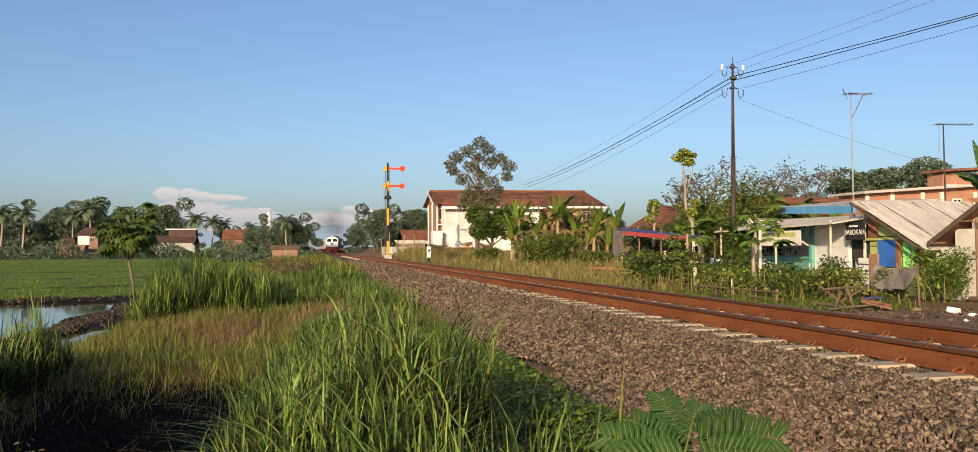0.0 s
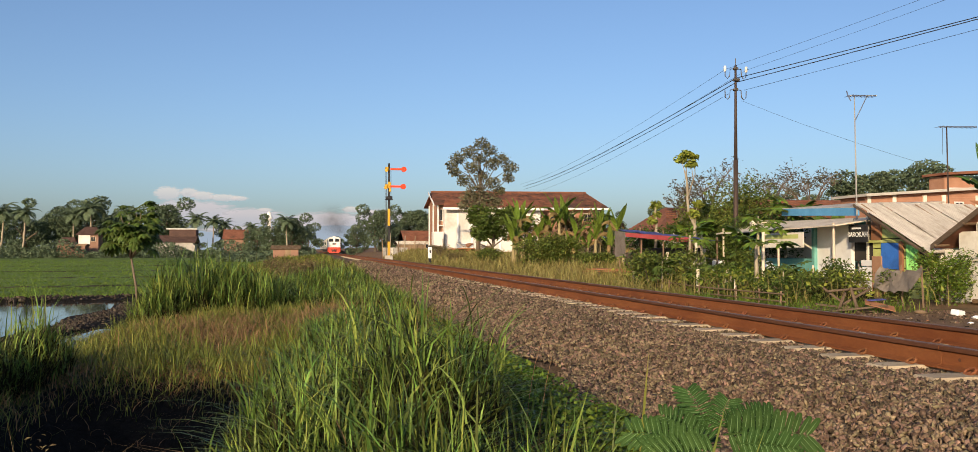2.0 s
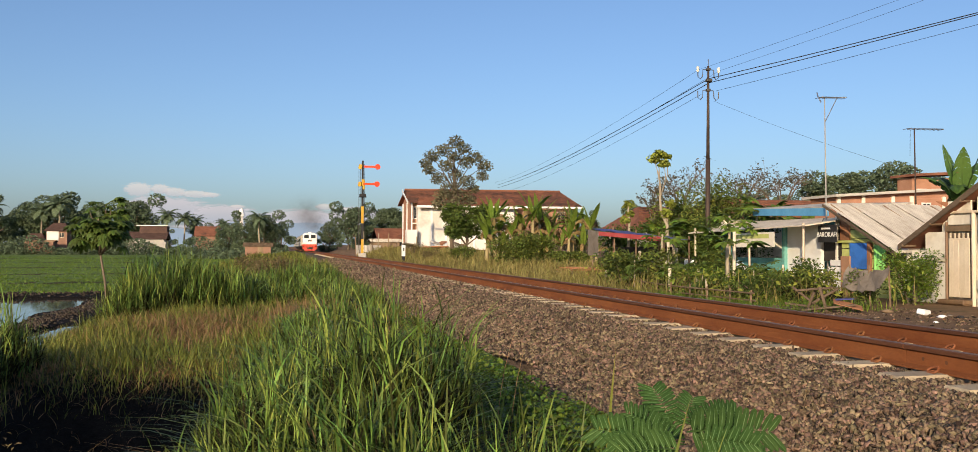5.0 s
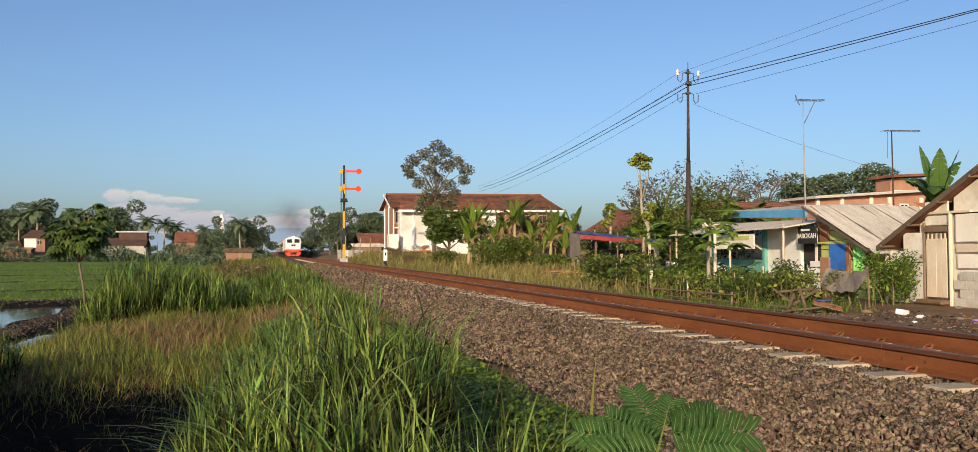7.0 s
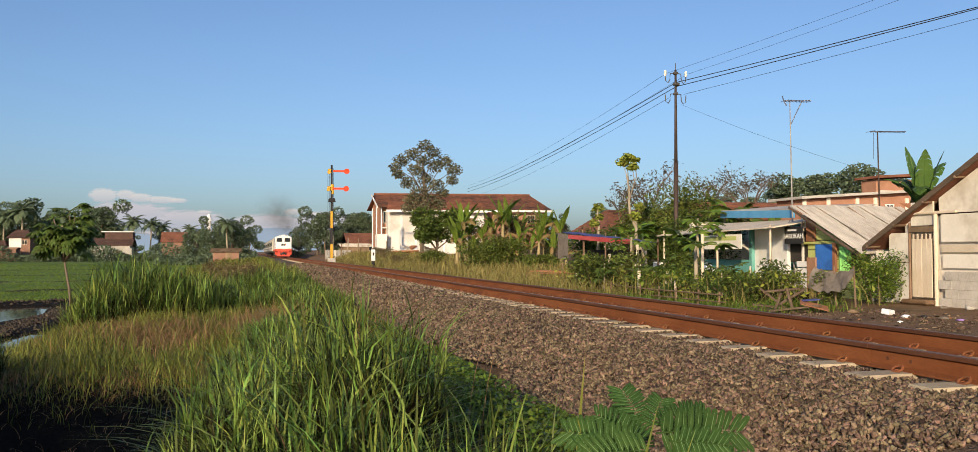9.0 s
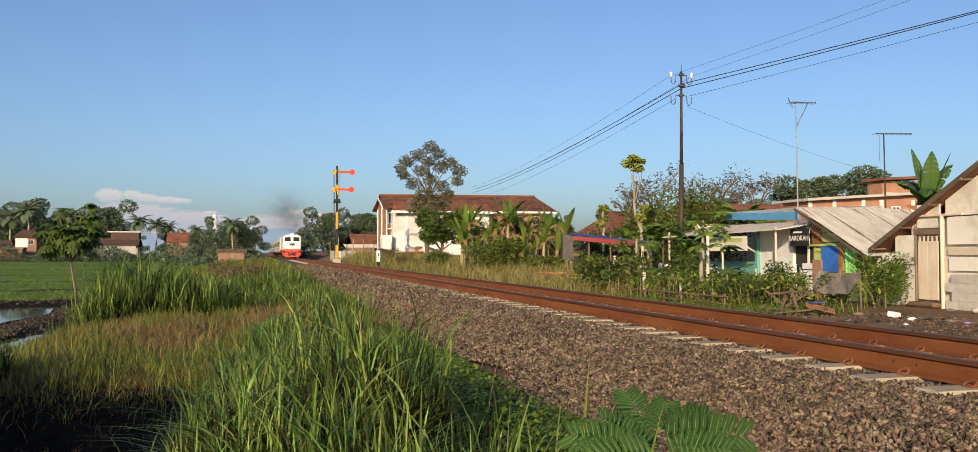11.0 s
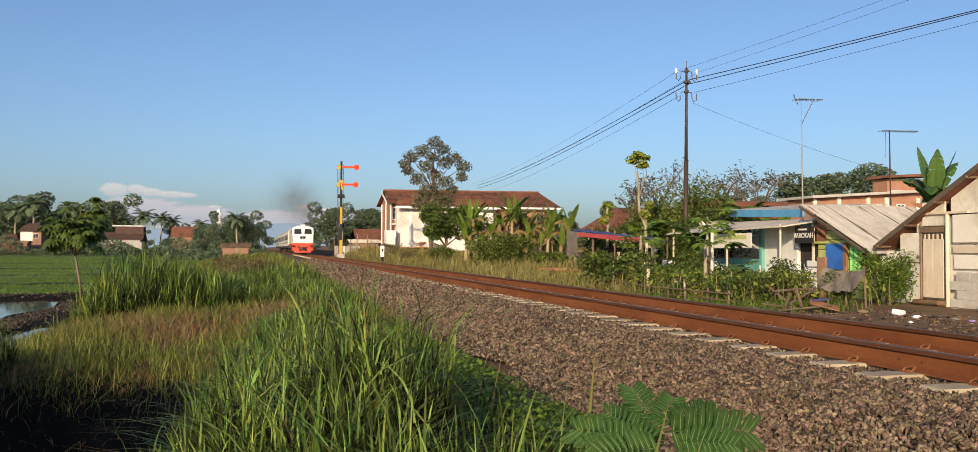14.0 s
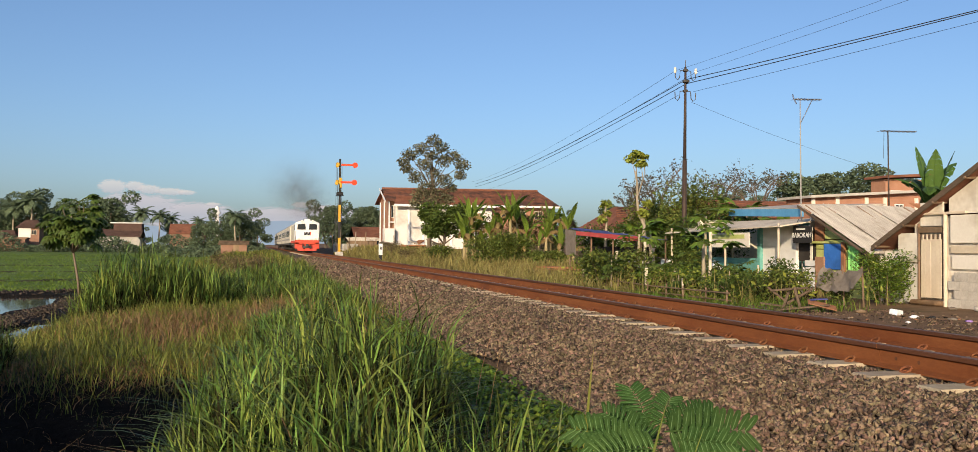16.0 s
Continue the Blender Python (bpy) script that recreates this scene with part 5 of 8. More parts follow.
def bush(x, y, rx, h, n, m, size, label, seed, ry=None, stems=5, category="bush"):
    """Leafy stems from one foot."""
    n, size = int(n * 2.1), size * 0.68
    q = random.Random(seed)
    t = thing("bush", label, category, pose(x, y, ground_z(x, y)))
    pts = []
    for k in range(stems):
        a, r = q.uniform(0, 6.28), q.uniform(0.2, 0.85)
        e = (r * rx * math.cos(a), r * (ry or rx) * math.sin(a), h * q.uniform(0.6, 0.95))
        part("stem", MB().tube([(e[0] * 0.15, e[1] * 0.15, -0.05), (e[0] * 0.6, e[1] * 0.6, e[2] * 0.6), e], [0.022, 0.016, 0.006], 5), M["bark"], t)
        pts.append(ball(e, (rx * 0.45, (ry or rx) * 0.45, h * 0.30), n // (stems + 1), 0.1))
        pts.append(ball((e[0] * 0.9, e[1] * 0.9, e[2] * 0.45), (rx * 0.4, (ry or rx) * 0.4, h * 0.35), n // (2 * stems), 0.1))
    P = np.concatenate(pts)
    P[:, 2] = np.abs(P[:, 2])
    v, f = leaf_arrays(P, size * rng.uniform(0.6, 1.3, len(P)), 0.5, 0.42)
    part("foliage", tri_mesh("foliage", v, f, M[m]), None, t)
    return t


bush(13.5, 50, 1.9, 1.65, 2600, "leaf", 0.24, "wide dark green bush before the banana grove", 1, 1.6, 9)
bush(15.6, 48.5, 1.1, 0.8, 1000, "leaf", 0.24, "green bush beside the banana grove", 2, 1.2, 6)
M["drybush"] = mat("dry_shrub_leaf", (0.12, 0.095, 0.045), (0.21, 0.165, 0.08), 1.0, 0.8, 0.0, 10, island=0.4, trans=0.2)
for x, y, s in ((-0.35, 30, 1.0), (0.25, 33, 0.8), (-1.0, 36, 0.9), (9.6, 60, 0.8), (12.0, 62, 1.0), (10.4, 72, 1.0)):
    bush(x, y, 0.9 * s, 0.95 * s, 520, "drybush", 0.13, "half-withered brown shrub on the grassy verge", int(y), 1.1 * s, 7)
bush(16.3, 54.5, 1.3, 3.1, 900, "drybush", 0.26, "tall withered shrub among the banana plants", 81, 1.0, 8)
bush(13.9, 55, 1.0, 2.7, 500, "drybush", 0.26, "tall withered shrub among the banana plants", 82, 0.9, 7)
bush(17.6, 52.6, 0.9, 1.7, 500, "leaf", 0.22, "green shrub among the banana plants", 83, 0.9, 6)
bush(14.9, 30.5, 1.0, 2.3, 900, "leafd", 0.2, "tall leafy shrub beside the shop", 84, 1.0, 8)
bush(19.6, 38, 1.7, 3.9, 1900, "leaf", 0.26, "tall leafy shrub before the tiled roofs", 85, 1.5, 9)
bush(17.3, 38, 1.3, 3.1, 1200, "leaf", 0.24, "tall leafy shrub before the tiled roofs", 86, 1.2, 8)
bush(11.0, 56, 0.9, 1.0, 600, "leaf", 0.2, "small green bush on the bank", 3)
bush(10.3, 26.2, 1.4, 1.15, 900, "leaf", 0.21, "leafy cassava bush beside the track", 4, 1.6, 8)
bush(11.4, 29.0, 1.2, 1.0, 700, "leafd", 0.17, "leafy bush beside the track", 5, 1.2, 6)
bush(11.3, 23.0, 1.2, 0.72, 600, "weed", 0.15, "low leafy plants beside the track", 6, 1.3, 7)
bush(12.1, 21.4, 1.1, 0.70, 500, "leafd", 0.18, "leafy bush before the shop", 7, 1.0, 7)
bush(12.9, 20.2, 1.0, 0.80, 560, "leaf", 0.17, "leafy bush before the shop", 8, 0.9, 7)
bush(11.2, 19.4, 1.0, 0.70, 560, "leafd", 0.13, "low green plants beside the track", 9, 1.0, 7)
bush(13.2, 20.9, 0.6, 0.9, 300, "leafd", 0.15, "tall leafy bush before the green hut", 10, 0.7, 5)
bush(14.6, 18.75, 0.8, 1.1, 1200, "weed", 0.13, "bright green bush before the wooden hut", 11, 0.9, 9)
bush(13.0, 18.1, 0.55, 0.75, 500, "leaf", 0.12, "small green bush before the hut", 12)
bush(12.3, 24.6, 1.1, 0.75, 500, "leafd", 0.17, "leafy bush before the shop", 13)
bush(13.7, 27.0, 1.0, 1.1, 650, "leaf", 0.17, "leafy bush beside the pole", 14)
bush(16.5, 31.0, 1.6, 2.4, 1700, "leafd", 0.22, "dense shrub behind the pole", 15)
bush(15.0, 36.5, 2.0, 2.0, 1700, "leafd", 0.24, "dense shrub behind the stall", 16)
bush(18.8, 36.0, 2.0, 2.6, 1900, "leaf", 0.26, "tall leafy shrub among the houses", 17)
bush(20.5, 44, 2.6, 2.8, 1900, "leafd", 0.3, "dense shrub among the houses", 18)

# pale stumps that sprout yellow-green tufts
for i, (x, y, h, lean, tufts) in enumerate(((15.0, 33, 4.3, -0.16, ((-0.85, 0, 4.75, 0.26), (-0.42, 0, 4.55, 0.24), (-0.62, 0, 4.95, 0.22), (-0.30, 0, 4.85, 0.18), (-0.35, 0, 2.6, 0.25), (-0.15, 0, 3.0, 0.2))), (14.25, 36, 3.2, 0.02, ((0.05, 0, 3.1, 0.26), (-0.1, 0, 2.4, 0.22), (0.12, 0, 2.7, 0.18))), (15.35, 33.3, 2.4, -0.24, ((-0.5, 0, 2.5, 0.15),)))):
    place(tree("pollarded_tree", "pale lopped trunk sprouting yellow-green leaf tufts", "tree", h, 0.10, tufts, M["leafy"], M["barkp"], per=420, size=0.22, lean=lean, group="lopped trees", hollow=0.1, forks=i == 0, seed=40 + i), x, y)

# papayas
LEAF_P = palmate_leaf(0.62, 7, 0.20, 0.30, "weed")
for i, (x, y, h, n) in enumerate(((14.0, 26.6, 2.35, 9), (12.0, 27.3, 1.75, 11), (16.6, 29.5, 2.6, 15), (18.6, 32.0, 2.6, 13), (20.1, 34, 2.5, 12), (11.4, 21.8, 1.5, 8), (15.9, 35, 2.0, 12))):
    place(palmate_plant("papaya_plant", "papaya plant with a bare pale stem and spreading leaves", "papaya plant", h, 0.06, LEAF_P, n, 0.86, seed=60 + i, group="papaya plants", up=45), x, y, i * 50)


M["leafb"] = mat("dull_dark_leaf", (0.055, 0.055, 0.040), (0.10, 0.095, 0.065), 0.8, 0.7, 0.0, 10, island=0.35, trans=0.1)


# thin bare trees behind the houses
def bare_tree(x, y, h, spread, seed, leaves):
    q = random.Random(seed)
    t = thing("bare_tree", "nearly leafless tree with fine grey twigs", "tree", pose(x, y, ground_z(x, y)), group="bare trees")
    part("trunk", MB().tube([(0, 0, -0.2), (0.1, 0, h * 0.3), (0, 0, h * 0.5)], [0.2, 0.15, 0.12], 7), M["bark"], t, round_=True)
    tips = []
    for k in range(9):
        a = q.uniform(0, 6.28)
        e = Vector((spread * math.cos(a) * q.uniform(0.4, 1), spread * 0.6 * math.sin(a), h * q.uniform(0.62, 0.95)))
        s = Vector((0, 0, h * q.uniform(0.3, 0.5)))
        m_ = s.lerp(e, 0.5) + Vector((0, 0, 0.1 * h))
        b = MB().tube([s, m_, e], [0.06, 0.035, 0.015], 5)
        for j in range(14):
            o = m_.lerp(e, q.uniform(0, 1))
            d = Vector((q.uniform(-1, 1), q.uniform(-0.6, 0.6), q.uniform(0.1, 1.0))).normalized() * h * q.uniform(0.1, 0.2)
            b.tube([o, o + d * 0.5 + Vector((0, 0, 0.08)), o + d], [0.014, 0.011, 0.007], 4)
            tips.append(o + d)
        part("limb", b, M["bark"], t)
    P = np.repeat(np.array([tuple(p) for p in tips]), leaves, 0) + rng.normal(0, 0.11, (len(tips) * leaves, 3))
    v, f = leaf_arrays(P, 0.21 * rng.uniform(0.5, 1.3, len(P)), 0.3, 0.5)
    part("leaves", tri_mesh("leaves", v, f, M["leafb"]), None, t)


bare_tree(27.6, 60, 6.1, 3.3, 1, 4)
bare_tree(32.5, 60, 5.6, 2.8, 2, 4)
bare_tree(33.4, 56, 5.2, 2.8, 3, 4)
bare_tree(24.8, 58, 4.9, 2.2, 4, 4)

# the wooded rise behind the houses
hill_kinds = []
rs = random.Random(77)
for k in range(3):
    blobs = [(rs.uniform(-3.2, 3.2), rs.uniform(-2, 2), rs.uniform(1.2, 6.6), rs.uniform(1.0, 1.9)) for _ in range(13)]
    # these crowns share the leaf colour that has haze put into it
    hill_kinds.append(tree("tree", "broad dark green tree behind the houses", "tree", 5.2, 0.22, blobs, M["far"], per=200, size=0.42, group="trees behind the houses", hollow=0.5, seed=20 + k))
used2 = set()
for i, (x, y, s) in enumerate(((53, 85, 0.84), (57, 86, 0.96), (61.5, 84, 1.10), (66, 82, 0.98), (69, 80, 0.72), (73, 79, 0.65), (49, 88, 0.74), (77, 82, 0.6), (83, 80, 0.6), (46, 92, 0.58), (90, 80, 0.6), (41, 100, 0.55), (36, 104, 0.5), (31, 110, 0.5))):
    k = i % 3
    t = copy_thing(hill_kinds[k], pose(0, 0, 0)) if k in used2 else hill_kinds[k]
    used2.add(k)
    place(t, x, y, i * 67, s)


# ---------------------------------------------------------------- a leaf of many leaflets by the ballast
def feathered_leaf(L, pinnae, pl, pw):
    """A leaf of paired oblong leaflets, each with a pale raised midrib, along +x."""
    b = MB()
    mid = [Vector((L * k / 10, 0, 0.05 * L * math.sin(math.pi * k / 10) - 0.10 * L * (k / 10) ** 2)) for k in range(11)]
    b.tube(mid, [0.003 - 0.0002 * k for k in range(11)], 5, True, 0)
    q3 = random.Random(pinnae)
    for k in range(pinnae):
        s = (k + 0.9) / (pinnae + 0.3)
        i = min(9, int(s * 10))
        p = mid[i].lerp(mid[i + 1], s * 10 - i)
        for sd in (-1, 1):
            q = pl * (0.72 + 0.34 * math.sin(math.pi * (0.15 + 0.62 * s))) * q3.uniform(0.92, 1.06)
            a = radians(78 - 30 * s ** 2 + q3.uniform(-5, 5))
            d = Vector((math.cos(a), sd * math.sin(a), q3.uniform(-0.12, 0.10)))
            w, up = Vector((-math.sin(a) * sd, math.cos(a), 0)) * sd, Vector((0, 0, 1))
            rows = ((0.05, 0.22), (0.22, 0.46), (0.60, 0.50), (0.86, 0.42), (0.96, 0.22))
            vs = []
            for u, hw in rows:
                c = p + d * q * u - up * (0.10 * q * u * u)
                vs += [c + w * pw * hw + up * 0.0022, c, c - w * pw * hw + up * 0.0022]
            vs.append(p + d * q - up * 0.10 * q)
            fs = []
            for r in range(4):
                o = 3 * r
                fs += [(o, o + 1, o + 4, o + 3), (o + 1, o + 2, o + 5, o + 4)]
            fs += [(12, 13, 15), (13, 14, 15)]
            b.add(vs, fs, 0)
            rib = [p + up * 0.0008, p + d * q * 0.5 + up * (0.0012 - 0.025 * q), p + d * q * 0.93 + up * (0.0012 - 0.0865 * q)]
            b.add([rib[0] + w * 0.0009, rib[1] + w * 0.0008, rib[2], rib[1] - w * 0.0008, rib[0] - w * 0.0009], [(0, 1, 3, 4), (1, 2, 3)], 1)
    return b


M["fern"] = mat("fern_leaf", (0.026, 0.064, 0.016), (0.048, 0.098, 0.025), 30, 0.6, 0.15, 90, trans=0.2, vary=0.2, sheen=0.08)
M["fernrib"] = mat("fern_rib", (0.10, 0.19, 0.07), (0.14, 0.23, 0.09), 30, 0.5, 0.0, 90, vary=0.1)
fern = thing("mimosa_shrub", "low shrub with feathery green leaves of paired leaflets", "shrub", pose(0.933, 1.979, 0.385, 0, 0, -14.5))
FL = [feathered_leaf(0.26, 12, 0.080, 0.0200).mesh("feathered_leaf", M["fern"], M["fernrib"]), feathered_leaf(0.21, 10, 0.078, 0.0195).mesh("feathered_leaf", M["fern"], M["fernrib"])]
down = ground_z(0.933, 1.979) - 0.385
part("stem", MB().tube([(0.02, 0.05, down - 0.03), (0.03, 0.03, down * 0.5), (0.0, 0.0, 0.0)], [0.010, 0.008, 0.005], 6), M["bark"], fern)
for k, (dx, dy, dz, az, el, roll, s) in enumerate((
        (0.00, 0.00, 0.035, 2, 2, 55, 1.3), (0.02, -0.03, -0.01, -10, -6, 48, 1.25), (0.01, 0.03, 0.05, 24, 12, 45, 0.85), (0.00, 0.05, 0.04, 62, 34, 20, 0.85), (-0.02, 0.05, 0.03, 108, 38, -15, 0.95),
        (-0.04, 0.03, 0.02, 146, 24, -35, 0.95), (-0.03, 0.00, 0.00, 176, 2, -50, 0.95), (-0.05, -0.04, -0.03, 190, -8, -45, 0.9), (0.00, -0.06, -0.02, -60, -16, 20, 0.8), (-0.04, -0.06, -0.02, -125, -14, -20, 0.8),
        (0.05, 0.02, 0.00, 8, -8, 45, 0.8), (-0.06, 0.05, 0.00, 125, 14, -40, 0.9), (0.04, 0.06, 0.0, 44, 10, 40, 0.9), (-0.02, 0.08, -0.02, 92, 16, 0, 0.9), (-0.08, 0.02, -0.04, 165, -4, -38, 0.9), (0.03, -0.02, 0.02, -6, -2, 58, 1.0), (-0.05, 0.0, 0.01, 160, 8, -52, 1.1), (-0.02, -0.03, 0.0, 186, 0, -56, 1.1), (0.02, 0.03, 0.02, 30, 16, 52, 0.95), (-0.02, 0.03, 0.01, 128, 26, -34, 1.0), (0.0, -0.05, -0.03, -30, -8, 44, 1.0), (0.0, 0.0, -0.04, 200, -6, -50, 1.1))):
    lf = part("feathered_leaf", FL[k % 2], None, fern)
    lf.location, lf.rotation_euler, lf.scale = (dx, dy, dz), (radians(roll), -radians(el), radians(az)), (0.60 * s, 0.60 * s, 0.60 * s)
# unseen bushes beside the path, outside the view, added to shade the hollow
bush(-4.7, 3.6, 1.5, 2.0, 3600, "leafd", 0.27, "unseen dense dark bush beside the path that shades the hollow", 30, 1.2, 9)
bush(-3.9, 1.2, 1.2, 1.75, 2400, "leafd", 0.25, "unseen dense dark bush beside the path that shades the hollow", 31, 1.0, 8)
bush(-3.3, 5.0, 0.95, 1.25, 2400, "leafd", 0.22, "unseen low dense bush that shades the hollow", 32, 0.9, 9)
bush(-4.3, 6.4, 0.9, 1.2, 1900, "leafd", 0.22, "unseen low dense bush that shades the hollow", 33, 0.9, 9)

bush(-1.04, 3.75, 0.28, 0.60, 260, "drybush", 0.034, "withered brown weed at the edge of the hollow", 35, 0.26, 7, "weed")

# near-black stems painting the shade in the gaps, and small palmate plants between the bushes
sward("hedge_thatch", [(11.2, 27.0, 1.3, 2.2, 0.62, 0.4), (11.6, 23.4, 1.3, 2.0, 0.52, 0.4), (12.2, 20.4, 1.3, 1.6, 0.50, 0.4)], 110, M["gapshade"], "near-black stems that stand for the shade under the bushes beside the track", (0.2, 0.5), 0.022, 4, 3, (0.02, 0.7))
LEAF_C = palmate_leaf(0.30, 7, 0.17, 0.35, "leafd")
for i, (x, y, h) in enumerate(((10.2, 25.2, 0.95), (10.9, 24.3, 0.8), (11.9, 22.6, 0.95), (11.5, 20.6, 0.75), (10.6, 27.6, 1.0), (12.8, 22.4, 0.9), (12.4, 25.8, 1.0), (10.8, 22.0, 0.6))):
    place(palmate_plant("cassava_plant", "young cassava plant with finger-like green leaves", "cassava plant", h, 0.022, LEAF_C, 16, 0.45, seed=160 + i, group="cassava plants", up=40), x, y, i * 50)

# dry stalks and tall weeds between the bushes
n = 800
x, y = 10.0 + 4.2 * rng.uniform(0, 1, n), 18 + 12 * rng.uniform(0, 1, n)
grass_thing("dry_weed_stalks", feet(x, y), rng.uniform(0.35, 1.0, n), np.full(n, 0.02), rng.uniform(0.1, 0.8, n), M["strawg"], "dry straw-coloured weed stalks among the bushes", 4)
n = 1300
x, y = 10.0 + 4.0 * rng.uniform(0, 1, n), 18 + 12 * rng.uniform(0, 1, n)
P = np.stack([x, y, height(x, y) + rng.uniform(0.1, 0.75, n)], -1)
v, f = leaf_arrays(P, rng.uniform(0.08, 0.2, n), 0.3, 0.5)
tagged(new("yellow_weeds", tri_mesh("yellow_weeds", v, f, M["leafy"])), "yellow-green weed leaves among the bushes", "weeds", kind="stuff")


# ---------------------------------------------------------------- buildings
def tiled_slope(quad, material, rows=0, lap=0.03):
    """A roof slope of overlapping courses in one sheet. quad: eave left, eave right, ridge right, ridge left."""
    a, b, c, d = [Vector(p) for p in quad]
    rows = rows or max(4, int((d - a).length / 0.30))
    nrm = (b - a).cross(d - a).normalized()
    if nrm.z < 0:
        nrm = -nrm
    cols = max(8, min(40, int((b - a).length / 0.5)))
    vs, fs = [], []
    lines = []
    for k in range(rows):
        lines += [(k / rows, lap), ((k + 1) / rows, 0.0)]
    for s, up in lines:
        for i in range(cols + 1):
            p = a.lerp(b, i / cols).lerp(d.lerp(c, i / cols), s)
            vs.append(p + nrm * (up + 0.012 * math.sin(i * 2.3 + s * 31)))
    n = cols + 1
    for r in range(len(lines) - 1):
        fs += [(r * n + i, r * n + i + 1, (r + 1) * n + i + 1, (r + 1) * n + i) for i in range(cols)]
    m = MB().add(vs, fs)
    o = len(vs)
    m.v += [tuple(p - nrm * 0.08) for p in (a, b, c, d)]
    rim = list(range(n))
    top = [o - n + i for i in range(n)]
    left, right = [r * n for r in range(len(lines))], [r * n + n - 1 for r in range(len(lines))]
    for f in ([o, o + 1] + rim[::-1], [o + 2, o + 3] + top, [o + 3, o] + left, [o + 1, o + 2] + right[::-1], [o + 3, o + 2, o + 1, o]):
        m.f.append(tuple(f))
        m.mi.append(0)
    return m


def corrugated(o, u, v, n_u, pitch=0.076, amp=0.016, thick=0.004):
    """A wavy sheet from o, waves counted along u, running along v."""
    o, u, v = Vector(o), Vector(u), Vector(v)
    nrm = u.cross(v).normalized()
    if nrm.z < 0:
        nrm = -nrm
    steps = max(4, int(u.length / pitch * 4))
    b = MB()
    vs = []
    for q in (0.0, 0.5, 1.0):
        for k in range(steps + 1):
            vs.append(o + u * (k / steps) + v * q + nrm * (amp * math.sin(2 * math.pi * k / 4) + 0.01 * math.sin(q * 3 + k * 0.05)))
    n1 = steps + 1
    fs = [(r * n1 + k, r * n1 + k + 1, (r + 1) * n1 + k + 1, (r + 1) * n1 + k) for r in range(2) for k in range(steps)]
    b.add(vs, fs)
    b.add([p - nrm * thick for p in vs], [f[::-1] for f in fs])
    return b


def window_part(parent, c, w, h, axis, frame_m="woodl", pane_m="glassd", label="dark window in a pale frame"):
    """A window on a wall: axis 'x' faces -x, 'y' faces -y."""
    def s(a, d, z):
        return (d, a, z) if axis == "x" else (a, d, z)
    off = -0.05
    cx, cy, cz = c
    wd = part("window", MB().box(c, s(w, 0.10, h), 0.005), M["dark"], parent, label)
    fr = MB()
    t = 0.06
    for da, dz, sa, sz in ((-w / 2, 0, t, h + t), (w / 2, 0, t, h + t), (0, h / 2, w, t), (0, -h / 2, w, t), (0, 0, t * 0.7, h)):
        p = (cx + off, cy + da, cz + dz) if axis == "x" else (cx + da, cy + off, cz + dz)
        fr.box(p, s(sa, 0.08, sz), 0.008)
    part("window_frame", fr, M[frame_m], wd)
    g = (cx + off * 0.6, cy, cz) if axis == "x" else (cx, cy + off * 0.6, cz)
    part("pane", MB().box(g, s(w - t, 0.06, h - t)), M[pane_m], wd)


# the white two-storey house
M["oldwood"] = mat("old_dark_wood", (0.075, 0.052, 0.036), (0.16, 0.115, 0.08), 2.5, 0.9, 0.5, 30, stretch=(1, 0.3, 1), c3=(0.05, 0.035, 0.025))
M["grime"] = mat("grimy_limewash", (0.42, 0.38, 0.32), (0.60, 0.56, 0.49), 2.2, 0.92, 0.5, 26, c3=(0.26, 0.22, 0.17), vary=0.06)
M["tiles"] = mat("weathered_roof_tile", (0.048, 0.031, 0.027), (0.245, 0.100, 0.060), 0.8, 0.85, 0.3, 3.0, c3=(0.055, 0.040, 0.034))
M["sheetc"] = mat("cream_sheet", (0.56, 0.47, 0.36), (0.72, 0.63, 0.50), 1.6, 0.8, 0.2, 14, c3=(0.36, 0.28, 0.20), stretch=(1, 3, 1))
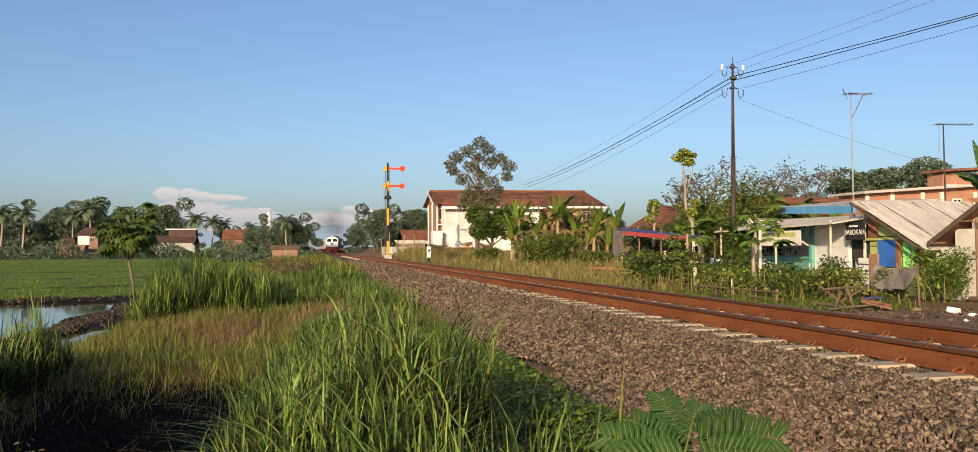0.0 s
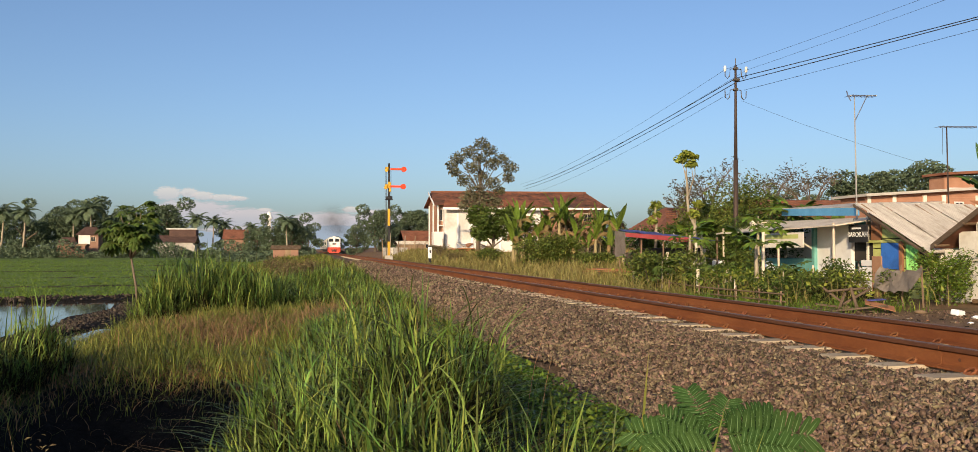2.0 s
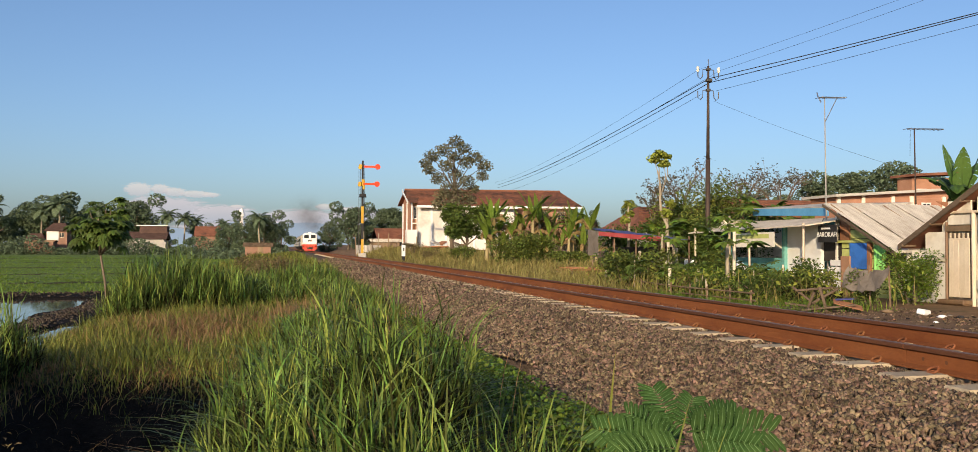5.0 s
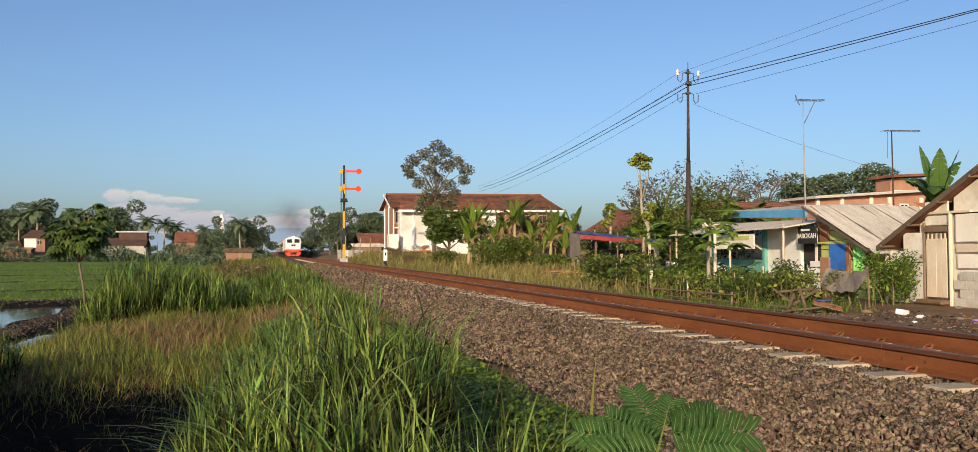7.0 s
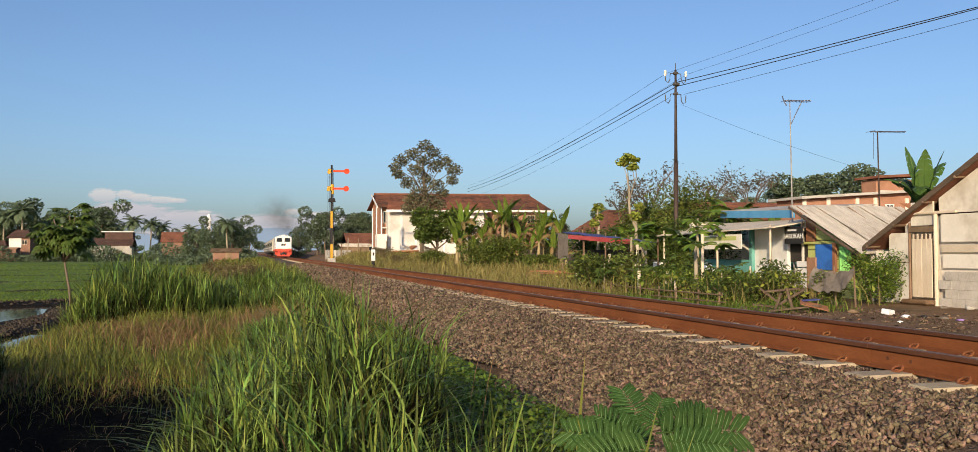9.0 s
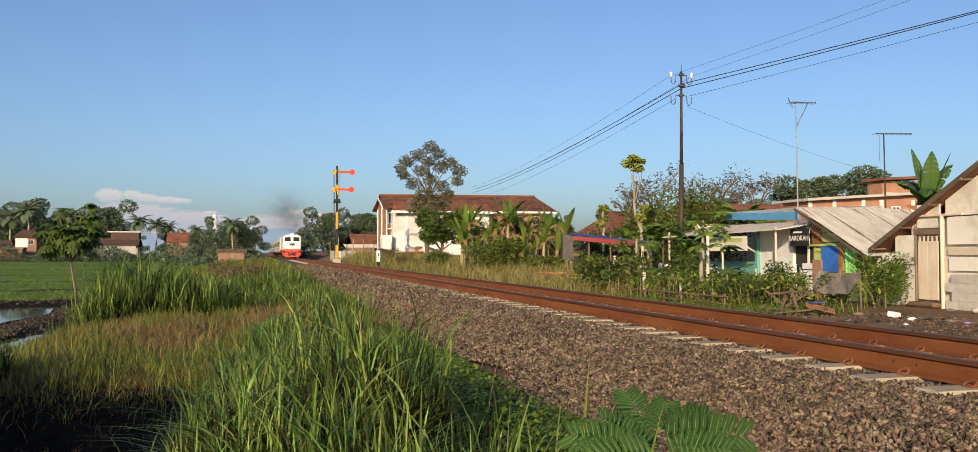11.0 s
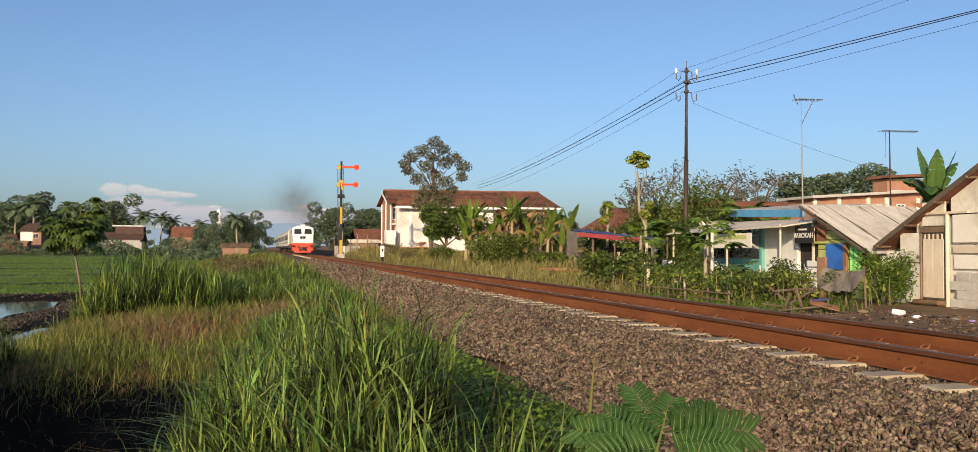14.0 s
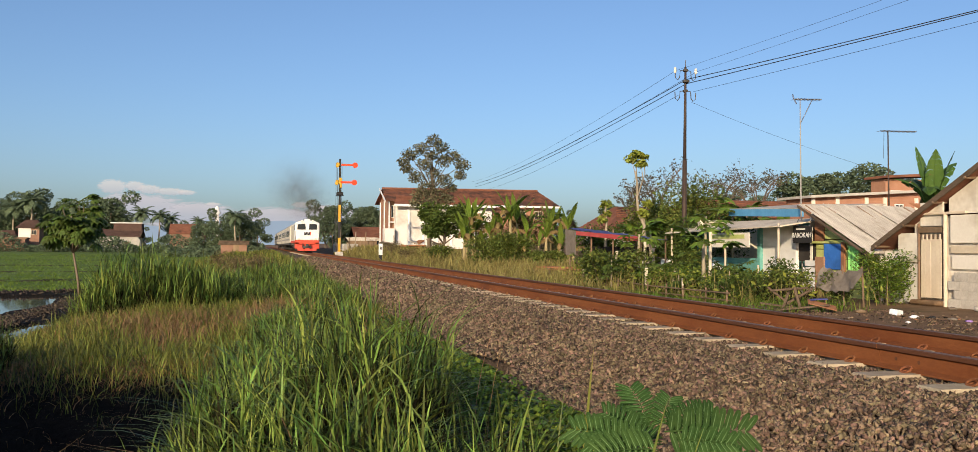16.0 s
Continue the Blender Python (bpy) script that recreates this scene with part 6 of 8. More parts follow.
def white_house():
    hs = thing("house", "two-storey white plastered house with long red-brown tiled roof", "house")
    z0 = 0.0
    part("wall", MB().box((20.4, 103.6, 2.65), (11.0, 7.2, 5.3), 0.03), M["plaster"], hs, "white plastered wall")
    part("wall", MB().box((29.7, 103.9, 2.75), (7.4, 6.6, 5.5), 0.03), M["brick"], hs, "bare orange brick wall")
    part("wall", MB().box((14.78, 105.0, 2.85), (0.9, 7.0, 5.7), 0.03), M["brick"], hs, "orange brick end wall")
    g = MB()
    g.add([(14.35, 100.9, 5.7), (14.35, 109.1, 5.7), (14.35, 105.0, 7.15), (14.6, 100.9, 5.7), (14.6, 109.1, 5.7), (14.6, 105.0, 7.15)], [(0, 1, 2), (5, 4, 3), (0, 3, 4, 1), (1, 4, 5, 2), (2, 5, 3, 0)])
    part("gable", g, M["brick"], hs)
    part("porch_wall", MB().box((14.1, 99.9, 1.15), (1.1, 1.8, 2.6), 0.03), M["plaster"], hs, "white projecting ground-floor wall")
    part("roof", tiled_slope([(13.8, 100.2, 5.55), (33.9, 99.6, 5.25), (32.6, 104.2, 7.20), (14.0, 105.0, 7.15)], M["tiles"], 14, 0.05), M["tiles"], hs, "red-brown clay tile slope with dark weathered patches")
    part("roof", tiled_slope([(33.9, 109.4, 5.25), (13.8, 109.8, 5.55), (14.0, 105.0, 7.15), (32.6, 104.2, 7.20)], M["tile"], 14, 0.05), M["tile"], hs)
    part("eave_roof", tiled_slope([(14.6, 99.0, 5.15), (26.0, 99.0, 5.05), (26.0, 101.6, 6.15), (15.2, 101.6, 6.2)], M["tile"], 9, 0.05), M["tile"], hs, "darker lower roof over the white wall")
    part("fascia", MB().box((20.3, 98.98, 5.02), (11.5, 0.10, 0.26), 0.01), M["white"], hs, "white fascia board")
    part("fascia", MB().box((30.0, 99.6, 5.12), (7.8, 0.10, 0.22), 0.01), M["white"], hs)
    part("bargeboard", MB().slab([(13.76, 100.1, 5.35), (13.76, 105.0, 6.97), (13.76, 105.0, 7.21), (13.76, 100.1, 5.60)], 0.08), M["white"], hs, "white bargeboard")
    part("ridge", MB().tube([(14.0, 105.0, 7.20), (32.6, 104.2, 7.25)], 0.14, 6), M["tile"], hs)
    for x in (16.4, 18.0, 19.6, 21.2, 22.9, 24.6):
        part("pilaster", MB().box((x, 99.96, 2.5), (0.22, 0.12, 5.0), 0.02), M["white"], hs)
    for y in (100.9, 104.9, 108.4):
        part("pilaster", MB().box((14.28, y, 2.85), (0.12, 0.30, 5.7), 0.02), M["white"], hs)
    part("drainpipe", MB().tube([(18.9, 99.9, 5.0), (19.2, 99.85, 4.0), (18.8, 99.85, 3.0), (18.9, 99.88, 0.2)], 0.05, 6), M["steel"], hs)
    window_part(hs, (14.85, 101.46, 4.4), 0.55, 1.3, "y", "white", "glassd")
    part("ledge", MB().box((14.8, 101.2, 3.2), (1.0, 0.6, 0.12), 0.02), M["white"], hs)
    for x in (27.6, 29.6, 31.6):
        window_part(hs, (x, 100.56, 4.2), 0.9, 0.9, "y", "woodl", "glassd")
    hs.location.z = 0.35
    return hs


white_house()


def plain_house(name, label, x0, x1, y0, y1, z0, eave, ridge, wallm, roofm, along="x", over=0.5, openings=(), hip=0.0):
    """A house with four walls, a ridged roof of tile courses and openings on its front. along: the ridge's direction."""
    hs = thing(name, label, "house", pose((x0 + x1) / 2, (y0 + y1) / 2, z0))
    w, d, e, r = x1 - x0, y1 - y0, eave - z0, ridge - z0
    a, b = w / 2, d / 2
    for nm, c, s in (("front", (0, -b, e / 2), (w, 0.2, e)), ("back", (0, b, e / 2), (w, 0.2, e)), ("side", (-a + 0.1, 0, e / 2), (0.2, d - 0.2, e)), ("side", (a - 0.1, 0, e / 2), (0.2, d - 0.2, e))):
        part(nm + "_wall", MB().box(c, s, 0.02), M[wallm], hs)
    o = over
    if along == "x":
        h = hip * w / 2
        q1 = [(-a - o, -b - o, e), (a + o, -b - o, e), (a + o - h, 0, r), (-a - o + h, 0, r)]
        q2 = [(a + o, b + o, e), (-a - o, b + o, e), (-a - o + h, 0, r), (a + o - h, 0, r)]
        ends = [[(-a - o, b + o, e), (-a - o, -b - o, e), (-a - o + h, 0, r)], [(a + o, -b - o, e), (a + o, b + o, e), (a + o - h, 0, r)]]
    else:
        h = hip * d / 2
        q1 = [(-a - o, b + o, e), (-a - o, -b - o, e), (0, -b - o + h, r), (0, b + o - h, r)]
        q2 = [(a + o, -b - o, e), (a + o, b + o, e), (0, b + o - h, r), (0, -b - o + h, r)]
        ends = [[(-a - o, -b - o, e), (a + o, -b - o, e), (0, -b - o + h, r)], [(a + o, b + o, e), (-a - o, b + o, e), (0, b + o - h, r)]]
    for q in (q1, q2):
        part("roof", tiled_slope(q, M[roofm], 10, 0.04), M[roofm], hs)
    for tri in ends:
        g = MB()
        t = [Vector(p) for p in tri]
        inn = Vector((0, 0, -0.03))
        g.add(t + [p + inn for p in t], [(0, 1, 2), (5, 4, 3), (0, 3, 4, 1), (1, 4, 5, 2), (2, 5, 3, 0)])
        part("roof_end" if hip else "gable", g, M[roofm if hip else wallm], hs)
    for kind, ax, wx, zz, hh in openings:
        if kind == "window":
            window_part(hs, (ax, -b - 0.08, zz), wx, hh, "y")
        else:
            part("door", MB().box((ax, -b - 0.10, hh / 2), (wx, 0.06, hh), 0.01), M["wood"], hs)
    return hs


plain_house("house", "low house with a brown tiled roof and pale boarded front", 11.9, 15.9, 112, 118, 0.4, 1.95, 3.25, "concr", "tile", "x", 0.4, (("window", -0.6, 1.1, 0.95, 0.7), ("window", 0.9, 1.0, 0.95, 0.7), ("door", 0.1, 0.7, 0, 1.4)))
plain_house("house", "house with a red-brown hipped roof and cream wall", 24.2, 31.1, 58, 65, 0.6, 2.2, 3.85, "creamw", "tile", "x", 0.6, (("window", -1.8, 0.9, 0.9, 0.8),), hip=0.45)
plain_house("house", "house with an orange-brown tiled roof among trees", 38, 47, 70, 78, 1.5, 4.0, 5.25, "creamw", "tile", "x", 0.6)
plain_house("house", "house with an orange-red tiled roof behind the shop", 28.0, 33.5, 52, 58, 1.2, 2.9, 4.1, "brick", "tile", "x", 0.5)
M["brickd"] = mat("old_brick", (0.22, 0.125, 0.085), (0.30, 0.17, 0.12), 0.8, 0.9, 0.3, 10)
M["tiled"] = mat("dark_roof_tile", (0.065, 0.040, 0.034), (0.115, 0.068, 0.054), 0.6, 0.85, 0.3, 8)
# beyond the rice field
plain_house("tower_house", "two-storey house with a dark hipped roof beyond the field", -45.2, -41.4, 195, 199, -0.6, 3.9, 5.5, "brickd", "tiled", "x", 0.5, (("window", -1.2, 1.0, 3.6, 0.9), ("window", 0.9, 0.9, 3.6, 0.9)), hip=0.7)
part("upper_wall", MB().box((-0.75, -2.15, 3.55), (2.2, 0.12, 2.0), 0.02), M["plaster"], bpy.data.objects["tower_house"], "white upper wall")
plain_house("house", "low brick house with a red hipped roof beyond the field", -49.5, -46.0, 196, 200, -0.6, 2.0, 3.4, "brickd", "tiled", "x", 0.4, hip=0.6)
plain_house("house", "brick shed beyond the field", -47.3, -42.8, 190, 193, -0.6, 1.7, 2.0, "brickd", "wood", "x", 0.2)
plain_house("dark_house", "house with a dark tiled roof and upper storey beyond the field", -30.5, -23.2, 196, 203, -0.6, 2.4, 3.9, "concr", "tiled", "x", 0.5, (("window", -1.5, 1.0, 1.6, 0.9), ("door", 1.4, 0.9, 0, 1.9)))
uh = bpy.data.objects["dark_house"]
part("upper_storey", MB().box((1.2, 1.2, 4.2), (5.4, 4.0, 3.0), 0.03), M["tiled"], uh, "dark brown upper storey")
part("parapet", MB().box((1.0, -0.9, 5.78), (6.2, 0.4, 0.22), 0.03), M["plaster"], uh, "pale parapet edge")
part("side_wing", MB().box((3.2, -4.4, 1.2), (2.0, 1.6, 2.4), 0.03), M["concr"], uh, "grey side wing")
plain_house("house", "house with a red tiled roof beyond the field", -17.4, -13.0, 200, 206, -0.6, 3.1, 5.2, "brickd", "tile", "x", 0.4)
plain_house("field_hut", "small brown boarded hut at the field's corner", -4.4, -1.2, 120, 123, -0.5, 0.95, 1.40, "brickd", "oldwood", "x", 0.3, (("door", 0.3, 0.7, 0, 1.5),))
# a far white spire over the trees
tw = thing("far_tower", "thin white tower far beyond the trees", "tower", pose(-10.6, 260, -0.8))
part("shaft", MB().tube([(0, 0, 0), (0, 0, 10.2)], [0.7, 0.5], 8), M["plaster"], tw)
part("cap", MB().tube([(0, 0, 10.2), (0, 0, 10.6), (0, 0, 11.1), (0, 0, 11.9), (0, 0, 12.3)], [1.0, 1.0, 0.6, 0.55, 0.1], 10), M["white"], tw)


# the long brick building on the rise
def brick_building():
    b = thing("brick_building", "long unplastered brick building with pale pillars and a thin flat roof", "building", pose(31.0, 46, 0.95))
    b.scale = (1.18, 1, 1.07)
    part("wall", MB().box((3.7, 1.3, 1.35), (7.6, 2.6, 2.7), 0.02), M["brick"], b)
    part("roof", MB().slab([(-0.4, -0.5, 2.80), (8.0, -0.5, 3.40), (8.0, 3.0, 3.40), (-0.4, 3.0, 2.80)], 0.14), M["concr"], b, "thin grey roof slab")
    part("gable_fill", MB().add([(-0.1, 0.02, 2.7), (7.5, 0.02, 2.7), (7.5, 0.02, 3.24), (-0.1, 2.5, 2.7), (7.5, 2.5, 2.7), (7.5, 2.5, 3.24)], [(0, 1, 2), (5, 4, 3), (0, 3, 4, 1), (1, 4, 5, 2), (2, 5, 3, 0)]), M["brick"], b)
    for x in (0.0, 1.35, 3.0, 4.05, 5.9, 7.4):
        part("pillar", MB().box((x, -0.03, 1.4), (0.18, 0.12, 2.8), 0.01), M["creamw"], b, "pale concrete pillar")
    window_part(b, (2.2, -0.03, 2.1), 0.9, 0.35, "y", "wood", "glassd")
    window_part(b, (4.85, -0.03, 2.2), 0.45, 0.45, "y", "white", "glassd", "small window in a white frame")


brick_building()
hb = thing("brick_house", "narrow unfinished brick house behind the banana plant", "house", pose(45.4, 58, 1.2))
hb.scale = (1.1, 1.2, 1.55)
part("wall", MB().box((2.1, 0.9, 1.6), (4.2, 1.4, 3.2), 0.02), M["brick"], hb)
part("roof", MB().slab([(-0.3, -0.3, 3.35), (4.6, -0.3, 3.55), (4.6, 1.9, 3.55), (-0.3, 1.9, 3.35)], 0.12), M["tile"], hb)
part("ledge", MB().box((1.2, 0.1, 2.6), (2.0, 0.3, 0.1), 0.02), M["plaster"], hb)
window_part(hb, (1.4, 0.15, 2.2), 0.7, 0.7, "y", "white", "glassd")


# the shop with the sign
def shop():
    s = thing("shop", "small shop with white and teal walls under pale awning", "shop")
    g = -0.5
    part("wall", MB().box((15.68, 25.0, 0.55), (0.12, 1.9, 2.1), 0.01), M["white"], s, "white plastered panel")
    part("wall", MB().box((15.68, 29.9, 0.55), (0.12, 0.9, 2.1), 0.01), M["teal"], s, "teal painted panel")
    part("wall", MB().box((17.3, 30.4, 0.7), (3.2, 0.12, 2.4), 0.01), M["creamw"], s)
    part("wall", MB().box((17.3, 23.4, 0.7), (3.2, 0.12, 2.4), 0.01), M["creamw"], s)
    part("wall", MB().box((18.9, 26.9, 0.7), (0.12, 7.1, 2.4), 0.01), M["teal"], s)
    part("floor", MB().box((17.2, 26.9, -0.42), (3.2, 7.0, 0.12), 0.01), M["concr"], s)
    part("counter", MB().box((15.75, 27.6, 0.05), (0.35, 3.3, 1.0), 0.02), M["teal"], s, "teal counter front")
    for y in (25.95, 29.45):
        part("post", MB().box((15.58, y, 0.55), (0.14, 0.16, 2.1), 0.01), M["teal"], s, "teal wooden post")
    for y in (26.8, 28.4):
        part("shelf", MB().box((18.6, y, 0.7), (0.4, 1.4, 0.04), 0.005), M["wood"], s)
    part("cloth_banner", MB().box((14.62, 26.2, 1.13), (0.02, 2.5, 0.46), 0.004), M["creamw"], s, "faded printed banner under the awning")
    part("banner_writing", MB().box((14.606, 26.3, 1.24), (0.006, 2.1, 0.13)).box((14.606, 26.0, 1.0), (0.006, 1.2, 0.05)), M["limep"], s)
    part("awning", MB().slab([(14.55, 23.2, 1.53), (16.4, 23.2, 1.80), (16.4, 30.8, 1.84), (14.55, 30.8, 1.42)], 0.035), M["sheetc"], s, "cream weathered sheet awning")
    part("roof", MB().slab([(16.3, 24.6, 2.13), (19.2, 24.6, 2.32), (19.2, 29.3, 2.5), (16.3, 29.3, 2.28)], 0.05), M["zinc"], s)
    part("fascia", MB().slab([(16.32, 24.7, 1.86), (16.32, 29.2, 2.02), (16.32, 29.2, 2.26), (16.32, 24.7, 2.10)], 0.05), M["bluep"], s, "blue painted fascia board")
    for y in (23.5, 26.6, 30.5):
        part("awning_post", MB().tube([(14.7, y, g), (14.7, y, 1.6)], 0.035, 6), M["woodl"], s)
    part("panel", MB().box((15.75, 23.6, 1.0), (0.06, 1.0, 1.0), 0.01), M["dark"], s, "dark boarded panel")
    for k in range(5):
        part("board", MB().box((15.60, 23.15 + 0.1 * (k % 2), -0.35 + k * 0.2), (0.05, 0.75, 0.17), 0.008), M["white"], s, "white weatherboard")


shop()
sb = thing("shop_sign", "black hanging shop sign with white lettering", "sign", pose(15.3, 23.22, 1.29, 0, 0, 0))
part("board", MB().box((0, 0, 0), (0.05, 0.90, 0.50), 0.01), M["black"], sb)
# letters run from far to near, raised on the side that faces the track
turn = Matrix(((0, 0, -1, -0.032), (-1, 0, 0, 0), (0, 1, 0, -0.03), (0, 0, 0, 1)))
lettering("sign_lettering", "BAROKAH", 0.205, turn, M["white"], sb)
part("sign_small_writing", MB().box((-0.031, 0.05, 0.15), (0.006, 0.44, 0.05)), M["white"], sb)
part("hanger", MB().tube([(0, -0.35, 0.24), (0.1, -0.35, 0.5)], 0.012, 5).tube([(0, 0.35, 0.24), (0.1, 0.35, 0.45)], 0.012, 5), M["steel"], sb)


# the green-boarded hut under the slanting sheet roof
def green_hut():
    s = thing("green_hut", "hut of green boards under a slanting corrugated sheet roof", "hut")
    for k in range(9):
        z = -0.35 + 0.27 * k
        y1 = 23.05
        y0 = max(20.55, 20.35 + (z - 0.65) / 1.25 * 2.7) if z > 0.6 else 20.55
        part("board", MB().box((15.66, (y0 + y1) / 2, z), (0.04, y1 - y0, 0.25), 0.008), M["limep"], s, "lime-green weatherboard")
    part("wall", MB().box((18.7, 22.1, 0.5), (0.1, 2.8, 2.2), 0.01), M["creamw"], s)
    part("wall", MB().box((17.2, 20.8, 0.1), (3.0, 0.1, 1.4), 0.01), M["creamw"], s)
    part("wall", MB().box((17.2, 23.10, 0.6), (3.0, 0.1, 2.6), 0.01), M["wood"], s)
    part("pillar", MB().box((15.60, 22.75, 0.05), (0.14, 0.42, 1.2), 0.01), M["brick"], s, "bare brick pillar")
    part("dark_panel", MB().box((15.62, 22.85, 1.45), (0.06, 0.42, 0.7), 0.01), M["rust"], s, "rust-brown panel")
    part("beam", MB().box((15.60, 22.2, 1.06), (0.08, 2.0, 0.07), 0.01), M["limep"], s, "yellow-green beam")
    part("shutter", MB().box((15.60, 22.2, 0.66), (0.05, 0.8, 0.72), 0.01), M["blued"], s, "blue window shutter")
    part("shutter_post", MB().box((15.58, 21.72, 0.66), (0.06, 0.16, 0.8), 0.01), M["rust"], s)
    cv = [(15.57 + 0.02 * math.sin(k * 1.9), 21.02 + 0.05 * k, z) for z in (0.30, 0.62, 0.95) for k in range(11)]
    cf = [(r * 11 + k, r * 11 + k + 1, r * 11 + k + 12, r * 11 + k + 11) for r in range(2) for k in range(10)]
    part("curtain", MB().add(cv, cf), M["greenc"], s, "bright green cloth curtain")
    # a dark plate on the boards paints the shade of an opening
    part("opening", MB().box((15.60, 20.86, 0.5), (0.05, 0.26, 0.7), 0.01), M["dark"], s, "dark plate that stands for a shaded opening")
    # the sheets, from the high edge down to the low one
    hi, lo = (23.15, 2.16), (20.0, 0.76)
    for k in range(5):
        x0 = 15.15 + 0.74 * k
        sag = random.uniform(-0.007, 0.007)
        b = corrugated((x0, lo[0] - 0.05 * (k % 2), lo[1] + sag + 0.012 * (k % 2)), (0.80, 0, 0.0), (0, hi[0] - lo[0], hi[1] - lo[1]), 10)
        part("roof_sheet", b, M["zinc"], s, "weathered pale corrugated sheet", True)
    for k in range(3):
        b = corrugated((18.85 + 0.74 * k, lo[0], lo[1] + 0.1), (0.80, 0, 0.0), (0, hi[0] - lo[0], hi[1] - lo[1]), 10)
        part("roof_sheet", b, M["rust"], s, "rusty corrugated sheet", True)
    part("barge", MB().slab([(15.12, lo[0], lo[1] - 0.10), (15.12, hi[0], hi[1] - 0.10), (15.12, hi[0], hi[1] - 0.03), (15.12, lo[0], lo[1] - 0.03)], 0.04), M["oldwood"], s, "worn wooden edge board")
    for x in (15.3, 17.0, 18.6):
        part("rafter", MB().tube([(x, lo[0] + 0.1, lo[1] - 0.06), (x, hi[0] - 0.1, hi[1] - 0.06)], 0.035, 5), M["wood"], s)
    # a dark plate on the sheet paints the shade of a hole
    part("patch", MB().box((17.3, 22.2, 1.56), (0.5, 0.16, 0.02), 0.003, Matrix.Rotation(0.4, 3, "X")), M["dark"], s, "dark plate that stands for a shaded hole in the sheet")


green_hut()
tp = thing("tarpaulin", "sagging grey tarpaulin hung before the hut", "tarpaulin", pose(12.75, 17.75, 0.10))
vs, fs = [], []
for i in range(13):
    for j in range(6):
        y = -0.72 + 1.44 * i / 12
        vs.append((-0.05 - 0.22 * j / 5 + 0.04 * math.sin(i * 1.3 + j), y, 0.36 - 0.16 * math.sin(math.pi * i / 12) * 0.6 - 0.09 * j + 0.03 * math.sin(i * 2.1)))
for i in range(12):
    for j in range(5):
        fs.append((i * 6 + j, i * 6 + j + 1, i * 6 + j + 7, i * 6 + j + 6))
part("sheet", MB().add(vs, fs).add([(x + 0.012, y, z) for x, y, z in vs], [f[::-1] for f in fs]), M["tarpg"], tp, round_=True)
for y in (-0.68, 0.0, 0.68):
    part("stake", MB().tube([(0.0, y, -0.5), (-0.04, y, 0.40)], 0.02, 5), M["wood"], tp)


